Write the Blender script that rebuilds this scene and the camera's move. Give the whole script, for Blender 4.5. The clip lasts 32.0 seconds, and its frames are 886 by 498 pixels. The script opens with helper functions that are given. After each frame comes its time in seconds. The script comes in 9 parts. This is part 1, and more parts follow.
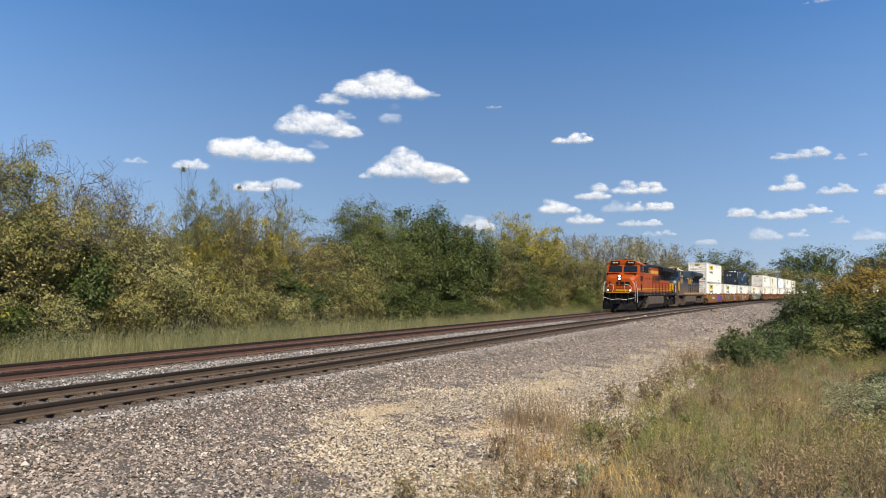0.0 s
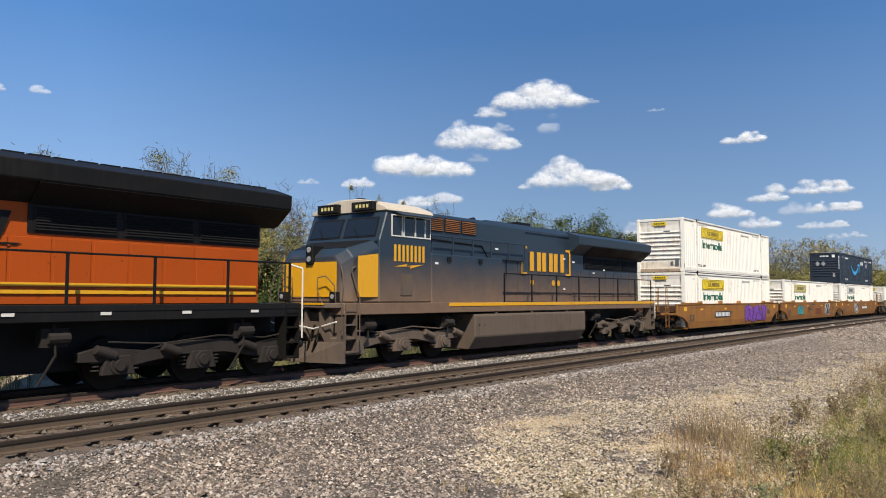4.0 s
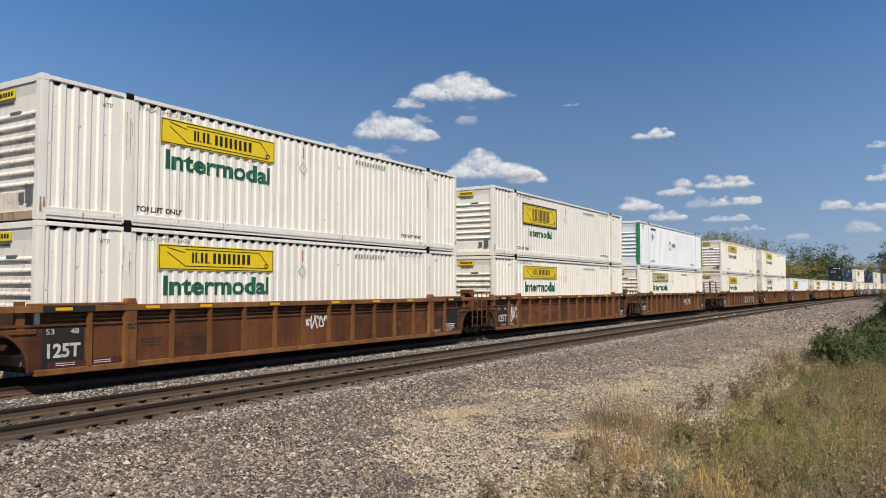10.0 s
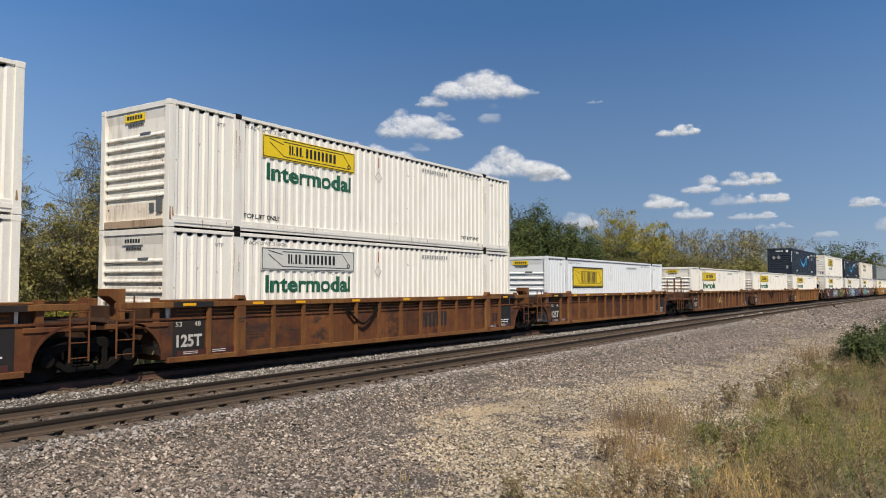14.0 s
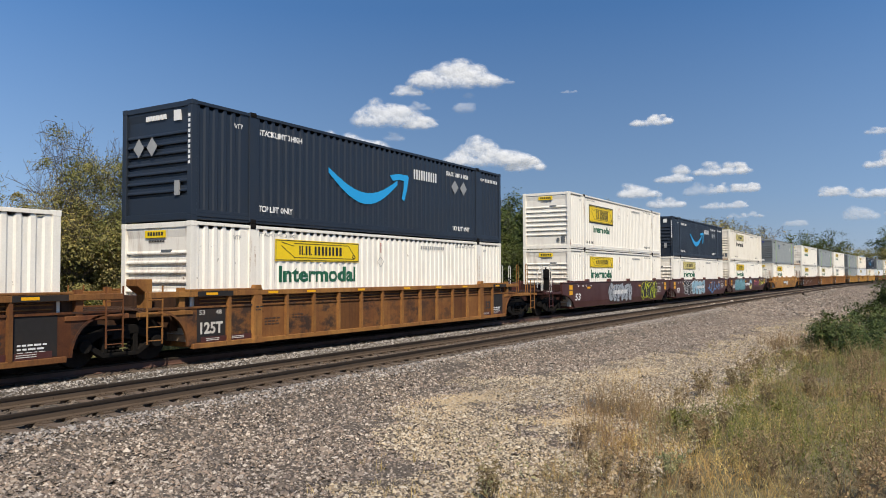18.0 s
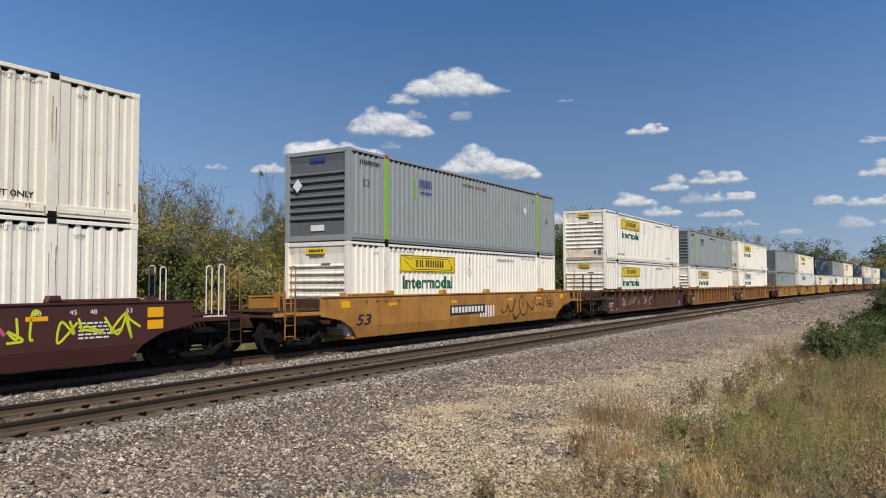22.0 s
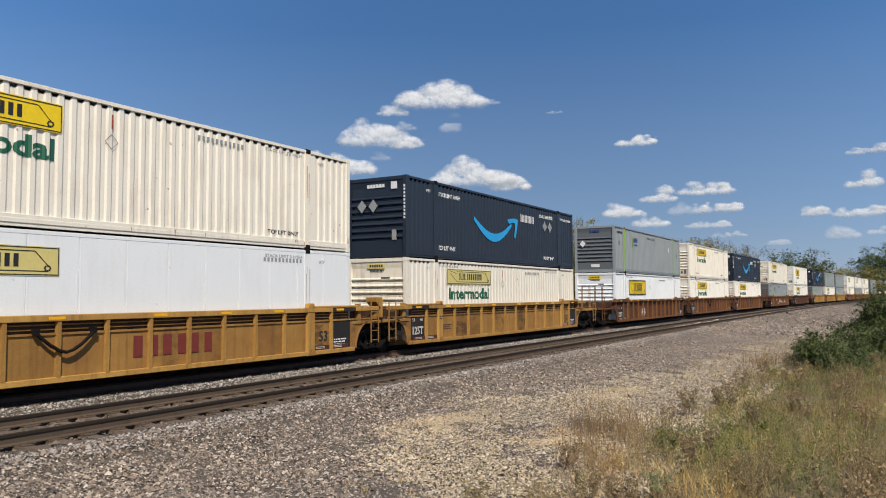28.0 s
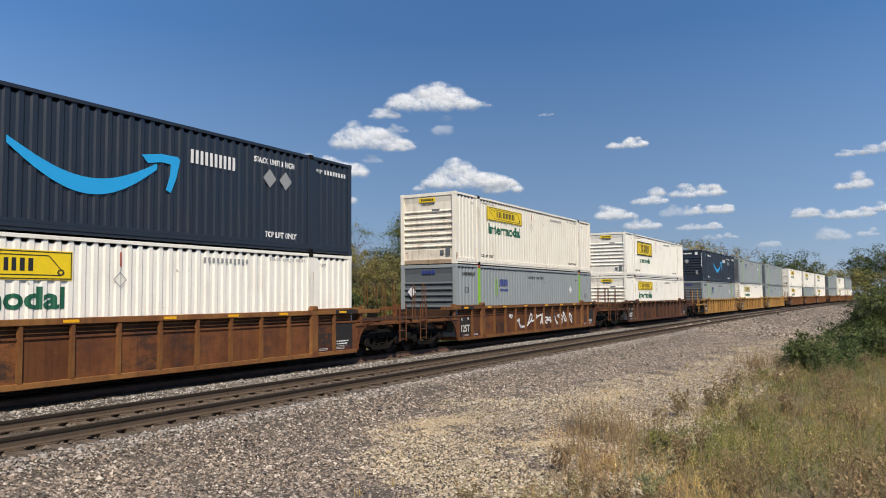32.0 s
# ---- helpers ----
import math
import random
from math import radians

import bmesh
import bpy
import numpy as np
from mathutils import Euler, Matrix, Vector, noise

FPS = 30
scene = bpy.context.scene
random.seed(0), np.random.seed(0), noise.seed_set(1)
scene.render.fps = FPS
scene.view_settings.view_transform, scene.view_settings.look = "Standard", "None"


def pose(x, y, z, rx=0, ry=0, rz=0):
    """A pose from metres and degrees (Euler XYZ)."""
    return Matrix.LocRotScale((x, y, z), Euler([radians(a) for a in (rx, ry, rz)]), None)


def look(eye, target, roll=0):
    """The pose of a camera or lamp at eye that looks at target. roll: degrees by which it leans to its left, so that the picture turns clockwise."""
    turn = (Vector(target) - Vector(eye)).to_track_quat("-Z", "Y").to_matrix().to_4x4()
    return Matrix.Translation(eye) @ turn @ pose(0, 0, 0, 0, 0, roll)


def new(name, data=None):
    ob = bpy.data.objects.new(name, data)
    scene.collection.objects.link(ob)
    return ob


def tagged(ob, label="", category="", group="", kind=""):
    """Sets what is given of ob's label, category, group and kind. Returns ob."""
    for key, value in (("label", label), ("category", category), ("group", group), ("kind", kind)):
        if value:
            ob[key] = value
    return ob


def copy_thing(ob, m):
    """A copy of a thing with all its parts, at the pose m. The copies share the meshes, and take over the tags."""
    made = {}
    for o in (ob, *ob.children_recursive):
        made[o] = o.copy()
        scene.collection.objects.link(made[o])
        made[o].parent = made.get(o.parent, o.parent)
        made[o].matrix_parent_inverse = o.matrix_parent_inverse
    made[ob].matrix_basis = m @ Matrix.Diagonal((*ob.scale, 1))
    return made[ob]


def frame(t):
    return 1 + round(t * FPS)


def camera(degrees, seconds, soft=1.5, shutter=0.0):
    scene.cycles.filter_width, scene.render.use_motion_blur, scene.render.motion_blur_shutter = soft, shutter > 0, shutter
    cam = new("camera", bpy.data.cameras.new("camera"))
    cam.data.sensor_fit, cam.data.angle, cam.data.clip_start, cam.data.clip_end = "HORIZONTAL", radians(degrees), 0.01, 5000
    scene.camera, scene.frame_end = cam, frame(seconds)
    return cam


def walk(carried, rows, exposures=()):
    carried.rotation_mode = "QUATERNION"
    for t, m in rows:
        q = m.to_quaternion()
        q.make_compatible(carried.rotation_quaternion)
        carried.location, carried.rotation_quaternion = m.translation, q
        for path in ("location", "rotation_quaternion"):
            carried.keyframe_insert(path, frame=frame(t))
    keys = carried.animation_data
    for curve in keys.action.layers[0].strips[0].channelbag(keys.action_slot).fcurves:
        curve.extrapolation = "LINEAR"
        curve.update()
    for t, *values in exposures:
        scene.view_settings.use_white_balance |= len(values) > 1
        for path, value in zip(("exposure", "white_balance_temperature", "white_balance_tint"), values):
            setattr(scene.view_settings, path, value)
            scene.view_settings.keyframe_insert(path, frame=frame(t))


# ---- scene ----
# One long freight train on the far of two tracks, filmed by a standing camera that pans a little.
# Plan: camera at the origin; the line runs at HEADING, s metres along it, off metres across it (away from the camera).
HEADING, BEND, EYE = radians(-24.321), -0.000288, 1.92
TRAIN_OFF, NEAR_OFF = 15.70, 11.50

cam = camera(60.3, 32.0, soft=1.0)
TURNS = (  # seconds, yaw, pitch, roll
    (0, 0.77, 2.87, -0.93), (0.5, 1.36, 3.12, -0.75), (1, 2.27, 3.25, -0.55), (1.5, 3.64, 3.3, -0.45),
    (2, 5.52, 3.32, -0.44), (2.5, 7.77, 3.39, -0.54), (4.5, 13.34, 3.57, -0.1), (5, 12.84, 3.5, 0.01),
    (5.5, 11.87, 3.33, 0.12), (6, 10.64, 3.08, 0.21), (6.5, 9.13, 2.87, 0.34), (7, 7.7, 2.72, 0.37),
    (7.5, 6.64, 2.7, 0.23), (8, 6.11, 2.78, 0.07), (8.5, 6, 2.84, -0.09), (9, 6.16, 2.93, -0.11),
    (9.5, 6.45, 2.93, -0.1), (10, 6.76, 2.93, -0.01), (10.5, 7.02, 2.97, 0.03), (11, 7.25, 3.15, -0.02),
    (11.5, 7.46, 3.41, 0.02), (12, 7.74, 3.59, -0), (12.5, 8.01, 3.62, 0.05), (13, 8.27, 3.39, 0.09),
    (13.5, 8.43, 3.08, 0.04), (14, 8.49, 2.79, -0.02), (14.5, 8.51, 2.6, -0.1), (16.5, 8.15, 2.28, 0.03),
    (17, 7.74, 2.17, 0.18), (17.5, 7.21, 2.06, 0.17), (18, 6.64, 2, 0.19), (18.5, 6.23, 2.05, 0.25),
    (19, 6.05, 2.15, 0.11), (19.5, 6.03, 2.32, 0.04), (20, 6.09, 2.45, 0.09), (20.5, 6.16, 2.52, 0.13),
    (21, 6.21, 2.57, 0.22), (21.5, 6.25, 2.58, 0.22), (22, 6.35, 2.62, 0.15), (22.5, 6.43, 2.62, 0.04),
    (23, 6.51, 2.66, 0.07), (23.5, 6.57, 2.64, 0.14), (24, 6.54, 2.62, 0.2), (24.5, 6.44, 2.64, 0.25),
    (25, 6.26, 2.75, 0.28), (25.5, 6.07, 2.9, 0.36), (27.5, 5.62, 3.37, 0.32), (28, 5.61, 3.46, 0.3),
    (28.5, 5.61, 3.53, 0.3), (29, 5.63, 3.58, 0.43), (29.5, 5.61, 3.61, 0.38), (30, 5.52, 3.7, 0.45),
    (30.5, 5.39, 3.76, 0.47), (31, 5.28, 3.75, 0.44), (31.5, 5.15, 3.7, 0.42), (32, 5.03, 3.64, 0.48),
)
LIGHTEN = (  # seconds, stops
    (0, 0.35), (2.5, 0.35), (4.5, 0.21), (5, 0.15), (5.5, 0.03), (6, -0.03), (7, 0.05), (8, 0.10), (9, 0.05), (10, -0.03), (12, -0.05), (14, -0.05), (16.5, 0.04), (17.5, 0.07), (19, 0.06), (20, -0.03),
    (21, 0.03), (22, -0.04), (23, 0.03), (24, -0.05), (25, 0.05), (26.5, 0.03), (28, -0.01), (29.5, 0.16), (30.2, 0.11), (31, -0.01), (32, 0.07))
walk(cam, [(t, pose(0, 0, EYE, 90 + pitch, roll, yaw)) for t, yaw, pitch, roll in TURNS], LIGHTEN)

# ---- light ----
SUN_AZ, SUN_EL = 160.0, 48.0  # degrees clockwise from +y, and above the horizon
world = bpy.data.worlds.new("sky")
scene.world = world
world.use_nodes = True
wn = world.node_tree.nodes
sky = wn.new("ShaderNodeTexSky")
sky.sky_type, sky.sun_disc = "NISHITA", False
sky.sun_elevation, sky.sun_rotation = radians(SUN_EL), radians(SUN_AZ)
sky.air_density, sky.dust_density, sky.ozone_density = 1.0, 0.1, 2.6
wn["Background"].inputs["Strength"].default_value = 0.072
# the clear sky's own blue, paler to the horizon, over the sky model
aim, split, tint, blend = wn.new("ShaderNodeTexCoord"), wn.new("ShaderNodeSeparateXYZ"), wn.new("ShaderNodeValToRGB"), wn.new("ShaderNodeMix")
lw = world.node_tree.links
lw.new(aim.outputs["Generated"], split.inputs[0])
lw.new(split.outputs["Z"], tint.inputs["Fac"])
while len(tint.color_ramp.elements) < 4:
    tint.color_ramp.elements.new(0.5)
for stop, (where, tone) in zip(tint.color_ramp.elements, ((0.0, (0.41, 0.56, 0.82)), (0.10, (0.286, 0.480, 0.82)), (0.33, (0.094, 0.282, 0.685)), (1.0, (0.05, 0.17, 0.50)))):
    stop.position, stop.color = where, (*tone, 1)
blend.data_type = "RGBA"
lift = wn.new("ShaderNodeMix")
lift.data_type, lift.blend_type, lift.clamp_result = "RGBA", "MULTIPLY", False
lift.inputs[0].default_value, lift.inputs[7].default_value = 1.0, (8.0, 8.0, 8.0, 1)
lw.new(tint.outputs[0], lift.inputs[6])
blend.inputs[0].default_value = 0.8
lw.new(sky.outputs[0], blend.inputs[6])
lw.new(lift.outputs[2], blend.inputs[7])
# a clear sky is deepest straight ahead here and pales to both sides
square, cap, gain, spread = (wn.new("ShaderNodeMath") for _ in range(4))
square.operation, cap.operation, gain.operation, spread.operation = "MULTIPLY", "MINIMUM", "MULTIPLY_ADD", "MULTIPLY"
lw.new(split.outputs["X"], square.inputs[0])
lw.new(split.outputs["X"], square.inputs[1])
lw.new(square.outputs[0], cap.inputs[0])
cap.inputs[1].default_value = 0.36
lw.new(cap.outputs[0], gain.inputs[0])
gain.inputs[1].default_value, gain.inputs[2].default_value = 1.1, 1.0
lw.new(gain.outputs[0], spread.inputs[0])
spread.inputs[1].default_value = 0.072
lw.new(spread.outputs[0], wn["Background"].inputs["Strength"])
lw.new(blend.outputs[2], wn["Background"].inputs["Color"])
sun = new("sun", bpy.data.lights.new("sun", "SUN"))
sun.data.energy, sun.data.angle, sun.data.color = 4.75, radians(0.53), (1.0, 0.90, 0.76)
sx, sy = math.sin(radians(SUN_AZ)), math.cos(radians(SUN_AZ))
sun.matrix_world = look((sx * 50, sy * 50, 60), (sx * 50 - sx * math.cos(radians(SUN_EL)), sy * 50 - sy * math.cos(radians(SUN_EL)), 60 - math.sin(radians(SUN_EL))))


# ---- plan of the line ----
def heading_at(s):
    return HEADING + BEND * s


def line_point(s, off, z=0.0):
    """The point s metres along the line and off metres across it."""
    h = HEADING + BEND * s / 2
    chord = s * (math.sin(BEND * s / 2) / (BEND * s / 2) if abs(BEND * s) > 1e-9 else 1.0)
    x = -math.cos(HEADING) * TRAIN_OFF - math.sin(h) * chord
    y = -math.sin(HEADING) * TRAIN_OFF + math.cos(h) * chord
    h = heading_at(s)
    return Vector((x - math.cos(h) * (off - TRAIN_OFF), y - math.sin(h) * (off - TRAIN_OFF), z))


def line_pose(s, off, z=0.0):
    p = line_point(s, off, z)
    return pose(p.x, p.y, p.z, 0, 0, math.degrees(heading_at(s)) + 90)


PROFILE = ((-3000, -2.0), (-60, -1.9), (-20, -1.35), (-6, -1.0), (1.0, -0.78), (3.2, -0.66), (5.5, -0.60), (8.4, -0.48), (9.3, -0.36), (9.85, -0.20), (10.5, -0.205), (10.58, -0.27), (10.9, -0.27), (10.98, -0.205),
           (12.02, -0.205), (12.1, -0.27), (12.42, -0.27), (12.5, -0.205), (13.1, -0.20), (13.6, -0.27), (14.0, -0.20), (17.35, -0.20), (19.5, -0.34), (21.0, -0.95), (26, -1.05), (60, -1.2), (3000, -1.2))


def ground_z(off):
    for (a, za), (b, zb) in zip(PROFILE, PROFILE[1:]):
        if off <= b:
            return za + (zb - za) * (off - a) / (b - a)
    return PROFILE[-1][1]


# ---- materials ----
def nodes_of(name):
    m = bpy.data.materials.new(name)
    m.use_nodes = True
    return m, m.node_tree.nodes, m.node_tree.links, m.node_tree.nodes["Principled BSDF"]


def coord(n, l, scale=(1, 1, 1), where="Object"):
    tc, mp = n.new("ShaderNodeTexCoord"), n.new("ShaderNodeMapping")
    l.new(tc.outputs[where], mp.inputs["Vector"])
    mp.inputs["Scale"].default_value = scale
    return mp.outputs["Vector"]


def noise_out(n, l, vec, scale, detail=4.0, rough=0.55):
    t = n.new("ShaderNodeTexNoise")
    t.inputs["Scale"].default_value, t.inputs["Detail"].default_value, t.inputs["Roughness"].default_value = scale, detail, rough
    l.new(vec, t.inputs["Vector"])
    return t.outputs["Fac"]


def ramp(n, l, fac, *stops):
    r = n.new("ShaderNodeValToRGB")
    while len(r.color_ramp.elements) < len(stops):
        r.color_ramp.elements.new(0.5)
    for e, (p, c) in zip(r.color_ramp.elements, stops):
        e.position = p
        e.color = (*c, 1) if len(c) == 3 else c
    l.new(fac, r.inputs["Fac"])
    return r.outputs["Color"]


def mix(n, l, fac, a, b, how="MIX"):
    m = n.new("ShaderNodeMix")
    m.data_type, m.blend_type = "RGBA", how
    for socket, value in ((m.inputs[0], fac), (m.inputs[6], a), (m.inputs[7], b)):
        if isinstance(value, bpy.types.NodeSocket):
            l.new(value, socket)
        elif isinstance(value, (int, float)):
            socket.default_value = value
        else:
            socket.default_value = (*value, 1)
    return m.outputs[2]


def bump(n, l, b, height, strength, distance=0.01):
    t = n.new("ShaderNodeBump")
    t.inputs["Strength"].default_value, t.inputs["Distance"].default_value = strength, distance
    l.new(height, t.inputs["Height"])
    l.new(t.outputs["Normal"], b.inputs["Normal"])


def paint(name, col, dirt=(0.12, 0.07, 0.04), amount=0.35, rough=0.5, metal=0.0, streak=1.0, scale=1.0, bumps=0.15):
    """Weathered paint: broad stains, vertical streaks and fine grain."""
    m, n, l, b = nodes_of(name)
    v = coord(n, l, (scale, scale, scale))
    broad = noise_out(n, l, v, 0.9, 6.0, 0.62)
    streaks = noise_out(n, l, coord(n, l, (5.0 * scale, 5.0 * scale, 0.45 * scale)), 1.6, 5.0, 0.6)
    fine = noise_out(n, l, v, 28.0, 3.0)
    mask = mix(n, l, streak * 0.5, broad, streaks)
    mask = ramp(n, l, mask, (0.50, (0, 0, 0)), (0.74, (amount, amount, amount)))
    base = mix(n, l, 0.5, tuple(c * 0.9 for c in col), tuple(min(1, c * 1.1) for c in col))
    base = mix(n, l, fine, tuple(c * 0.90 for c in col), tuple(min(1, c * 1.08) for c in col))
    # each object a little lighter or darker
    info = n.new("ShaderNodeObjectInfo")
    shade = ramp(n, l, info.outputs["Random"], (0.0, (0.94, 0.94, 0.94)), (1.0, (1.06, 1.05, 1.03)))
    base = mix(n, l, 1.0, base, shade, "MULTIPLY")
    base = mix(n, l, mask, base, dirt)
    # scattered chips and specks
    chips = ramp(n, l, noise_out(n, l, v, 5.5, 2.0, 0.4), (0.735, (0, 0, 0)), (0.76, (amount * 1.6,) * 3))
    l.new(mix(n, l, chips, base, tuple(c * 0.5 for c in dirt)), b.inputs["Base Color"])
    r = ramp(n, l, broad, (0.3, (rough * 0.85,) * 3), (0.75, (min(1, rough * 1.3),) * 3))
    l.new(r, b.inputs["Roughness"])
    b.inputs["Metallic"].default_value = metal
    bump(n, l, b, fine, bumps, 0.004)
    return m


def grimy(name, col, dirt, z0, z1, rough=0.45):
    """Paint with a film of brown road dirt thrown up over its lower part, uneven along its edge."""
    m, n, l, b = nodes_of(name)
    v = coord(n, l)
    sep = n.new("ShaderNodeSeparateXYZ")
    l.new(v, sep.inputs[0])
    ragged = noise_out(n, l, v, 1.3, 6.0, 0.65)
    add = n.new("ShaderNodeMath")
    add.operation = "MULTIPLY_ADD"
    l.new(ragged, add.inputs[0])
    add.inputs[1].default_value = -0.9
    l.new(sep.outputs["Z"], add.inputs[2])
    mr = n.new("ShaderNodeMapRange")
    mr.inputs["From Min"].default_value, mr.inputs["From Max"].default_value = z1 - 0.45, z0 - 0.45
    l.new(add.outputs[0], mr.inputs["Value"])
    fine = noise_out(n, l, v, 22.0, 4.0)
    base = mix(n, l, fine, tuple(c * 0.85 for c in col), tuple(c * 1.12 for c in col))
    dust = mix(n, l, noise_out(n, l, v, 3.0, 6.0), tuple(c * 0.7 for c in dirt), tuple(c * 1.25 for c in dirt))
    l.new(mix(n, l, mr.outputs[0], base, dust), b.inputs["Base Color"])
    l.new(ramp(n, l, mr.outputs[0], (0, (rough,) * 3), (1, (0.85,) * 3)), b.inputs["Roughness"])
    bump(n, l, b, fine, 0.12, 0.004)
    return m


def rusted(name, col, rust, dark, bays=False):
    """Old car paint: rust spreads in clouds, runs down in streaks and darkens along them. bays: the sheets between two ribs differ, some smeared dark."""
    m, n, l, b = nodes_of(name)
    v = coord(n, l)
    info = n.new("ShaderNodeObjectInfo")
    cloudy = ramp(n, l, noise_out(n, l, v, 1.1, 7.0, 0.66), (0.40, (0, 0, 0)), (0.64, (1, 1, 1)))
    run = ramp(n, l, noise_out(n, l, coord(n, l, (6.0, 6.0, 0.35)), 1.3, 6.0, 0.65), (0.50, (0, 0, 0)), (0.78, (0.8, 0.8, 0.8)))
    fine = noise_out(n, l, v, 35.0, 4.0, 0.7)
    c = mix(n, l, cloudy, col, rust)
    c = mix(n, l, run, c, dark)
    if bays:
        sep, cell, join, white = n.new("ShaderNodeSeparateXYZ"), n.new("ShaderNodeMath"), n.new("ShaderNodeCombineXYZ"), n.new("ShaderNodeTexWhiteNoise")
        l.new(v, sep.inputs[0])
        cell.operation = "SNAP"
        off = n.new("ShaderNodeMath")
        off.operation = "ADD"
        l.new(sep.outputs["X"], off.inputs[0])
        off.inputs[1].default_value = 20.35
        l.new(off.outputs[0], cell.inputs[0])
        cell.inputs[1].default_value = 1.1
        l.new(cell.outputs[0], join.inputs["X"])
        l.new(info.outputs["Random"], join.inputs["Y"])
        l.new(join.outputs[0], white.inputs["Vector"])
        c = mix(n, l, 1.0, c, ramp(n, l, white.outputs["Value"], (0.0, (0.62, 0.58, 0.56)), (0.55, (0.92, 0.90, 0.88)), (1.0, (1.12, 1.08, 1.0))), "MULTIPLY")
        # smears of black grime over the middle of some sheets
        lot = n.new("ShaderNodeMath")
        lot.operation = "MULTIPLY"
        smear = ramp(n, l, noise_out(n, l, coord(n, l, (1.0, 1.0, 1.6)), 1.9, 8.0, 0.72), (0.46, (0, 0, 0)), (0.60, (0.85, 0.85, 0.85)))
        l.new(smear, lot.inputs[0])
        l.new(ramp(n, l, white.outputs["Color"], (0.35, (0, 0, 0)), (0.75, (1, 1, 1))), lot.inputs[1])
        c = mix(n, l, lot.outputs[0], c, (0.030, 0.024, 0.022))
    c = mix(n, l, 1.0, c, ramp(n, l, fine, (0.3, (0.78, 0.76, 0.74)), (0.7, (1.2, 1.18, 1.12))), "MULTIPLY")
    c = mix(n, l, 1.0, c, ramp(n, l, info.outputs["Random"], (0.0, (0.84, 0.82, 0.80)), (1.0, (1.12, 1.12, 1.10))), "MULTIPLY")
    l.new(c, b.inputs["Base Color"])
    b.inputs["Roughness"].default_value, b.inputs["Specular IOR Level"].default_value = 0.75, 0.3
    bump(n, l, b, fine, 0.2, 0.004)
    return m


def plain(name, col, rough=0.6, metal=0.0, vary=0.12, scale=12.0):
    m, n, l, b = nodes_of(name)
    f = noise_out(n, l, coord(n, l), scale, 5.0)
    l.new(mix(n, l, f, tuple(c * (1 - vary) for c in col), tuple(min(1, c * (1 + vary)) for c in col)), b.inputs["Base Color"])
    b.inputs["Roughness"].default_value, b.inputs["Metallic"].default_value = rough, metal
    return m


def leafy(name, *cols, glow=0.3, scale=0.5):
    """Leaves: each its own colour, clumps of them drift between colours; light passes through."""
    m, n, l, b = nodes_of(name)
    geo, info = n.new("ShaderNodeNewGeometry"), n.new("ShaderNodeObjectInfo")
    each = ramp(n, l, geo.outputs["Random Per Island"], *[(i / max(1, len(cols) - 1), c) for i, c in enumerate(cols)])
    clump = noise_out(n, l, coord(n, l), scale, 3.0)
    tone = ramp(n, l, clump, (0.32, (0.62, 0.70, 0.62)), (0.68, (1.35, 1.22, 0.98)))
    c = mix(n, l, 1.0, each, tone, "MULTIPLY")
    tree = ramp(n, l, info.outputs["Random"], (0.0, (0.88, 0.95, 0.85)), (1.0, (1.12, 1.05, 1.0)))
    c = mix(n, l, 1.0, c, tree, "MULTIPLY")
    l.new(c, b.inputs["Base Color"])
    b.inputs["Roughness"].default_value = 0.55
    b.inputs["Specular IOR Level"].default_value = 0.3
    tr, sh = n.new("ShaderNodeBsdfTranslucent"), n.new("ShaderNodeMixShader")
    l.new(c, tr.inputs["Color"])
    sh.inputs[0].default_value = glow
    l.new(b.outputs[0], sh.inputs[1])
    l.new(tr.outputs[0], sh.inputs[2])
    l.new(sh.outputs[0], n["Material Output"].inputs["Surface"])
    return m


def stony(name, *cols, rough=0.85):
    m, n, l, b = nodes_of(name)
    geo = n.new("ShaderNodeNewGeometry")
    each = ramp(n, l, geo.outputs["Random Per Island"], *[(i / max(1, len(cols) - 1), c) for i, c in enumerate(cols)])
    f = noise_out(n, l, coord(n, l), 60.0, 4.0)
    big = noise_out(n, l, coord(n, l), 0.35, 4.0)
    c = mix(n, l, f, each, mix(n, l, 1.0, each, (0.7, 0.68, 0.66), "MULTIPLY"))
    c = mix(n, l, 1.0, c, ramp(n, l, big, (0.3, (0.78, 0.78, 0.8)), (0.7, (1.1, 1.08, 1.04))), "MULTIPLY")
    l.new(c, b.inputs["Base Color"])
    b.inputs["Roughness"].default_value = rough
    return m


def earthy(name, a, b_, c_, fine=18.0, broad=0.25, lumps=0.5):
    m, n, l, b = nodes_of(name)
    v = coord(n, l)
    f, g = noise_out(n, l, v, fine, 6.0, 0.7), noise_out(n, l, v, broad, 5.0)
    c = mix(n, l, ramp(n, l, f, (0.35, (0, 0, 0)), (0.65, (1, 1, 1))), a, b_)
    c = mix(n, l, ramp(n, l, g, (0.4, (0, 0, 0)), (0.65, (1, 1, 1))), c, c_)
    l.new(c, b.inputs["Base Color"])
    b.inputs["Roughness"].default_value = 0.95
    bump(n, l, b, f, lumps, 0.04)
    return m


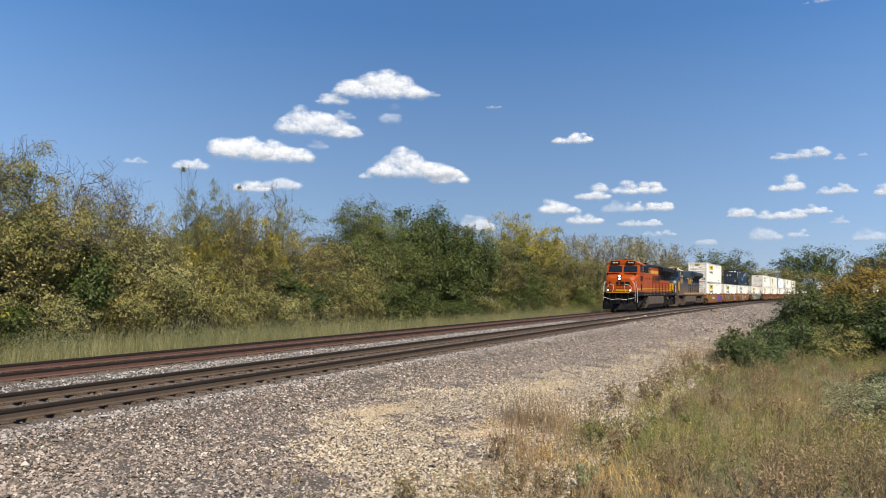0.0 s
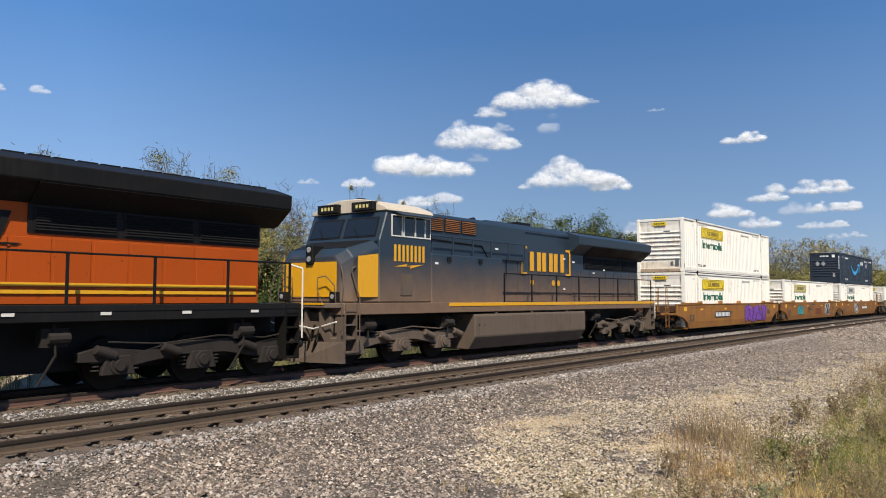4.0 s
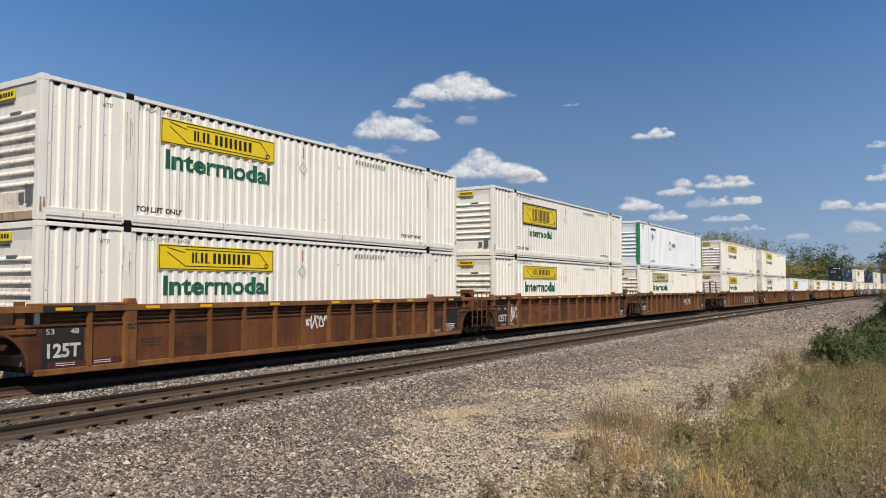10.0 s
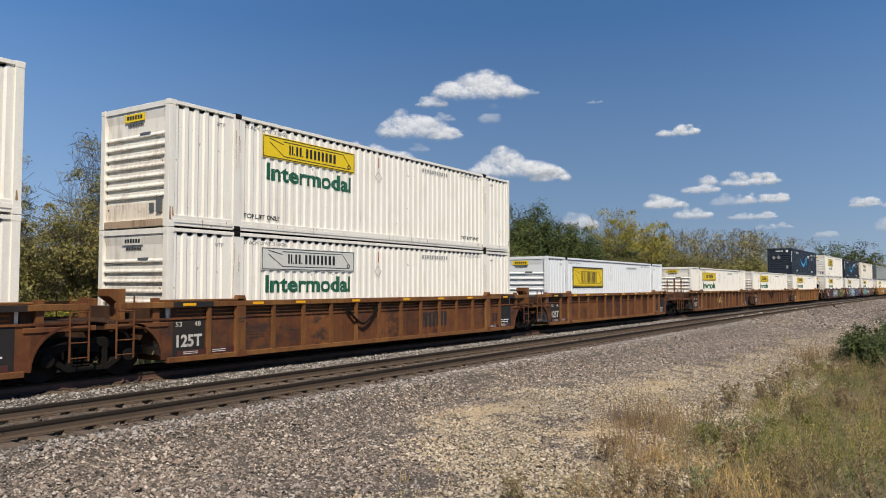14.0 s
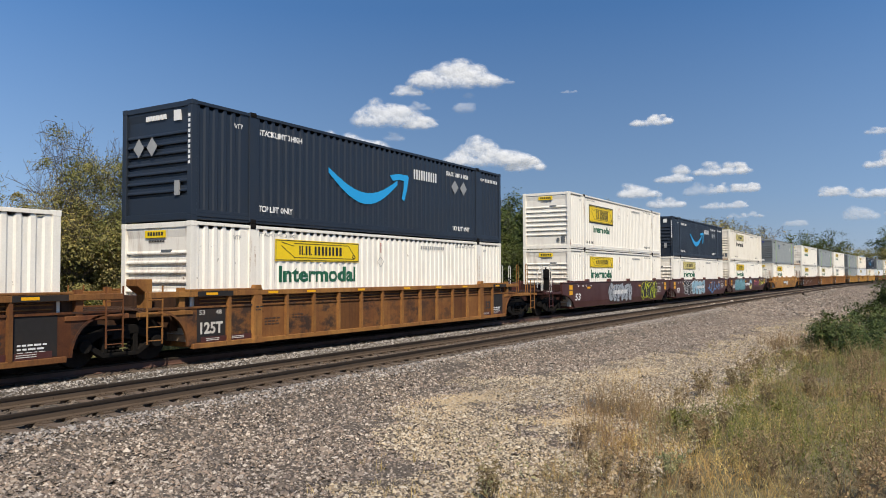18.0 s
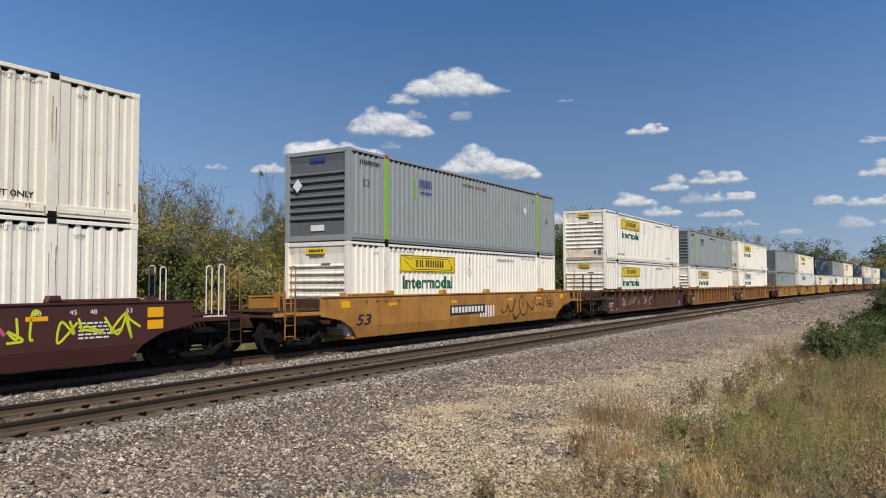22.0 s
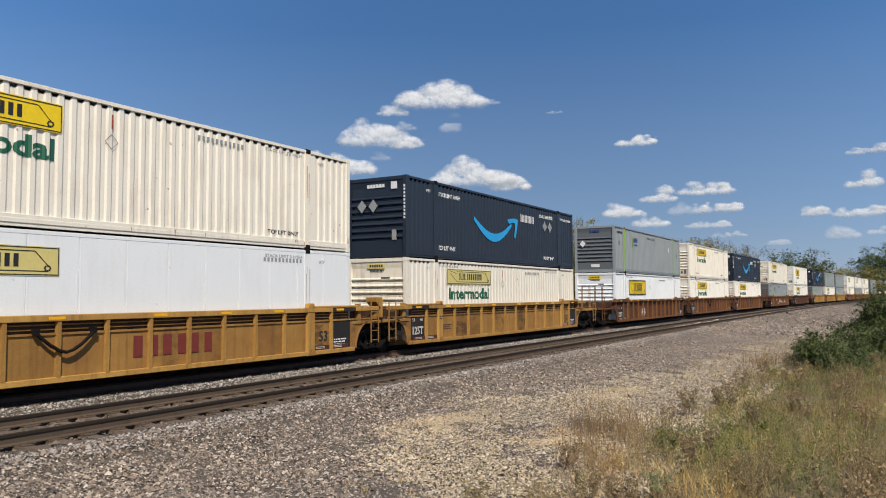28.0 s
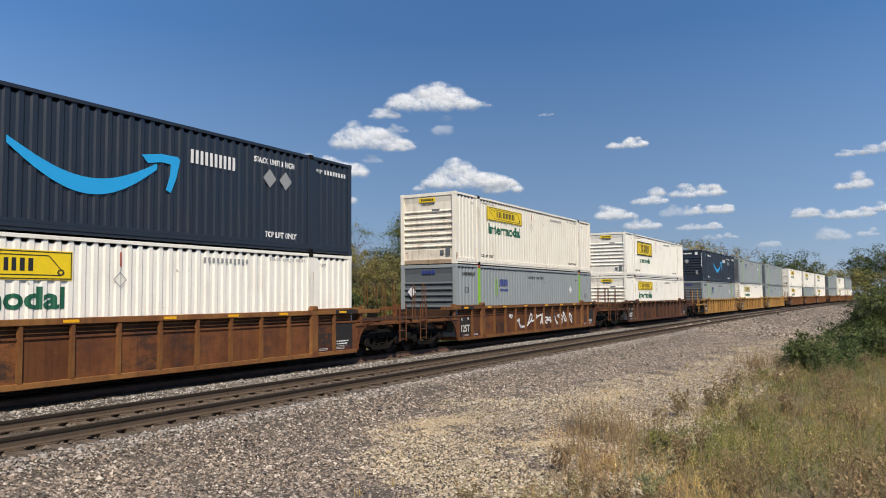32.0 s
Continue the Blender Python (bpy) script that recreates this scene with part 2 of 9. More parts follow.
WHITE = paint("white_container_paint", (0.87, 0.842, 0.755), (0.38, 0.29, 0.20), 0.34, 0.5)
CREAM = paint("cream_container_paint", (0.83, 0.785, 0.675), (0.34, 0.24, 0.14), 0.38, 0.55)
ENDWHITE = paint("grimy_white_end_paint", (0.85, 0.815, 0.725), (0.27, 0.16, 0.09), 0.72, 0.55)
ENDCREAM = paint("grimy_cream_end_paint", (0.81, 0.755, 0.635), (0.25, 0.15, 0.08), 0.68, 0.55)
KICKPAINT = paint("rust_stained_white_paint", (0.80, 0.72, 0.59), (0.22, 0.11, 0.055), 0.85, 0.6, scale=1.7)
SILLRUST = paint("rusty_white_sill_paint", (0.42, 0.31, 0.21), (0.09, 0.045, 0.025), 0.95, 0.7, scale=1.6)
BLUEWHITE = paint("cool_white_container_paint", (0.82, 0.855, 0.865), (0.42, 0.38, 0.33), 0.15, 0.42)
NAVY = paint("navy_container_paint", (0.018, 0.026, 0.040), (0.05, 0.05, 0.05), 0.25, 0.42)
GREYBOX = paint("grey_container_paint", (0.275, 0.305, 0.315), (0.17, 0.16, 0.14), 0.3, 0.5)
GREYDARK = paint("dark_grey_container_paint", (0.115, 0.130, 0.140), (0.08, 0.07, 0.06), 0.3, 0.5)
LIME = plain("lime_green_paint", (0.24, 0.50, 0.03), 0.5)
KELLY = plain("deep_green_paint", (0.02, 0.22, 0.07), 0.5)
GREENINK = plain("dark_green_lettering", (0.012, 0.105, 0.055), 0.55)
BLACKINK = plain("black_lettering", (0.018, 0.018, 0.018), 0.6)
WHITEINK = plain("white_lettering", (0.75, 0.75, 0.73), 0.6)
GREYINK = plain("grey_sticker", (0.30, 0.31, 0.31), 0.6)
BLUEINK = plain("bright_blue_swoosh", (0.02, 0.36, 0.74), 0.45)
INDIGO = plain("indigo_lettering", (0.03, 0.05, 0.25), 0.5)
YELLOW = plain("yellow_panel_paint", (0.86, 0.61, 0.008), 0.5)
PALEYELLOW = plain("faded_yellow_panel_paint", (0.66, 0.56, 0.20), 0.55)
UMBERINK = plain("dark_umber_stencil", (0.060, 0.032, 0.018), 0.6)
PALEWHITE = plain("faded_white_panel_paint", (0.66, 0.66, 0.60), 0.55)
SILVER = plain("silver_spray_paint", (0.42, 0.45, 0.48), 0.4, 0.3, 0.25, 3.0)
TAN = rusted("mustard_brown_car_paint", (0.300, 0.140, 0.030), (0.245, 0.105, 0.027), (0.15, 0.07, 0.03))
OCHRE = rusted("yellow_ochre_car_paint", (0.43, 0.220, 0.052), (0.32, 0.145, 0.038), (0.17, 0.075, 0.028))
RUST = rusted("rusty_brown_car_paint", (0.190, 0.080, 0.028), (0.125, 0.046, 0.020), (0.06, 0.027, 0.015))
RUSTTRIM = rusted("faded_ochre_car_trim", (0.235, 0.110, 0.034), (0.150, 0.060, 0.022), (0.08, 0.036, 0.018))
OCHRETRIM = rusted("ochre_car_trim", (0.45, 0.265, 0.070), (0.36, 0.195, 0.052), (0.17, 0.085, 0.032))
RUSTOCHRE = rusted("rusty_ochre_car_paint", (0.40, 0.225, 0.062), (0.29, 0.145, 0.042), (0.13, 0.062, 0.026))
RUSTSHEET = rusted("rusty_brown_side_sheet", (0.200, 0.080, 0.028), (0.120, 0.044, 0.020), (0.06, 0.027, 0.015), True)
OCHRESHEET = rusted("rusty_ochre_side_sheet", (0.43, 0.245, 0.068), (0.33, 0.172, 0.050), (0.18, 0.092, 0.036), True)
BROWNTRIM = rusted("brown_ochre_car_trim", (0.335, 0.165, 0.046), (0.225, 0.098, 0.032), (0.11, 0.050, 0.023))
BROWNSHEET = rusted("brown_ochre_side_sheet", (0.260, 0.122, 0.040), (0.180, 0.076, 0.028), (0.095, 0.043, 0.021), True)
DARKSHEET = rusted("dark_brown_side_sheet", (0.125, 0.058, 0.030), (0.075, 0.032, 0.018), (0.045, 0.022, 0.014), True)
# end coats: grime, plus the container's shade on the decks put into the colour
ENDSHADEGRIME = rusted("shaded_grimy_brown_end_paint", (0.075, 0.038, 0.020), (0.045, 0.023, 0.014), (0.020, 0.013, 0.010))
MAROONSHADEGRIME = rusted("shaded_grimy_maroon_end_paint", (0.050, 0.020, 0.017), (0.032, 0.016, 0.013), (0.018, 0.012, 0.010))
MAROON = paint("maroon_car_paint", (0.072, 0.022, 0.018), (0.09, 0.045, 0.03), 0.3, 0.42)
# coat of the dark cars; on slot liners it stands in for shade
DARKRUST = rusted("dark_brown_paint_and_slot_shade", (0.125, 0.058, 0.030), (0.080, 0.034, 0.018), (0.045, 0.022, 0.014))
GREYTAN = paint("grey_brown_car_paint", (0.16, 0.105, 0.055), (0.09, 0.065, 0.04), 0.5, 0.6)
IRON = paint("dusty_black_iron", (0.010, 0.009, 0.008), (0.030, 0.022, 0.017), 0.5, 0.8)
WHEEL = paint("dark_steel_wheel", (0.014, 0.012, 0.011), (0.035, 0.025, 0.018), 0.5, 0.6, 0.2)
PANELBLACK = plain("black_stencil_panel", (0.022, 0.022, 0.022), 0.6)
SOOTPANEL = paint("sooty_black_panel", (0.014, 0.012, 0.011), (0.055, 0.032, 0.021), 0.6, 0.8, 0.0, 0.5, 1.6)
FADEDINK = paint("faded_white_stencil", (0.58, 0.55, 0.50), (0.12, 0.09, 0.07), 0.6, 0.7, 0.0, 0.4, 4.0)
REFLECTOR = plain("amber_reflector", (0.85, 0.42, 0.005), 0.35)
ORANGE = paint("orange_engine_paint", (0.40, 0.070, 0.006), (0.22, 0.05, 0.012), 0.30, 0.5)
ORANGE.node_tree.nodes["Principled BSDF"].inputs["Specular IOR Level"].default_value = 0.2
ENGINEBLACK = paint("black_engine_paint", (0.012, 0.012, 0.012), (0.04, 0.033, 0.028), 0.4, 0.5)
ENGINEYELLOW = paint("yellow_engine_stripe", (0.72, 0.36, 0.01), (0.3, 0.15, 0.04), 0.3, 0.4)
NAVYENGINE = grimy("dark_blue_engine_paint", (0.020, 0.034, 0.050), (0.165, 0.105, 0.066), 1.75, 3.1)
ENGINEGREY = paint("dusty_brown_grey_engine_iron", (0.125, 0.097, 0.076), (0.045, 0.034, 0.028), 0.6, 0.8)
TRUCKGREY = paint("dusty_dark_grey_truck_iron", (0.034, 0.029, 0.026), (0.014, 0.012, 0.011), 0.6, 0.85)
for iron in (IRON, WHEEL, ENGINEBLACK, TRUCKGREY, ENGINEGREY):
    iron.node_tree.nodes["Principled BSDF"].inputs["Specular IOR Level"].default_value = 0.12
DUSTYROOF = paint("dusty_cream_roof_paint", (0.60, 0.52, 0.40), (0.25, 0.17, 0.10), 0.5, 0.7)
RAILWHITE = plain("white_handrail_paint", (0.66, 0.64, 0.58), 0.5)
GLASS, _n, _l, _b = nodes_of("tinted_window_glass")
_b.inputs["Base Color"].default_value = (0.012, 0.016, 0.020, 1)
_b.inputs["Roughness"].default_value, _b.inputs["IOR"].default_value = 0.06, 1.5
LAMP, _n, _l, _b = nodes_of("lit_headlight")
_b.inputs["Emission Color"].default_value, _b.inputs["Emission Strength"].default_value = (1.0, 0.86, 0.62, 1), 4.0
RAILSTEEL = paint("rusty_rail_steel", (0.105, 0.077, 0.055), (0.05, 0.034, 0.024), 0.5, 0.8, 0.0, 0.2, 3.0)
# rail head coloured dark to draw the shaded line along its top
RAILTOP = plain("shade_dark_rail_head", (0.034, 0.026, 0.020), 0.75)
for steel in (RAILSTEEL, RAILTOP):
    steel.node_tree.nodes["Principled BSDF"].inputs["Specular IOR Level"].default_value = 0.12
RAILRED = paint("red_rusty_rail_steel", (0.125, 0.064, 0.044), (0.055, 0.028, 0.02), 0.5, 0.7, 0.0, 0.2, 3.0)
TIE = paint("weathered_tie_wood", (0.130, 0.094, 0.066), (0.085, 0.06, 0.043), 0.5, 0.9, 0, 0.0, 4.0, 0.5)
# the near-black tone paints in the shade of the gaps between stones
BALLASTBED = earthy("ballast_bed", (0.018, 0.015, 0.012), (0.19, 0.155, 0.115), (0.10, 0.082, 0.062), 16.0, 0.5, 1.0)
SOIL = earthy("dry_meadow_soil", (0.09, 0.07, 0.042), (0.25, 0.195, 0.11), (0.13, 0.125, 0.058), 14.0, 0.12, 0.6)
STONES = stony("grey_pink_ballast_stone", (0.070, 0.062, 0.056), (0.300, 0.250, 0.198), (0.42, 0.322, 0.245), (0.165, 0.134, 0.106), (0.72, 0.64, 0.54), (0.32, 0.262, 0.208), (0.105, 0.086, 0.073))
CENTRESTONES = stony("light_grey_ballast_stone", (0.24, 0.225, 0.205), (0.46, 0.43, 0.39), (0.60, 0.56, 0.51), (0.34, 0.315, 0.285), (0.15, 0.14, 0.125))
DUSTSTONES = stony("dusty_brown_ballast_stone", (0.115, 0.088, 0.063), (0.175, 0.137, 0.100), (0.23, 0.185, 0.138), (0.075, 0.058, 0.043))
PALESTONES = stony("cream_limestone_gravel", (0.47, 0.385, 0.255), (0.66, 0.565, 0.41), (0.30, 0.24, 0.165), (0.78, 0.70, 0.55), (0.55, 0.42, 0.245), (0.20, 0.165, 0.125))


# ---- mesh building ----
class Geo:
    """Gathers verts and faces of one part."""

    def __init__(self):
        self.v, self.f = [], []

    def add(self, verts, faces):
        o = len(self.v)
        self.v += [tuple(p) for p in verts]
        self.f += [tuple(i + o for i in f) for f in faces]
        return self

    def box(self, x0, x1, y0, y1, z0, z1):
        return self.add([(x, y, z) for x in (x0, x1) for y in (y0, y1) for z in (z0, z1)],
                        [(0, 1, 3, 2), (4, 6, 7, 5), (0, 4, 5, 1), (2, 3, 7, 6), (0, 2, 6, 4), (1, 5, 7, 3)])

    def slab(self, pts, axis, a, b):
        """A polygon given in the other two axes, pushed along axis from a to b."""
        def put(p, h):
            q = list(p)
            q.insert(axis, h)
            return q
        k = len(pts)
        return self.add([put(p, a) for p in pts] + [put(p, b) for p in pts],
                        [tuple(range(k)), tuple(range(2 * k - 1, k - 1, -1))] + [(i, (i + 1) % k, k + (i + 1) % k, k + i) for i in range(k)])

    def rod(self, p, q, r, n=8, r2=None):
        p, q = Vector(p), Vector(q)
        r2 = r if r2 is None else r2
        w = (q - p).normalized()
        u = w.orthogonal().normalized()
        v = w.cross(u)
        ring = [(math.cos(2 * math.pi * i / n), math.sin(2 * math.pi * i / n)) for i in range(n)]
        return self.add([p + (u * a + v * b) * r for a, b in ring] + [q + (u * a + v * b) * r2 for a, b in ring],
                        [tuple(range(n)), tuple(range(2 * n - 1, n - 1, -1))] + [(i, (i + 1) % n, n + (i + 1) % n, n + i) for i in range(n)])

    def pipe(self, pts, r, n=6):
        for a, b in zip(pts, pts[1:]):
            self.rod(a, b, r, n)
        return self

    def mesh(self, name, mat, bevel=0.0, smooth=False):
        me = bpy.data.meshes.new(name)
        bm = bmesh.new()
        vs = [bm.verts.new(p) for p in self.v]
        for f in self.f:
            try:
                bm.faces.new([vs[i] for i in f])
            except ValueError:
                pass
        bmesh.ops.recalc_face_normals(bm, faces=bm.faces)
        if bevel:
            bmesh.ops.bevel(bm, geom=[e for e in bm.edges if len(e.link_faces) == 2 and e.calc_face_angle(0) > 0.5], offset=bevel, segments=1, affect="EDGES", clamp_overlap=True)
        for f in bm.faces:
            f.smooth = smooth
        bm.to_mesh(me)
        bm.free()
        me.materials.append(mat)
        return me


def empty(name, m=None):
    ob = new(name)
    ob.empty_display_size = 0.3
    if m is not None:
        ob.matrix_world = m
    return ob


def part(name, geo, mat, parent, label="", bevel=0.0, at=None, smooth=False):
    """One mesh object under a thing or a part; geo is a Geo or a finished mesh."""
    me = geo.mesh(name, mat, bevel, smooth) if isinstance(geo, Geo) else geo
    ob = new(name, me)
    ob.parent = parent
    if at is not None:
        ob.location = at
    if name.endswith("mark") or name.endswith("fill") or name.startswith(("stack_", "lift_", "post_", "warning_l")):
        tagged(ob, kind="stuff")
    return tagged(ob, label)


def raw_mesh(name, verts, quads, mat):
    """A mesh of many loose quads or triangles from numpy arrays."""
    verts, quads = np.asarray(verts, np.float32), np.asarray(quads, np.int32)
    me = bpy.data.meshes.new(name)
    k = quads.shape[1]
    me.vertices.add(len(verts))
    me.vertices.foreach_set("co", verts.ravel())
    me.loops.add(quads.size)
    me.loops.foreach_set("vertex_index", quads.ravel())
    me.polygons.add(len(quads))
    me.polygons.foreach_set("loop_start", np.arange(0, quads.size, k, dtype=np.int32))
    me.update(calc_edges=True)
    me.materials.append(mat)
    return me


LETTERS = {}


def lettering(text, height, mat, bold=0.0, slant=0.0):
    """A thin mesh of built-in type, its left foot at the origin, reading along +x, facing -y."""
    key = (text, height, mat.name, bold, slant)
    if key not in LETTERS:
        cu = bpy.data.curves.new("type", "FONT")
        cu.body, cu.size, cu.extrude, cu.offset, cu.shear = text, height * 1.37, 0.002, bold, slant
        cu.resolution_u = 3
        ob = bpy.data.objects.new("type", cu)
        scene.collection.objects.link(ob)
        me = bpy.data.meshes.new_from_object(ob.evaluated_get(bpy.context.evaluated_depsgraph_get()))
        bpy.data.objects.remove(ob)
        me.transform(Matrix.Rotation(radians(90), 4, "X"))
        me.materials.clear()
        me.materials.append(mat)
        LETTERS[key] = me
    return LETTERS[key]


FLUTE, DEPTH, POST, BEGIN = 0.285, 0.029, 6.07, -7.915  # the side sheets' flutes: pitch, depth, lifting post, first flute


def flute_at(x):
    """How far the side sheet lies back at x."""
    k = math.floor((x - BEGIN) / FLUTE)
    if abs(abs(BEGIN + (k + 0.5) * FLUTE) - POST) < 0.28:
        return 0.0
    u = (x - BEGIN) / FLUTE - k
    return DEPTH * (0.0 if u < 0.34 else (u - 0.34) / 0.16 if u < 0.5 else 1.0 if u < 0.84 else (1 - u) / 0.16)


def draped(me, x0, width):
    """A copy of flat lettering, fitted to its width and laid into the flutes of a side sheet."""
    f = width / max(v.co.x for v in me.vertices)
    bm = bmesh.new()
    bm.from_mesh(me)
    for v in bm.verts:
        v.co.x *= f
    k = math.floor((x0 - BEGIN) / FLUTE) - 1
    while BEGIN + k * FLUTE < x0 + width:
        for u in (0.0, 0.34, 0.5, 0.84):
            c = BEGIN + (k + u) * FLUTE - x0
            if 0 < c < width:
                bmesh.ops.bisect_plane(bm, geom=bm.verts[:] + bm.edges[:] + bm.faces[:], plane_co=(c, 0, 0), plane_no=(1, 0, 0), dist=1e-5)
        k += 1
    for v in bm.verts:
        v.co.y += flute_at(v.co.x + x0)
    out = bpy.data.meshes.new("lettering")
    bm.to_mesh(out)
    bm.free()
    out.materials.append(me.materials[0])
    return out


def write(name, text, height, mat, parent, x, y, z, width=None, bold=0.0, slant=0.0, label="", fluted=False):
    me = lettering(text, height, mat, bold, slant)
    if fluted:
        key = (text, height, mat.name, bold, slant, x, width)
        if key not in LETTERS:
            LETTERS[key] = draped(me, x, width)
        return part(name, LETTERS[key], mat, parent, label, at=(x, y, z))
    ob = part(name, me, mat, parent, label, at=(x, y, z))
    if width:
        ob.scale.x = width / max(v.co.x for v in me.vertices)
    return ob


def bars(x0, x1, z0, z1, count, gap=0.3):
    """Plain bars in place of letters, drawn as a polygon list (x, z)."""
    w = (x1 - x0) / count
    g = Geo()
    for i in range(count):
        g.box(x0 + i * w, x0 + (i + 1 - gap) * w, -0.002, 0.002, z0, z1)
    return g


# ---- ground and line ----
def strip(name, stations, offs, mat, lift=0.0, rough=0.0, label="", category=""):
    """A sheet along the line over the given stations and offsets."""
    verts, faces = [], []
    for s in stations:
        for o in offs:
            p = line_point(s, o) if abs(s) < 1600 else line_point(math.copysign(1600, s), o) + Vector((-math.sin(HEADING), math.cos(HEADING), 0)) * (s - math.copysign(1600, s))
            p.z = ground_z(o) + lift + rough * noise.noise((p.x * 1.3, p.y * 1.3, 0))
            verts.append(p)
    k = len(offs)
    faces = [(i * k + j, i * k + j + 1, (i + 1) * k + j + 1, (i + 1) * k + j) for i in range(len(stations) - 1) for j in range(k - 1)]
    me = bpy.data.meshes.new(name)
    me.from_pydata(verts, [], faces)
    bm = bmesh.new()
    bm.from_mesh(me)
    bmesh.ops.recalc_face_normals(bm, faces=bm.faces)
    if sum(f.normal.z for f in bm.faces) < 0:
        bmesh.ops.reverse_faces(bm, faces=bm.faces)
    bm.to_mesh(me)
    bm.free()
    me.materials.append(mat)
    return tagged(new(name, me), label, category, kind="structure")


far_s = [-3500, -2200, -1600, -1100, -800, -500, -300, -150, -80, -40]
near_s = [-30 + 1.5 * i for i in range(100)]
out_s = [125, 150, 180, 220, 260, 300, 350, 400, 450, 500, 550, 600, 650, 700, 800, 950, 1200, 1600, 2400, 3500]
strip("ground", far_s + near_s + out_s, [-3000, -800, -250, -100, -60, -40, -30, -25, -20, -16, -12, -9, -6, -4, -2, 0, 1.0, 2.0, 3.2, 5.5, 8.4, 9.3, 9.85, 13.1, 13.6, 14.0, 17.35, 18.6, 20, 22, 24, 26, 30, 40, 60, 120, 400, 1200, 3000],
      SOIL, -0.13, 0.04, "dry meadow soil under weeds and grass beside the line", "ground")
bed_s = [-720, -600, -500, -400, -300, -200, -120, -60, -40] + [-30 + 0.75 * i for i in range(200)] + [125, 150, 180, 220, 260, 300, 350, 400, 450, 500, 550, 600, 650, 700, 800, 950]
strip("ballast_bed", bed_s, sorted([2.9 + 0.3 * i for i in range(53)] + [10.5, 10.58, 10.9, 10.98, 12.02, 12.1, 12.42, 12.5]), BALLASTBED, 0.012, 0.03, "grey and pinkish crushed stone bed along both tracks, gap shade coloured in", "ballast")


def rail_line(name, off, parent, steel):
    """One rail as its section drawn along the line: foot, web and head."""
    sec = [(-0.07, -0.17), (0.07, -0.17), (0.07, -0.155), (0.020, -0.135), (0.020, -0.05), (0.039, -0.044), (0.039, -0.006), (0.026, 0.0), (-0.026, 0.0), (-0.039, -0.006), (-0.039, -0.044), (-0.020, -0.05), (-0.020, -0.135), (-0.07, -0.155)]
    st = [-720, -500, -300, -200, -120, -60] + [-40 + 4 * i for i in range(60)] + [210, 230, 260, 300, 350, 400, 450, 500, 600, 700, 800, 950]
    k, g = len(sec), Geo()
    verts = [line_point(s, off + y, z) for s in st for y, z in sec]
    g.add(verts, [(i * k + j, i * k + (j + 1) % k, (i + 1) * k + (j + 1) % k, (i + 1) * k + j) for i in range(len(st) - 1) for j in range(k)])
    ob = part(name, g, steel, parent)
    ob.data.materials.append(RAILTOP)
    # head and head sides take the painted dark line of shade
    for f in ob.data.polygons:
        if f.center.z > -0.045:
            f.material_index = 1
    return ob


def tie_mesh(seed):
    r = random.Random(seed)
    g = Geo()
    g.box(-0.115, 0.115, -1.3, 1.3, -0.36, -0.175)
    me = g.mesh("tie", TIE, 0.012)
    for v in me.vertices:
        v.co.x += r.uniform(-0.012, 0.012)
        v.co.z += r.uniform(-0.008, 0.008)
    return me


TIES = [tie_mesh(i) for i in range(4)]
plate = Geo()
for y in (-0.755, 0.755):
    plate.box(-0.09, 0.09, y - 0.18, y + 0.18, -0.176, -0.160)
    for dx in (-0.06, 0.06):
        for dy in (-0.09, 0.09):
            plate.box(dx - 0.012, dx + 0.012, y + dy - 0.015, y + dy + 0.015, -0.162, -0.145)
PLATE = plate.mesh("tie_plate", RAILSTEEL)


def track(name, off, s0, s1, label, steel):
    tr = tagged(empty(name, pose(0, 0, 0)), label, "railway track", kind="structure")
    for y in (-0.755, 0.755):
        rail_line("rail", off + y, tr, steel)
    r = random.Random(name)
    s, far = -20.0, Geo()
    while s < 260:
        m = line_pose(s + r.uniform(-0.03, 0.03), off + r.uniform(-0.05, 0.05), r.uniform(-0.008, 0.006)) @ pose(0, 0, 0, 0, 0, r.uniform(-1.2, 1.2))
        if s0 <= s < s1:
            t = part("tie", TIES[r.randrange(4)], TIE, tr)
            t.matrix_local = m
            part("tie_plate", PLATE, RAILSTEEL, t)
        else:
            far.add([m @ Vector((x, y, z)) for x in (-0.115, 0.115) for y in (-1.3, 1.3) for z in (-0.36, -0.175)],
                    [(0, 1, 3, 2), (4, 6, 7, 5), (0, 4, 5, 1), (2, 3, 7, 6), (0, 2, 6, 4), (1, 5, 7, 3)])
        s += 0.51
    tagged(part("far_ties", far, TIE, tr), kind="stuff")
    return tr


track("near_track", NEAR_OFF, -6, 70, "rusty rails on weathered wooden ties in grey ballast", RAILSTEEL)
track("far_track", TRAIN_OFF, -4, 60, "rusty rails on dark wooden ties, under the train", RAILRED)


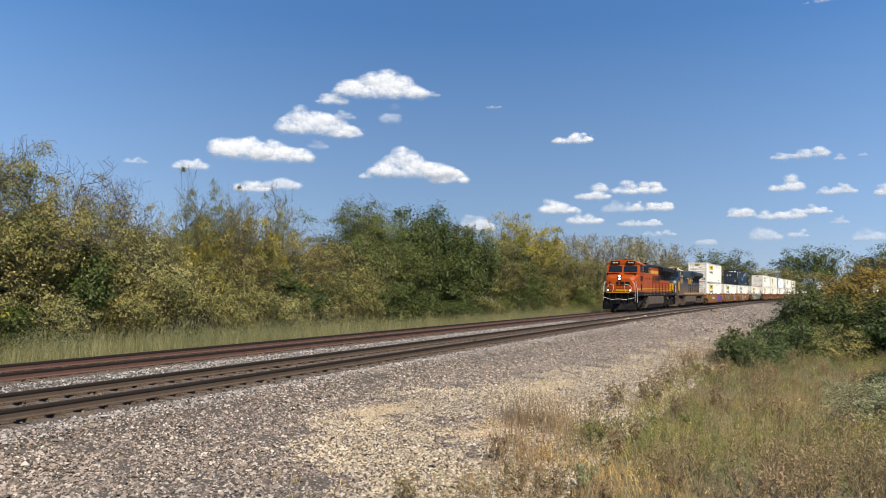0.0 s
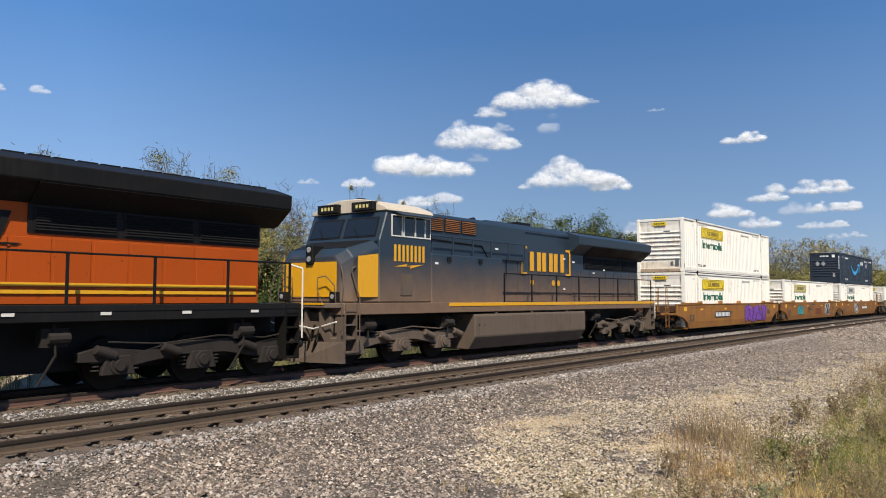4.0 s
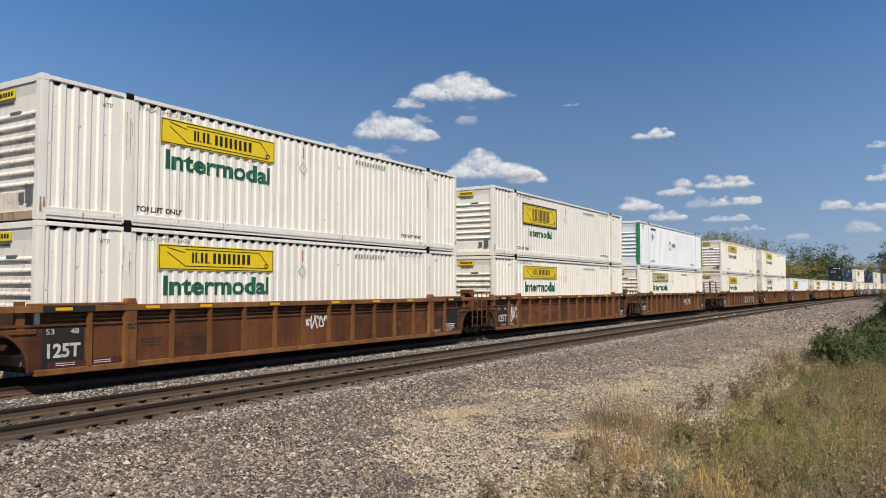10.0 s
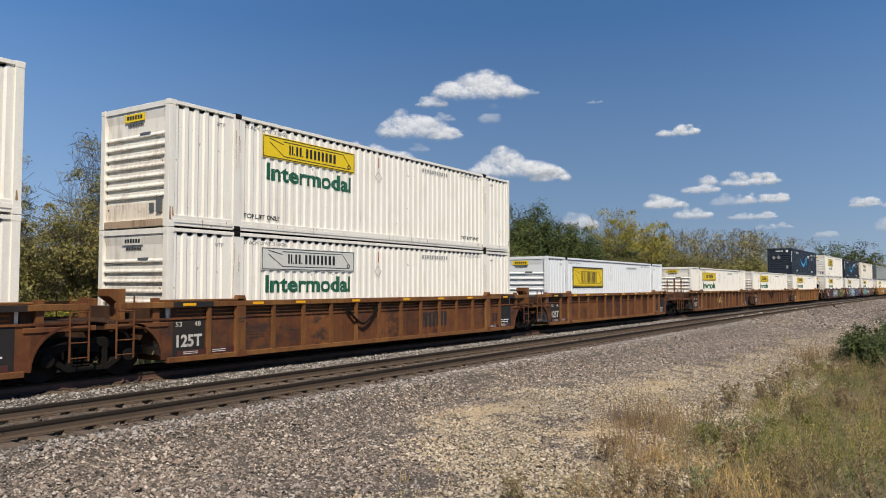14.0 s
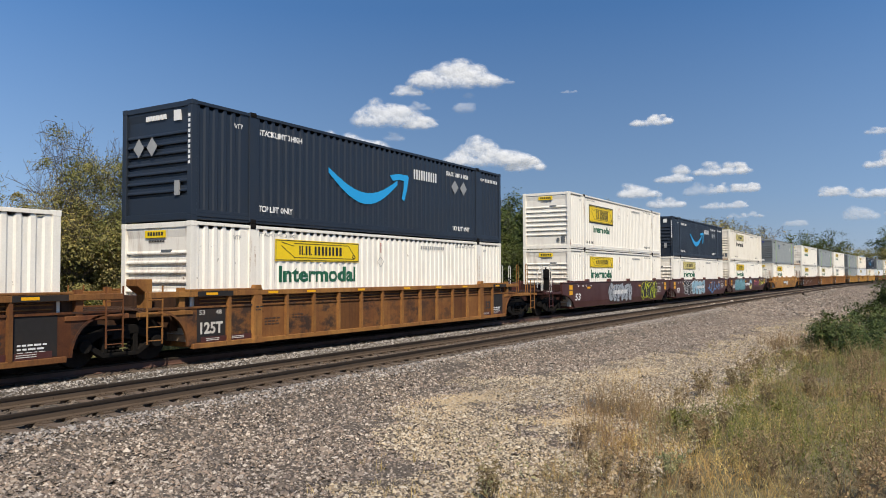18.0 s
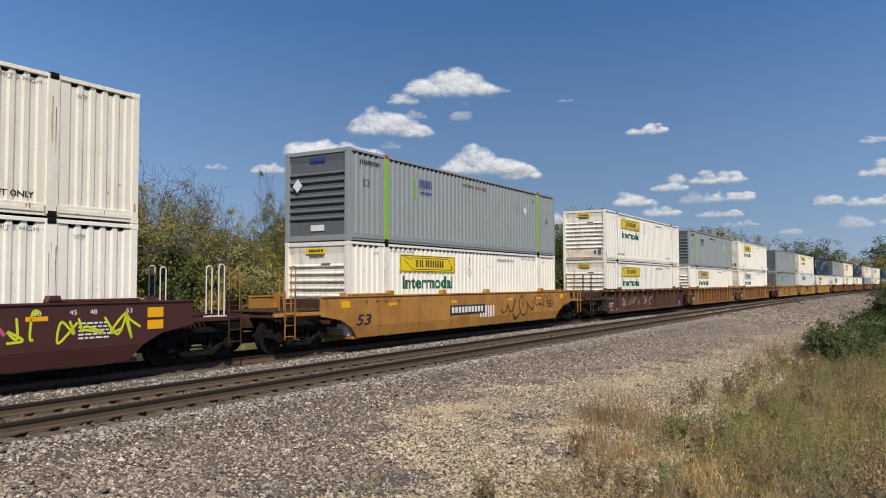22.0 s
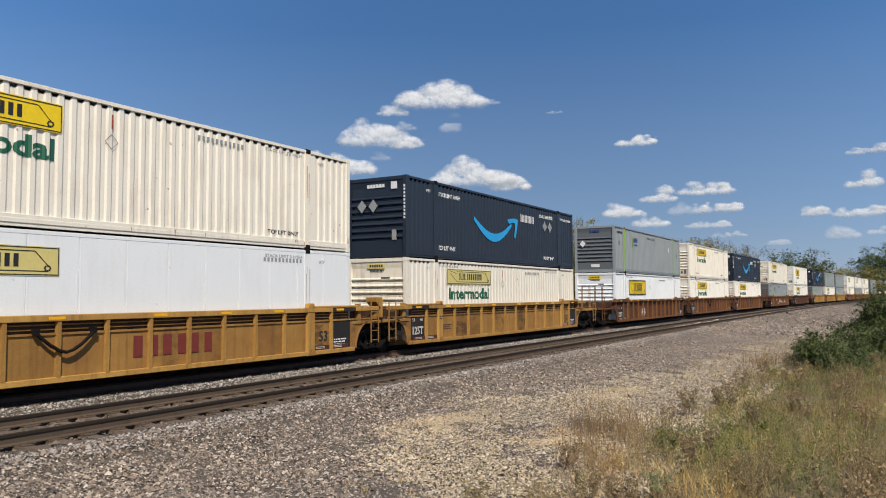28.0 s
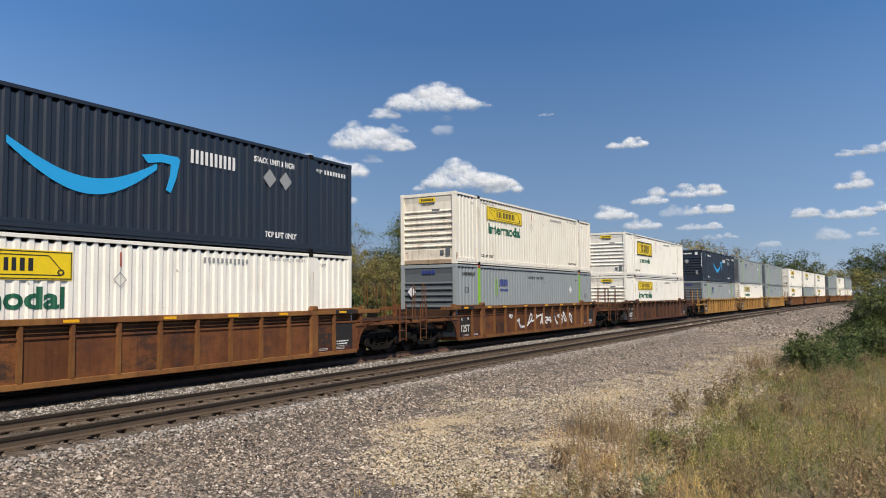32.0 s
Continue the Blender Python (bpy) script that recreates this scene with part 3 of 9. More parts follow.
def stones(name, count, pick, size, mat, label, seed):
    """Loose stones, each a lopsided lump lying on the bed."""
    r = np.random.default_rng(seed)
    base = np.array([(1, 0, -0.2), (-1, 0, -0.2), (0, 1, -0.2), (0, -1, -0.2), (0, 0, 1)], float)
    tri = np.array([(0, 2, 4), (2, 1, 4), (1, 3, 4), (3, 0, 4)])
    so = pick(r, count)
    p = np.array([line_point(s, o, ground_z(o) + 0.012) for s, o in so])
    k = len(p)
    sz = size * r.lognormal(0, 0.32, k)
    v = base[None] * (0.75 + 0.5 * r.random((k, 5, 1))) * np.stack([np.ones(k), 0.75 + 0.3 * r.random(k), 0.45 + 0.3 * r.random(k)], 1)[:, None]
    v += r.normal(0, 0.16, v.shape)
    a = r.random(k) * 6.283
    tilt = r.normal(0, 0.45, k)
    ca, sa, ct, st = np.cos(a), np.sin(a), np.cos(tilt), np.sin(tilt)
    x, y, z = v[..., 0], v[..., 1], v[..., 2]
    y, z = y * ct[:, None] - z * st[:, None], y * st[:, None] + z * ct[:, None]
    x, y = x * ca[:, None] - y * sa[:, None], x * sa[:, None] + y * ca[:, None]
    v = np.stack([x, y, z], -1) * sz[:, None, None] * 0.5
    v += p[:, None] + np.stack([0 * sz, 0 * sz, sz * (0.10 + 0.12 * r.random(k))], 1)[:, None]
    f = tri[None] + (np.arange(k) * 5)[:, None, None]
    return tagged(new(name, raw_mesh(name, v.reshape(-1, 3), f.reshape(-1, 3), mat)), label, "gravel", kind="stuff")


PALE_EDGE = ((-16, 4.6), (4, 4.8), (7.6, 5.6), (9.7, 6.6), (12.4, 7.9), (15.5, 8.0), (19, 7.3), (23, 6.3), (31, 5.6), (48, 5.7), (70, 5.4))


def is_pale(s, o):
    k = max(0, min(len(PALE_EDGE) - 2, sum(a <= s for a, _ in PALE_EDGE) - 1))
    (a, ea), (b, eb) = PALE_EDGE[k], PALE_EDGE[k + 1]
    edge = ea + (eb - ea) * (s - a) / (b - a) + 0.75 * noise.noise((s * 7.0, o * 7.0, 1.1)) + 0.6 * noise.noise((s * 0.35, o * 0.35, 3.1)) + 0.9 * noise.noise((s * 1.1, o * 1.1, 7.7))
    bald = noise.noise((s * 0.55 + 3.0, o * 0.55, 5.5)) + 0.5 * noise.noise((s * 1.9, o * 1.9, 2.5))
    return o < edge and bald < 0.60


def pick_grey(r, n):
    out = []
    while len(out) < n:
        s = 1.5 + 66 * r.random() ** 1.75
        o = 3.4 + 6.6 * r.random()
        if not is_pale(s, o) or r.random() < 0.16:
            out.append((s, o))
    return out


def pick_pale(r, n):
    out = []
    while len(out) < n:
        s, o = 2.0 + 58 * r.random() ** 1.6, 2.7 + 6.0 * r.random()
        if is_pale(s, o) and r.random() < 1.25 - 0.018 * s:
            out.append((s, o))
    return out


def pick_between(within):
    def pick(r, n):
        out = []
        while len(out) < n:
            s, o = -2 + 52 * r.random() ** 1.3, 9.6 + 8.2 * r.random()
            tie = abs(((s + 20) / 0.51 + 0.5) % 1 - 0.5) * 0.51
            near = min(abs(o - NEAR_OFF), abs(o - TRAIN_OFF))
            rail = abs(near - 0.755) < 0.20
            if (near < 1.33) == within and not rail and not (near < 1.33 and tie < 0.13):
                out.append((s, o))
        return out
    return pick


def pick_far(r, n):
    return [(50 + 110 * r.random() ** 1.4, 3.4 + 9.9 * r.random()) for _ in range(n)]


stones("distant_stones", 26000, pick_far, 0.10, STONES, "grey crushed stones farther along the line", 5)
stones("ballast_stones", 185000, pick_grey, 0.039, STONES, "loose grey and pink crushed ballast stones", 1)
stones("pale_gravel", 90000, pick_pale, 0.038, PALESTONES, "cream limestone gravel spread over the shoulder", 2)
def pick_sand(r, n):
    out = []
    for s, o, a, b in ((12.5, 7.5, 0.75, 0.34), (13.3, 7.3, 0.6, 0.25), (13.0, 5.2, 0.5, 0.22), (19.0, 5.9, 0.9, 0.3)):
        out += [(s + a * r.normal(), o + b * r.normal()) for _ in range(n // 4)]
    return out


SANDSTONES = stony("yellow_tan_sandy_gravel", (0.60, 0.46, 0.26), (0.72, 0.57, 0.35), (0.52, 0.39, 0.22), (0.78, 0.66, 0.45))
stones("sandy_gravel", 16000, pick_sand, 0.026, SANDSTONES, "spilt yellow sand and fine gravel on the shoulder", 6)
stones("track_stones", 20000, pick_between(True), 0.050, DUSTSTONES, "dusty tan crushed stones between the ties", 3)
stones("centre_stones", 44000, pick_between(False), 0.044, CENTRESTONES, "grey crushed stones between the two tracks", 4)


# ---- containers ----
LEN, WID, TALL = 16.15, 2.59, 2.896
HALF, SIDE = LEN / 2, 1.295


def corrugated(pitch=0.285, depth=0.029, z0=0.27, z1=2.80, y=-SIDE + 0.030):
    """A pressed side sheet with trapezoid flutes between the corner posts, flat at the two lifting posts."""
    g, pts, x = Geo(), [], -HALF + 0.16
    end = HALF - 0.16
    while x < end - pitch:
        if abs(abs(x + pitch / 2) - 6.07) < 0.28:
            pts += [(x, y), (x + pitch, y)]
        else:
            pts += [(x, y), (x + pitch * 0.34, y), (x + pitch * 0.5, y + depth), (x + pitch * 0.84, y + depth)]
        x += pitch
    pts += [(x, y), (end, y)]
    k = len(pts)
    g.add([(a, b, z0) for a, b in pts] + [(a, b, z1 - 0.07 * (b > y + 0.01)) for a, b in pts], [(i, i + 1, k + i + 1, k + i) for i in range(k - 1)])
    g.add([(a, y + depth + 0.03, z) for z in (z0, z1 - 0.07) for a in (-HALF + 0.16, end)], [(0, 1, 3, 2)])
    return g


def plated(z0=0.27, z1=2.80, y=-SIDE + 0.006):
    """Flat riveted plates with narrow upright seams."""
    g, n = Geo(), 14
    w = (LEN - 0.32) / n
    for i in range(n):
        x = -HALF + 0.16 + i * w
        g.box(x + 0.010, x + w - 0.010, y, y + 0.03, z0, z1)
        for j in range(34):
            for dx in (0.035, w - 0.055):
                g.box(x + dx, x + dx + 0.018, y - 0.006, y, z0 + 0.05 + j * 0.072, z0 + 0.074 + j * 0.072)
    g.box(-HALF + 0.16, HALF - 0.16, y + 0.02, y + 0.04, z0, z1)
    return g


def frame_geo():
    g = Geo()
    for x in (-HALF, HALF - 0.17):
        for y in (-SIDE, SIDE - 0.16):
            g.box(x, x + 0.17, y, y + 0.16, 0.13, TALL - 0.12)
            g.box(x - 0.004, x + 0.18, y - 0.004, y + 0.166, 0.0, 0.13)
            g.box(x - 0.004, x + 0.18, y - 0.004, y + 0.166, TALL - 0.12, TALL)
    for s in (-1, 1):
        a, b = sorted((s * SIDE, s * (SIDE - 0.11)))
        g.box(-HALF + 0.17, HALF - 0.17, a, b, TALL - 0.095, TALL - 0.012)
        g.box(-HALF + 0.17, HALF - 0.17, a, b, 0.10, 0.19)
        low, high = sorted((s * (SIDE - 0.02), s * (SIDE - 0.11)))
        g.box(-HALF + 0.18, HALF - 0.18, low, high, 0.03, 0.10)
        a, b = sorted((s * (SIDE - 0.012), s * (SIDE - 0.11)))
        g.box(-HALF + 0.17, HALF - 0.17, a, b, 0.19, 0.27)
    for x in (-HALF + 0.01, HALF - 0.13):
        g.box(x, x + 0.12, -SIDE + 0.16, SIDE - 0.16, TALL - 0.14, TALL - 0.01)
        g.box(x, x + 0.12, -SIDE + 0.16, SIDE - 0.16, 0.02, 0.19)
    return g


def post_geo(s):
    a, b = sorted((s * (SIDE + 0.003), s * (SIDE - 0.10)))
    return Geo().box(-0.13, 0.13, a, b, 0.06, TALL - 0.02)


def casting_geo(s):
    a, b = sorted((s * (SIDE + 0.010), s * (SIDE - 0.13)))
    return Geo().slab([(a, 0), (b, 0), (b, 0.13), (a, 0.13), (a - 0.012, 0.09), (a - 0.012, 0.04)], 0, -0.09, 0.09)


def end_geo():
    """Front end: a flat upper panel over lapped cross boards, each lip standing proud of the one below."""
    g = Geo()
    x = -HALF + 0.07
    pts = [(x + 0.05, TALL - 0.14), (x + 0.05, 0.19), (x, 0.19), (x, 0.60)]
    for i in range(7):
        z = 0.62 + i * 0.235
        pts += [(x, z), (x + 0.055, z + 0.004), (x + 0.055, z + 0.075), (x - 0.040, z + 0.085), (x - 0.040, z + 0.125), (x, z + 0.165)]
    pts += [(x, 2.52), (x - 0.03, 2.70), (x - 0.03, TALL - 0.14)]
    g.slab(pts, 1, -SIDE + 0.16, SIDE - 0.16)
    return g


def roof_geo():
    """Low waves across the box in one sheet, closed below."""
    g, n = Geo(), 80
    w = (LEN - 0.34) / n
    rows = [(-HALF + 0.17 + i * w, TALL - (0.012 if i % 2 else 0.03)) for i in range(n + 1)]
    g.add([(x, y, z) for x, z in rows for y in (-SIDE + 0.1, SIDE - 0.1)] + [(x, y, TALL - 0.09) for x in (rows[0][0], rows[-1][0]) for y in (-SIDE + 0.1, SIDE - 0.1)],
          [(2 * i, 2 * i + 1, 2 * i + 3, 2 * i + 2) for i in range(n)] + [(0, 1, 2 * n + 3, 2 * n + 2), (2 * n, 2 * n + 1, 2 * n + 5, 2 * n + 4), (2 * n + 2, 2 * n + 3, 2 * n + 5, 2 * n + 4)])
    return g


def door_geo(s):
    g = Geo()
    a, b = sorted((s * 0.01, s * (SIDE - 0.17)))
    g.box(HALF - 0.07, HALF - 0.02, a, b, 0.19, TALL - 0.14)
    for i in range(4):
        g.box(HALF - 0.02, HALF, a + 0.05, b - 0.05, 0.4 + 0.55 * i, 0.7 + 0.55 * i)
    for y in (s * 0.25, s * 0.85):
        g.rod((HALF + 0.012, y, 0.1), (HALF + 0.012, y, TALL - 0.1), 0.02, 6)
    return g


SHAPES = {}


def shape(key, make, mat, bevel=0.0):
    k = (key, mat.name)
    if k not in SHAPES:
        SHAPES[k] = make().mesh(key, mat, bevel)
    return SHAPES[k]


def mirrored(make):
    def g():
        q = make()
        q.v = [(x, -y, z) for x, y, z in q.v]
        return q
    return g


def flat(name, pts, mat, parent, y, label="", thick=0.004):
    """A thin painted shape on a near side, as a polygon of (x, z)."""
    g = Geo()
    g.slab(pts, 1, y - thick, y)
    return part(name, g, mat, parent, label)


def rect(x0, x1, z0, z1):
    return [(x0, z0), (x1, z0), (x1, z1), (x0, z1)]


def sign_geo(x0, x1, z0, z1, border):
    """Banner outline: a thin frame and a ribbon with curled ends."""
    g, b = Geo(), border
    for r in ((x0, x1, z1 - b, z1), (x0, x1, z0, z0 + b), (x0, x0 + b, z0, z1), (x1 - b, x1, z0, z1)):
        g.box(r[0], r[1], -0.002, 0.002, r[2], r[3])
    w, h = x1 - x0, z1 - z0
    t = 0.018
    a, c = x0 + 0.20 * w, x0 + 0.86 * w
    for z in (z0 + 0.13 * h, z1 - 0.16 * h):
        g.box(a, c, -0.002, 0.002, z, z + t)
    for p, q in (((x0 + 0.06 * w, z1 - 0.12 * h), (a, z1 - 0.30 * h)), ((x0 + 0.06 * w, z1 - 0.30 * h), (a, z0 + 0.14 * h)), ((c, z1 - 0.16 * h), (x1 - 0.06 * w, z0 + 0.3 * h)), ((c, z0 + 0.13 * h), (x1 - 0.06 * w, z0 + 0.12 * h))):
        d = Vector((q[0] - p[0], q[1] - p[1])).orthogonal().normalized() * t
        g.slab([p, q, (q[0] + d.x, q[1] + d.y), (p[0] + d.x, p[1] + d.y)], 1, -0.002, 0.002)
    for k in range(8):
        an = k * math.pi / 4
        g.box(x1 - 0.07 * w + 0.06 * math.cos(an), x1 - 0.07 * w + 0.06 * math.cos(an) + 0.035, -0.002, 0.002, z0 + 0.22 * h + 0.05 * math.sin(an), z0 + 0.22 * h + 0.05 * math.sin(an) + 0.035)
    return g


def bar_pair(g, x0, x1, z0, z1, lean=0.0, stem=0.36):
    """Two plain bars side by side in place of one letter, leaning by lean times their height."""
    w, k = x1 - x0, lean * (z1 - z0)
    for a, b in ((x0, x0 + stem * w), (x1 - stem * w, x1)):
        g.slab([(a, z0), (b, z0), (b + k, z1), (a + k, z1)], 1, -0.002, 0.002)
    return g


def block_row(x0, x1, z0, z1, count, gap=0.22, lean=0.0):
    g, w = Geo(), (x1 - x0) / count
    for i in range(count):
        bar_pair(g, x0 + i * w, x0 + (i + 1 - gap) * w, z0, z1, lean)
    return g


def block_letters(x0, x1, z0, z1):
    """Plain bars where a firm's name stands, of uneven width, with two dots."""
    g = Geo()
    spans = ((0, .08), (.095, .115), (.14, .25), (.265, .285), (.345, .475), (.515, .645), (.685, .815), (.855, 1.0))
    for i, (a, b) in enumerate(spans):
        p, q = x0 + a * (x1 - x0), x0 + b * (x1 - x0)
        if i in (1, 3):
            g.box(p, q, -0.002, 0.002, z0, z0 + 0.16 * (z1 - z0))
        else:
            bar_pair(g, p, q, z0, z1)
    return g


def markings_white(c, style, lower):
    """Logo panel, lettering and small stencils of the white boxes."""
    fluted = style != "plate"
    y = -SIDE + (0.027 if fluted else 0.004)
    x0, x1 = -HALF + 2.84, -HALF + 6.5
    z0, z1 = {"boxed": (1.54, 2.38), "bare": (1.56, 2.42)}.get(style, (1.98, 2.57))
    back = {"yellow": YELLOW, "boxed": YELLOW, "bare": YELLOW, "pale": PALEYELLOW, "ghost": PALEWHITE, "plate": PALEYELLOW}[style]
    if style in ("boxed", "bare"):
        flat("logo_border", rect(x0 - 0.07, x1 + 0.07, z0 - 0.07, z1 + 0.07), BLACKINK, c, y)
    panel = flat("logo_panel", rect(x0, x1, z0, z1), back, c, y - 0.005, "painted logo panel")
    part("banner_mark", shape("logo_banner" + style, lambda: sign_geo(x0 + 0.02, x1 - 0.02, z0 + 0.02, z1 - 0.02, 0.018), BLACKINK), BLACKINK, panel, at=(0, y - 0.013, 0))
    part("name_mark", shape("name_mark" + style, lambda: block_letters(x0 + 0.95, x1 - 0.85, z0 + 0.18, z1 - 0.16), BLACKINK), BLACKINK, panel, at=(0, y - 0.014, 0))
    if style not in ("bare", "plate"):
        ink = BLACKINK if style in ("pale", "ghost") and not lower else GREENINK
        if style == "boxed":
            write("intermodal_lettering", "Intermodal", 0.36, ink, c, x0 + 0.55, y - 0.006, 0.99, 2.6, 0.012, fluted=fluted)
        else:
            write("intermodal_lettering", "Intermodal", 0.44, ink, c, x0 + 0.12, y - 0.006, 1.42, 3.4, 0.018, fluted=fluted)
    write("lift_lettering", "TOP LIFT ONLY", 0.12, BLACKINK, c, -HALF + 2.25, y - 0.004, 0.36, 1.25, 0.003, fluted=fluted)
    write("lift_lettering", "TOP LIFT ONLY", 0.12, BLACKINK, c, HALF - 3.6, y - 0.004, 0.36, 1.25, 0.003, fluted=fluted)
    write("stack_lettering", "STACK LIMIT 3 HIGH", 0.09, GREYINK, c, -HALF + 2.25, y - 0.004, 2.62, 1.5, fluted=fluted)
    write("stack_lettering", "STACK LIMIT 3 HIGH", 0.09, GREYINK, c, HALF - 3.75, y - 0.004, 2.62, 1.5, fluted=fluted)
    part("number_mark", shape("number_mark", lambda: bars(0, 1.6, 0, 0.11, 11, 0.45), GREYINK), GREYINK, c, at=(HALF - (6.1 if fluted else 3.8), y - 0.004, 2.50))
    write("post_lettering", "WTP", 0.11, GREYINK, c, -HALF + 1.35, y - 0.004, 2.50, 0.26, fluted=fluted)
    write("post_lettering", "WTP", 0.11, GREYINK, c, HALF - 1.5, y - 0.004, 2.50, 0.26, fluted=fluted)
    if fluted:
        flat("red_tick", rect(-0.43, -0.39, 2.30, 2.62), REDTICK, c, y - 0.004)
        # empty placard holder: a thin diamond outline
        part("placard_holder", shape("placard_holder", lambda: diamond_ring(0.17, 0.02), GREYINK), GREYINK, c, at=(-0.42, y - 0.004, 2.02))
    part("rust_run_mark", shape("rust_runs" + str(lower), lambda: rust_runs(3 + lower), RUSTRUN), RUSTRUN, c, "thin rust runs")
    # front end: small logo, plate and latch
    e = -HALF + 0.066
    sm = Geo()
    sm.box(e - 0.036, e - 0.03, -0.35, 0.42, 2.52, 2.70)
    sp = part("end_logo_panel", shape("end_logo_" + style, lambda: sm, back), back, c)
    part("end_name_mark", shape("end_name_mark", end_name, BLACKINK), BLACKINK, sp)
    part("end_plate_mark", shape("end_plates", end_plates, GREYDARK), GREYDARK, c)


def rust_runs(seed):
    """Thin tapering rust runs below the castings of the lifting posts and at the sheet's foot."""
    r = random.Random(seed)
    g = Geo()
    for x in (-6.07, 6.07):
        for _ in range(5):
            a, w, top, long = x + r.uniform(-0.12, 0.12), r.uniform(0.003, 0.013), TALL - r.uniform(0.12, 0.9), r.uniform(0.2, 1.0)
            g.slab([(a - w, top), (a + w, top), (a + w * 0.3, top - long), (a - w * 0.3, top - long)], 1, -SIDE - 0.0055, -SIDE - 0.004)
    for _ in range(16):
        a, w, top, long = r.uniform(-HALF + 0.3, HALF - 0.3), r.uniform(0.006, 0.02), r.uniform(0.17, 0.26), r.uniform(0.05, 0.15)
        g.slab([(a - w, top), (a + w, top), (a + w * 0.4, top - long), (a - w * 0.4, top - long)], 1, -SIDE - 0.0035, -SIDE - 0.002)
    for x in (-HALF + 0.05, -HALF + 0.12, HALF - 0.1):
        long = r.uniform(0.2, 0.6)
        g.slab([(x - 0.012, 0.45), (x + 0.012, 0.45), (x + 0.03, 0.45 - long * 0.5), (x - 0.02, 0.45 - long * 0.5)], 1, -SIDE - 0.0075, -SIDE - 0.006)
    return g


RUSTRUN = plain("brown_rust_run", (0.36, 0.22, 0.12), 0.8, 0, 0.4, 9.0)


def end_name():
    g, e = Geo(), -HALF + 0.028
    for i in range(6):
        g.box(e - 0.003, e, -0.26 + i * 0.10, -0.19 + i * 0.10, 2.57, 2.66)
    for i in range(10):
        g.box(e + 0.020, e + 0.026, -0.28 + i * 0.06, -0.24 + i * 0.06, 2.41, 2.46)
    return g


def end_plates():
    g, e = Geo(), -HALF + 0.02
    g.box(e, e + 0.04, -0.72, -0.58, 0.38, 0.56)
    g.box(e - 0.01, e + 0.04, -1.02, -0.84, 0.34, 0.66)
    g.box(e, e + 0.04, -0.55, -0.20, 2.16, 2.22)
    g.rod((e, -SIDE + 0.13, 0.5), (e, -SIDE + 0.13, 1.9), 0.012, 5)
    return g


def diamond_ring(r, w):
    g = Geo()
    p = [(0, r), (r, 0), (0, -r), (-r, 0)]
    for a, b in zip(p, p[1:] + p[:1]):
        ia, ib = (a[0] * (1 - w / r), a[1] * (1 - w / r)), (b[0] * (1 - w / r), b[1] * (1 - w / r))
        g.slab([a, b, ib, ia], 1, -0.002, 0.002)
    return g


def diamond(r):
    return Geo().slab([(0, r), (r, 0), (0, -r), (-r, 0)], 1, -0.003, 0.003)


def swoosh():
    """A broad smile that ends in an arrow head."""
    g, top, low = Geo(), [], []
    for i in range(25):
        u = i / 24
        x = 5.05 + 3.55 * u
        sag = math.sin(math.pi * (u * 0.92 + 0.03))
        zc = 1.86 + 0.02 * u - 0.78 * sag
        th = 0.05 + 0.30 * math.sin(math.pi * min(1, u * 0.85 + 0.08)) ** 0.8
        top.append((x - HALF, zc + th / 2))
        low.append((x - HALF, zc - th / 2))
    k = 25
    pts = top + low
    g.add([(x, y, z) for y in (-0.003, 0.003) for x, z in pts],
          [(i, i + 1, k + i + 1, k + i) for i in range(k - 1)] + [(2 * k + i, 3 * k + i, 3 * k + i + 1, 2 * k + i + 1) for i in range(k - 1)]
          + [(i, 2 * k + i, 2 * k + i + 1, i + 1) for i in range(k - 1)] + [(k + i, k + i + 1, 3 * k + i + 1, 3 * k + i) for i in range(k - 1)])
    return g


def arrow_head():
    return Geo().slab([(x - HALF, z) for x, z in ((8.16, 1.97), (8.7, 2.07), (9.20, 2.07), (9.27, 2.00), (9.16, 1.55), (9.00, 1.18), (8.86, 1.24), (8.97, 1.58), (9.00, 1.86), (8.72, 1.88), (8.34, 1.80))], 1, -0.004, 0.004)


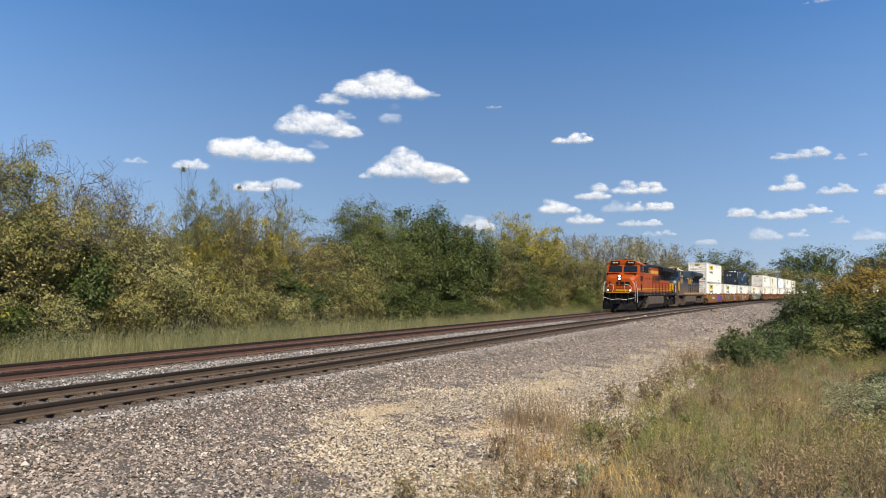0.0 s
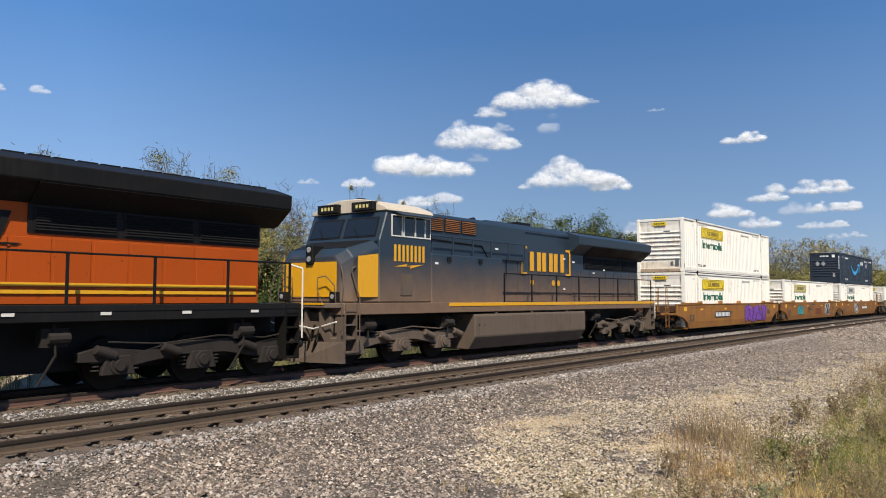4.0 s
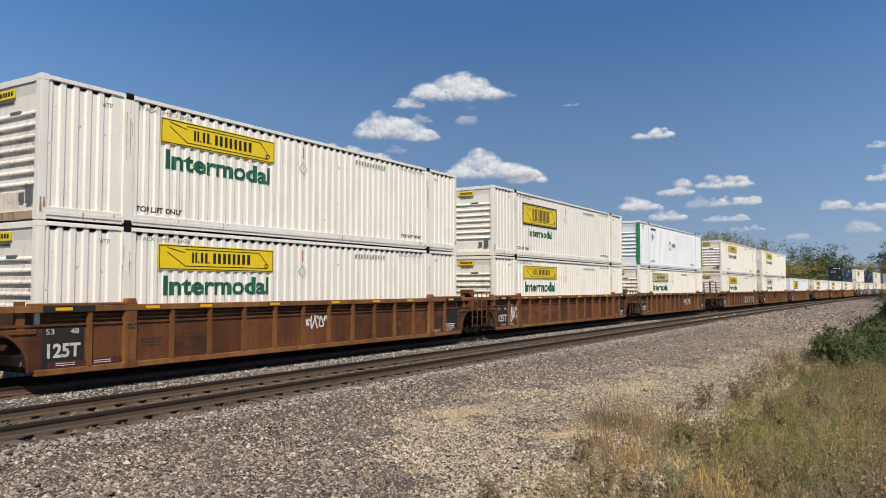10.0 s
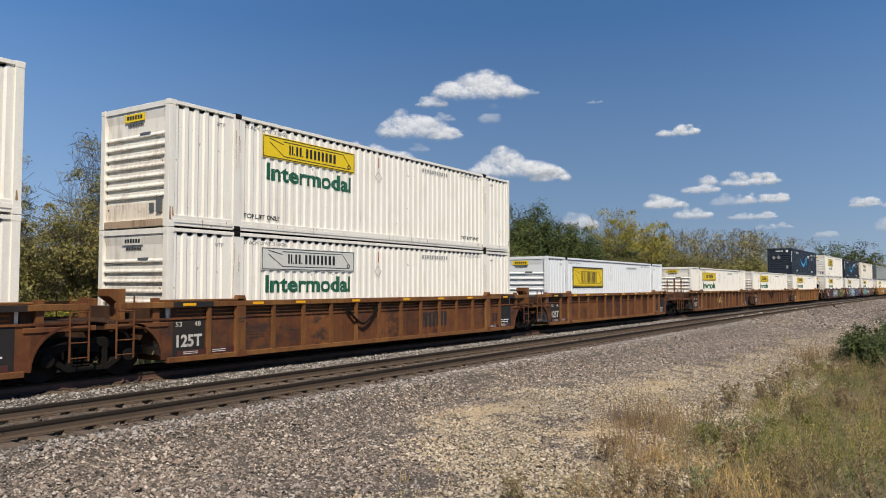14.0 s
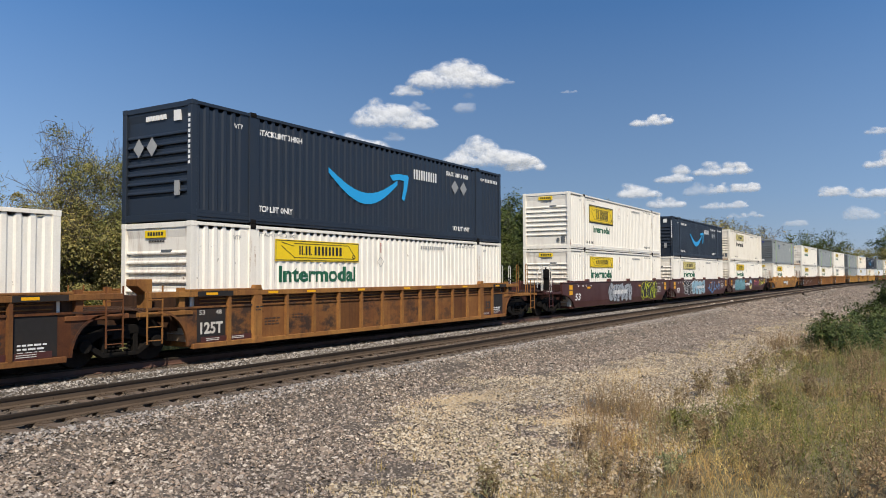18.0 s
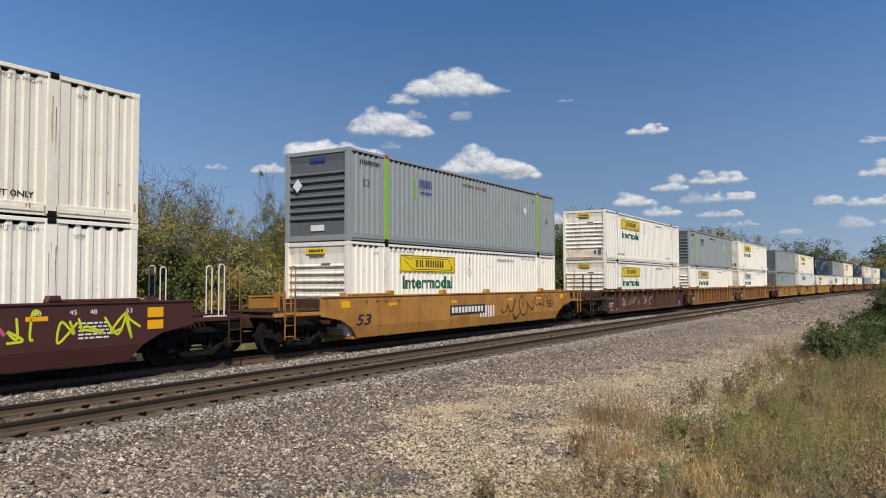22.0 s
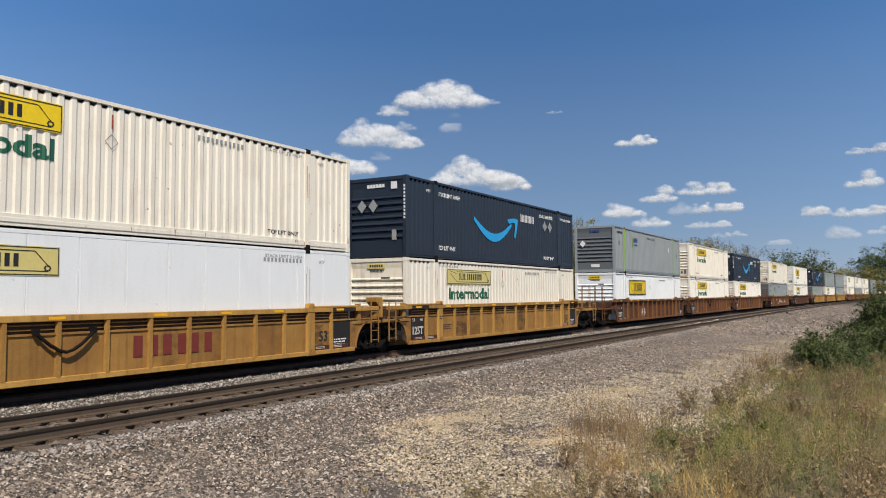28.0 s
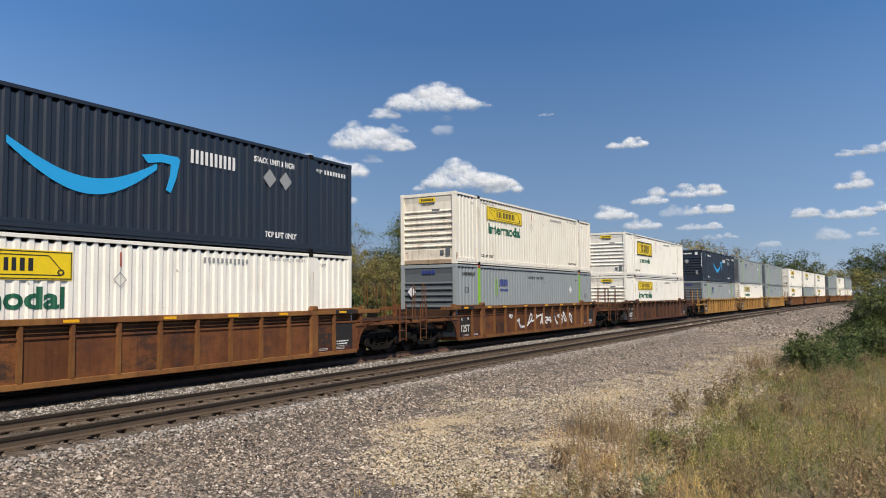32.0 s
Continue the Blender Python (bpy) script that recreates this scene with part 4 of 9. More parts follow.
def markings_navy(c):
    fluted = True
    y = -SIDE + 0.026
    part("swoosh", shape("swoosh", swoosh, BLUEINK), BLUEINK, c, "bright blue curved arrow", at=(0, y - 0.006, 0))
    part("arrow_head", shape("arrow_head", arrow_head, BLUEINK), BLUEINK, c, at=(0, y - 0.007, 0))
    part("name_mark", shape("word_bars", lambda: block_row(0, 1.55, 0, 0.34, 5, 0.22), WHITEINK), WHITEINK, c, at=(-HALF + 9.6, y - 0.004, 2.0))
    for x in (-HALF + 2.25, HALF - 4.35):
        write("stack_lettering", "STACK LIMIT 3 HIGH", 0.15, WHITEINK, c, x, y - 0.004, 2.38, 1.65, 0.006, fluted=fluted)
    for x in (-HALF + 2.25, HALF - 3.9):
        write("lift_lettering", "TOP LIFT ONLY", 0.16, WHITEINK, c, x, y - 0.004, 0.36, 1.3, 0.006, fluted=fluted)
    for x in (-HALF + 1.35, HALF - 1.75):
        write("post_lettering", "WTP", 0.13, WHITEINK, c, x, y - 0.004, 2.42, 0.3, fluted=fluted)
    part("number_mark", shape("number_bars_w", lambda: bars(0, 1.1, 0, 0.13, 8, 0.4), WHITEINK), WHITEINK, c, at=(HALF - 1.35, y - 0.004, 2.42))
    for x in (HALF - 3.75, HALF - 3.1):
        part("placard", shape("placard", lambda: diamond(0.26), GREYINK), GREYINK, c, "grey diamond placard", at=(x, y - 0.006, 1.98))
    g, e = Geo(), -HALF + 0.05
    for i in range(6):
        g.box(e - 0.024, e + 0.02, 0.42 - i * 0.13, 0.33 - i * 0.13, 2.52, 2.64)
    g.box(e - 0.024, e + 0.02, -0.86, -0.62, 2.44, 2.70)
    part("end_name_mark", shape("end_name_navy", lambda: g, WHITEINK), WHITEINK, c)
    d = Geo()
    for yy in (0.62, 0.12):
        d.slab([(yy, 2.10), (yy + 0.2, 1.86), (yy, 1.62), (yy - 0.2, 1.86)], 0, e - 0.075, e - 0.068)
    d.box(e - 0.03, e, -0.84, -0.66, 0.62, 0.98)
    part("end_placard_mark", shape("end_placard_mark", lambda: d, GREYINK), GREYINK, c)
    nb = Geo()
    for i in range(10):
        nb.box(-HALF - 0.006, -HALF, -SIDE + 0.05, -SIDE + 0.12, 1.35 + i * 0.125, 1.43 + i * 0.125)
    part("edge_number_mark", shape("edge_bars", lambda: nb, WHITEINK), WHITEINK, c)


def markings_grey(c, white=False):
    fluted = True
    y = -SIDE + 0.026
    if not white:
        for x in (-HALF + 2.0, HALF - 2.0):
            flat("lime_post_stripe", rect(x - 0.11, x + 0.11, 0.1, TALL - 0.06), LIME, c, -SIDE - 0.004, "lime green stripe on the lifting post")
        part("logo_mark", shape("logo_bars_blue", lambda: block_row(0, 0.85, 0, 0.30, 4, 0.22), INDIGO), INDIGO, c, at=(-HALF + 4.05, y - 0.004, 2.05))
        part("small_mark", shape("logo_small_bars", lambda: bars(0, 0.8, 0, 0.10, 8, 0.35), INDIGO), INDIGO, c, at=(-HALF + 4.1, y - 0.004, 1.83))
        part("green_tick_mark", shape("green_tick_mark", lambda: bars(0, 0.32, 0, 0.75, 2, 0.7), LIME), LIME, c, at=(-HALF + 3.6, y - 0.004, 1.62))
        ink = BLACKINK
        part("placard", shape("placard_w", lambda: diamond(0.2), WHITEINK), WHITEINK, c, "white diamond placard", at=(HALF - 3.35, y - 0.006, 1.92))
        write("warning_lettering", "WARNING HIGH CUBE", 0.13, ink, c, -0.9, y - 0.004, 2.42, 1.9, fluted=fluted)
        write("size_lettering", "53", 0.22, ink, c, HALF - 1.15, y - 0.004, 1.50, 0.34, fluted=fluted)
        write("post_lettering", "WP", 0.13, ink, c, HALF - 2.55, y - 0.004, 2.35, 0.22, fluted=fluted)
    else:
        for x in (-HALF, HALF - 0.2):
            flat("green_corner", rect(x, x + 0.2, 0.13, TALL - 0.12), KELLY, c, -SIDE - 0.006, "green painted corner post")
        g = Geo()
        g.box(-HALF - 0.008, -HALF - 0.002, -SIDE, -SIDE + 0.17, 0.13, TALL - 0.12)
        part("green_corner", shape("green_corner_end", lambda: g, KELLY), KELLY, c)
        part("logo_mark", shape("logo_bars_grey", lambda: block_row(0, 0.8, 0, 0.26, 4, 0.22), GREYDARK), GREYDARK, c, at=(-HALF + 7.65, y - 0.004, 1.55))
        ring = Geo()
        for i in range(10):
            a = i * 0.628
            ring.slab([(0.20 * math.cos(a), 0.20 * math.sin(a)), (0.34 * math.cos(a + 0.1), 0.34 * math.sin(a + 0.1)), (0.34 * math.cos(a + 0.42), 0.34 * math.sin(a + 0.42)), (0.20 * math.cos(a + 0.42), 0.20 * math.sin(a + 0.42))], 1, -0.003, 0.003)
        part("emblem_mark", shape("green_emblem", lambda: ring, LIME), LIME, c, at=(-HALF + 7.1, y - 0.004, 1.62))
        part("placard", shape("placard", lambda: diamond(0.26), GREYINK), GREYINK, c, at=(-HALF + 2.95, y - 0.006, 2.05))
        ink = BLACKINK
        write("lift_lettering", "TOP LIFT ONLY", 0.13, ink, c, -HALF + 2.25, y - 0.004, 0.36, 1.3, fluted=fluted)
        write("lift_lettering", "TOP LIFT ONLY", 0.13, ink, c, HALF - 3.6, y - 0.004, 0.36, 1.3, fluted=fluted)
    write("size_lettering", "53", 0.24, ink, c, -HALF + 0.75, y - 0.004, 1.75 if not white else 2.45, 0.36, fluted=fluted)
    part("number_mark", shape("number_bars_b", lambda: bars(0, 1.1, 0, 0.13, 10, 0.4), ink), ink, c, at=(-HALF + (0.6 if not white else 2.6), y - 0.004, 2.46))
    if not white:
        g, e = Geo(), -HALF + 0.05
        for i in range(4):
            g.box(e - 0.024, e + 0.02, -0.3 + i * 0.16, -0.19 + i * 0.16, 2.52, 2.66)
        part("end_name_mark", shape("end_name_grey", lambda: g, INDIGO), INDIGO, c)
        d = Geo()
        d.slab([(0.75, 2.02), (0.95, 1.80), (0.75, 1.58), (0.55, 1.80)], 0, e - 0.075, e - 0.068)
        d.box(e - 0.006, e, -0.30, 0.25, 0.33, 0.52)
        part("end_placard_mark", shape("end_placards_w", lambda: d, WHITEINK), WHITEINK, c)


REDTICK = plain("faded_red_mark", (0.36, 0.06, 0.03), 0.6)
LABELS = {
    "yellow": "white corrugated container, yellow logo panel, green lettering",
    "boxed": "white corrugated container with a black-framed yellow logo",
    "bare": "bright white container, black-framed yellow logo, no lettering",
    "pale": "off-white corrugated container with a faded yellow logo",
    "ghost": "white corrugated container, logo panel worn to white",
    "plate": "cool white smooth-plated container with riveted seams",
    "navy": "dark navy corrugated container with a blue curved arrow",
    "grey": "grey corrugated container with lime green post stripes",
    "green": "white container with green corner posts and emblem",
}
BOXES = {}


def container(kind, lower, tone=""):
    """A 53-foot box; one is built for each look and the others are copies of it."""
    key = (kind, lower, tone)
    if key in BOXES:
        ob = copy_thing(BOXES[key], pose(0, 0, 0))
        return ob
    coat = {"navy": NAVY, "grey": GREYBOX, "green": BLUEWHITE, "plate": BLUEWHITE, "bare": BLUEWHITE}.get(kind, CREAM if tone == "cream" else WHITE)
    rails = GREYDARK if kind == "grey" and tone == "dark" else coat
    c = tagged(empty("shipping_container"), LABELS[kind] + (", on top" if not lower else ", in a well car"), "container", "containers on the train")
    skin, skin_name = (plated, "plated_side") if kind == "plate" else (corrugated, "corrugated_side")
    part("side_panel", shape(skin_name, skin, coat), coat, c)
    part("side_panel", shape(skin_name + "_far", mirrored(skin), coat), coat, c)
    part("corner_frame", shape("corner_frame", frame_geo, rails, 0.006), rails, c)
    for x in (-6.07, 6.07):
        for s in (-1, 1):
            part("lifting_post", shape("lifting_post%d" % s, lambda: post_geo(s), coat, 0.006), coat, c, at=(x, 0, 0))
            for z in (-0.002, TALL - 0.115):
                knob = REDTICK if kind == "grey" and z > 1 else IRON
                part("corner_casting", shape("corner_casting%d" % s, lambda: casting_geo(s), knob), knob, c, at=(x, 0, z))
    face = GREYDARK if kind == "grey" else ENDCREAM if coat is CREAM else ENDWHITE if coat is WHITE and kind != "boxed" else coat
    part("front_panel", shape("front_panel", end_geo, face, 0.008), face, c, "front wall with pressed cross ridges")
    if face in (ENDWHITE, ENDCREAM) and kind != "boxed":
        part("kick_panel", shape("kick_panel", lambda: Geo().box(-HALF + 0.062, -HALF + 0.09, -SIDE + 0.165, SIDE - 0.165, 0.20, 0.585), KICKPAINT), KICKPAINT, c, "rust-stained lower board")
        part("end_sill", shape("end_sill", lambda: Geo().box(-HALF + 0.003, -HALF + 0.05, -SIDE + 0.19, SIDE - 0.19, 0.025, 0.185), SILLRUST), SILLRUST, c, "rusty bottom sill")
    part("roof", shape("container_roof", roof_geo, coat), coat, c)
    part("box_floor", shape("box_floor", lambda: Geo().box(-HALF + 0.15, HALF - 0.15, -SIDE + 0.1, SIDE - 0.1, 0.10, 0.16), IRON), IRON, c)
    for s in (-1, 1):
        part("door", shape("container_door%d" % s, lambda: door_geo(s), coat), coat, c)
    if kind == "navy":
        markings_navy(c)
    elif kind in ("grey", "green"):
        markings_grey(c, kind == "green")
    else:
        markings_white(c, kind, lower)
    BOXES[key] = c
    return c


# ---- well cars ----
def arc(cx, cz, r, a0, a1, n=8):
    return [(cx + r * math.cos(radians(a0 + (a1 - a0) * i / n)), cz + r * math.sin(radians(a0 + (a1 - a0) * i / n))) for i in range(n + 1)]


END_IN, END_OUT = 1.50, 3.62  # overhang past the container at a shared truck and at a coupler


def smooth_side(s):
    """Deep pressed side sill: an upright upper plate, a kinked lower plate, ends swept up over the trucks."""
    g = Geo()
    e = HALF + 1.42
    up = [(-e, 0.98), (-HALF - 0.55, 0.84), (-HALF - 0.05, 0.60), (HALF + 0.05, 0.60), (HALF + 0.55, 0.84), (e, 0.98), (e, 1.52), (-e, 1.52)]
    a, b = sorted((s * 1.47, s * 1.36))
    g.slab(up, 1, a, b)
    low = [(-HALF - 0.05, 0.60), (-HALF + 0.30, 0.27), (HALF - 0.30, 0.27), (HALF + 0.05, 0.60)]
    k = len(low)
    o, i = s * 1.47, s * 1.36
    ys = [o, s * 1.41, s * 1.41, o]
    g.add([(x, y, z) for (x, z), y in zip(low, ys)] + [(x, i, z) for x, z in low], [(0, 1, 2, 3), (4, 7, 6, 5), (0, 4, 5, 1), (1, 5, 6, 2), (2, 6, 7, 3), (3, 7, 4, 0)])
    return g


def smooth_trim():
    """Top flange with its guide blocks, and the weld line of the lower plate."""
    g = Geo()
    for s in (-1, 1):
        a, b = sorted((s * 1.50, s * 1.33))
        g.box(-HALF - 1.42, HALF + 1.42, a, b, 1.52, 1.57)
        for x in (-6.05, -2.7, 0.7, 6.05):
            g.slab([(x - 0.16, 1.57), (x + 0.16, 1.57), (x + 0.11, 1.71), (x - 0.11, 1.71)], 1, a, b)
        for x0 in (-HALF - 0.1, 5.9):
            g.box(x0, x0 + 2.1, a, b, 1.57, 1.63)
    return g


def ribbed_panel(s):
    """Outer side sheet below an open slot, arched over the trucks, with a rolled lip along its top."""
    g = Geo()
    e = HALF + 1.30
    outline = [(-e, 1.155)] + arc(-HALF - 1.0, 0.30, 0.86, 90, 0, 8) + arc(HALF + 1.0, 0.30, 0.86, 180, 90, 8) + [(e, 1.155), (e, 1.20), (-e, 1.20)]
    a, b = sorted((s * 1.40, s * 1.37))
    g.slab(outline, 1, a, b)
    a, b = sorted((s * 1.43, s * 1.37))
    g.box(-e, e, a, b, 1.17, 1.215)
    for cx, a0, a1 in ((-HALF - 1.0, 90, 0), (HALF + 1.0, 180, 90)):  # flange round the arch
        rim, inner = arc(cx, 0.30, 0.86, a0, a1, 8), arc(cx, 0.30, 0.81, a0, a1, 8)
        for (p, q), (u, v) in zip(zip(rim, rim[1:]), zip(inner, inner[1:])):
            g.slab([p, q, v, u], 1, a, b)
    return g


def liner_geo(s):
    a, b = sorted((s * 1.335, s * 1.32))
    return Geo().box(-HALF + 0.1, HALF - 0.1, a, b, 0.45, 1.46)


def ribbed_chord(s):
    g = Geo()
    a, b = sorted((s * 1.49, s * 1.33))
    g.box(-HALF - 1.30, HALF + 1.30, a, b, 1.44, 1.57)
    g.box(-HALF - 0.05, HALF + 0.05, a + (0.02 if s < 0 else 0), b - (0.02 if s > 0 else 0), 0.22, 0.34)
    for x in (-6.05, 6.05):
        g.slab([(x - 0.15, 1.57), (x + 0.15, 1.57), (x + 0.1, 1.70), (x - 0.1, 1.70)], 1, a, b)
    for x0 in (-HALF - 0.2, 5.95):
        g.box(x0, x0 + 2.3, a, b, 1.57, 1.62)
    return g


def slot_rods(s, z):
    """A thin pipe running behind the ribs through the open slot."""
    return Geo().rod((-HALF + 0.2, s * 1.372, z), (HALF - 0.2, s * 1.372, z), 0.016, 6)


def rib_geo():
    return Geo().slab([(-0.055, -1.40), (-0.04, -1.475), (0.04, -1.475), (0.055, -1.40)], 2, 0.33, 1.445)


def wide_rib_geo():
    return Geo().slab([(-0.17, -1.40), (-0.14, -1.478), (0.14, -1.478), (0.17, -1.40)], 2, 0.33, 1.445)


def pad_geo():
    """Small bracket at the foot of a wide rib."""
    return Geo().slab([(-0.2, 0.22), (0.2, 0.22), (0.12, 0.40), (-0.12, 0.40)], 1, -1.50, -1.475)


def floor_geo():
    g = Geo()
    for x in (-HALF + 0.3, -6.05, -3, 0, 3, 6.05, HALF - 0.3):
        g.box(x - 0.2, x + 0.2, -1.36, 1.36, 0.24, 0.35)
    for y in (-1.2, 0, 1.2):
        g.box(-HALF, HALF, y - 0.12, y + 0.12, 0.26, 0.33)
    return g


def sill_geo(reach, side):
    """Centre sill under an end deck (side -1 front, 1 rear)."""
    return Geo().box(*sorted((side * (HALF + 0.03), side * (HALF + reach))), -0.34, 0.34, 0.72, 1.10)


def bolster_geo(side):
    """Stepped cross bolster at the well's end."""
    half = [(0.9, 0.62), (0.9, 1.02), (1.30, 1.02), (1.30, 1.46)]
    return Geo().slab(half + [(-y, z) for y, z in reversed(half)], 0, *sorted((side * (HALF + 0.032), side * (HALF + 0.28))))


def cross_beam_geo(reach, side):
    return Geo().box(*sorted((side * (HALF + reach - 0.55), side * (HALF + reach - 0.10))), -1.28, 1.28, 1.0, 1.16)


def hinge_bracket_geo(side):
    """Folded bracket with a gusset on the deck over the shared truck."""
    x = HALF + 0.62
    pts = [(x, 1.10), (x + 0.10, 1.10), (x + 0.12, 1.50), (x + 0.40, 1.70), (x + 0.40, 1.86), (x, 1.86)]
    return Geo().slab([(side * a, b) for a, b in pts], 1, -0.72, -0.30)


def strip_bars(rows):
    """Small rows of print in two groups."""
    g = Geo()
    for x in (0.16, 0.98):
        for k in range(rows):
            g.box(x, x + 0.40, -0.002, 0.002, 0.025 + k * 0.04, 0.042 + k * 0.04)
    return g


def platform_beam(reach, side, s):
    """Light side beam of an end deck."""
    x0, x1 = sorted((side * (HALF + 0.03), side * (HALF + reach)))
    return Geo().box(x0, x1, *sorted((s * 1.43, s * 1.31)), 1.03, 1.13)


def grating_geo(reach, side):
    g = Geo()
    x0, x1 = sorted((side * (HALF + 0.03), side * (HALF + reach)))
    for i in range(int((x1 - x0) / 0.16)):
        g.box(x0 + 0.05 + i * 0.16, x0 + 0.12 + i * 0.16, -1.25, 1.25, 1.165, 1.19)
    return g


def coupler_geo(side):
    g = Geo()
    x = side * (HALF + END_OUT)
    a, b = sorted((side * (HALF + END_OUT - 1.1), side * (HALF + END_OUT - 0.15)))
    g.box(a, b, -0.13, 0.13, 0.74, 0.98)
    a, b = sorted((x - side * 0.22, x + side * 0.06))
    g.box(a, b, -0.22, 0.20, 0.66, 1.02)
    g.pipe([(x - side * 0.5, 0.45, 0.80), (x - side * 0.2, 0.5, 0.45), (x, 0.5, 0.32)], 0.035, 6)
    g.rod((x - side * 0.6, -1.35, 1.0), (x - side * 0.6, 0.0, 0.95), 0.02, 5)
    return g


def ladder_geo(x, s, top):
    g = Geo()
    y = s * 1.46
    for dx in (-0.2, 0.2):
        g.box(x + dx - 0.014, x + dx + 0.014, y - 0.014, y + 0.014, 0.42, top)
    for i in range(int((top - 0.5) / 0.3)):
        g.rod((x - 0.2, y, 0.5 + i * 0.3), (x + 0.2, y, 0.5 + i * 0.3), 0.014, 5)
    return g


def post_rail_geo(x, s, top):
    """Two narrow tall loops of pipe on the end platform."""
    g = Geo()
    for y, h in ((s * 1.30, top), (s * 0.86, top - 0.04)):
        g.pipe([(x - 0.09, y, 1.1), (x - 0.09, y, h - 0.05), (x - 0.05, y, h), (x + 0.05, y, h), (x + 0.09, y, h - 0.05), (x + 0.09, y, 1.1)], 0.018, 6)
    g.box(x - 0.13, x + 0.13, *sorted((s * 0.80, s * 1.36)), 1.1, 1.16)
    return g


def stake_geo(x, s, top, w):
    return Geo().box(x - w / 2, x + w / 2, s * 1.36 - 0.06, s * 1.36 + 0.06, 1.1, top)


def sideframe_geo(s):
    """Cast truck frame: arched top member, dipped tension member, spring window and bearing boxes."""
    g = Geo()
    a, b = sorted((s * 1.08, s * 0.92))
    top = [(-1.25, 0.46), (-1.22, 0.66), (-0.75, 0.72), (-0.42, 0.86), (0.42, 0.86), (0.75, 0.72), (1.22, 0.66), (1.25, 0.46), (1.0, 0.42), (0.72, 0.52), (0.40, 0.66), (-0.40, 0.66), (-0.72, 0.52), (-1.0, 0.42)]
    g.slab(top, 1, a, b)
    g.slab([(-0.9, 0.46), (-0.45, 0.18), (0.45, 0.18), (0.9, 0.46), (0.72, 0.50), (0.38, 0.28), (-0.38, 0.28), (-0.72, 0.50)], 1, a, b)
    for x in (-0.38, 0.38):
        g.box(x - 0.06, x + 0.06, a, b, 0.26, 0.70)
    for x in (-0.2, 0.0, 0.2):
        for k in range(4):
            g.rod((x, s * 1.0, 0.29 + k * 0.085), (x, s * 1.0, 0.335 + k * 0.085), 0.085, 8)
    for x in (-0.89, 0.89):
        g.rod((x, s * 0.90, 0.46), (x, s * 1.16, 0.46), 0.15, 10)
    return g


def wheelset_geo():
    g = Geo()
    for s in (-1, 1):
        g.rod((0, s * 0.70, 0), (0, s * 0.735, 0), 0.475, 28)
        g.rod((0, s * 0.735, 0), (0, s * 0.835, 0), 0.455, 28)
        g.rod((0, s * 0.62, 0), (0, s * 0.90, 0), 0.14, 12)
        for k in range(6):
            an = k * math.pi / 3
            g.rod((0.27 * math.cos(an), s * 0.83, 0.27 * math.sin(an)), (0.27 * math.cos(an), s * 0.843, 0.27 * math.sin(an)), 0.05, 6)
    g.rod((0, -1.0, 0), (0, 1.0, 0), 0.085, 10)
    return g


SPIN = []  # wheelsets that turn, with their radius


def truck(parent, x):
    t = part("truck", shape("truck_bolster", lambda: Geo().box(-0.22, 0.22, -1.1, 1.1, 0.56, 0.74).box(-0.35, 0.35, -0.35, 0.35, 0.70, 0.84), IRON, 0.02), IRON, parent, "dark cast-steel two-axle truck", at=(x, 0, 0))
    for s in (-1, 1):
        part("side_frame", shape("side_frame%d" % s, lambda: sideframe_geo(s), IRON, 0.015), IRON, t)
    for dx in (-0.89, 0.89):
        w = part("wheelset", shape("wheelset", wheelset_geo, WHEEL), WHEEL, t, at=(dx, 0, 0.475))
        SPIN.append((w, dx))
    return t


def blob_mesh(x0, x1, z0, z1, seed, grow, count):
    """Rounded, leaning spray-paint letter forms side by side."""
    r = random.Random(seed)
    g, w = Geo(), (x1 - x0) / count
    for i in range(count):
        cx, cz = x0 + (i + 0.5) * w, (z0 + z1) / 2 + r.uniform(-0.05, 0.05)
        lean, n = r.uniform(-0.15, 0.25), 22
        ph = [r.uniform(0, 6.28) for _ in range(3)]
        pts = []
        for k in range(n):
            a = 2 * math.pi * k / n
            q = 1 + 0.16 * math.sin(3 * a + ph[0]) + 0.12 * math.sin(5 * a + ph[1]) + 0.07 * math.sin(8 * a + ph[2])
            ex = math.copysign(abs(math.cos(a)) ** 0.7, math.cos(a))
            ez = math.copysign(abs(math.sin(a)) ** 0.7, math.sin(a))
            zz = cz + ez * (z1 - z0) / 2 * min(q, 1.0) * 0.96
            pts.append((cx + ex * w * 0.52 * q + lean * (zz - cz) + grow * ex, zz + grow * ez))
        g.slab(pts, 1, -0.0015, 0.0015)
    return g


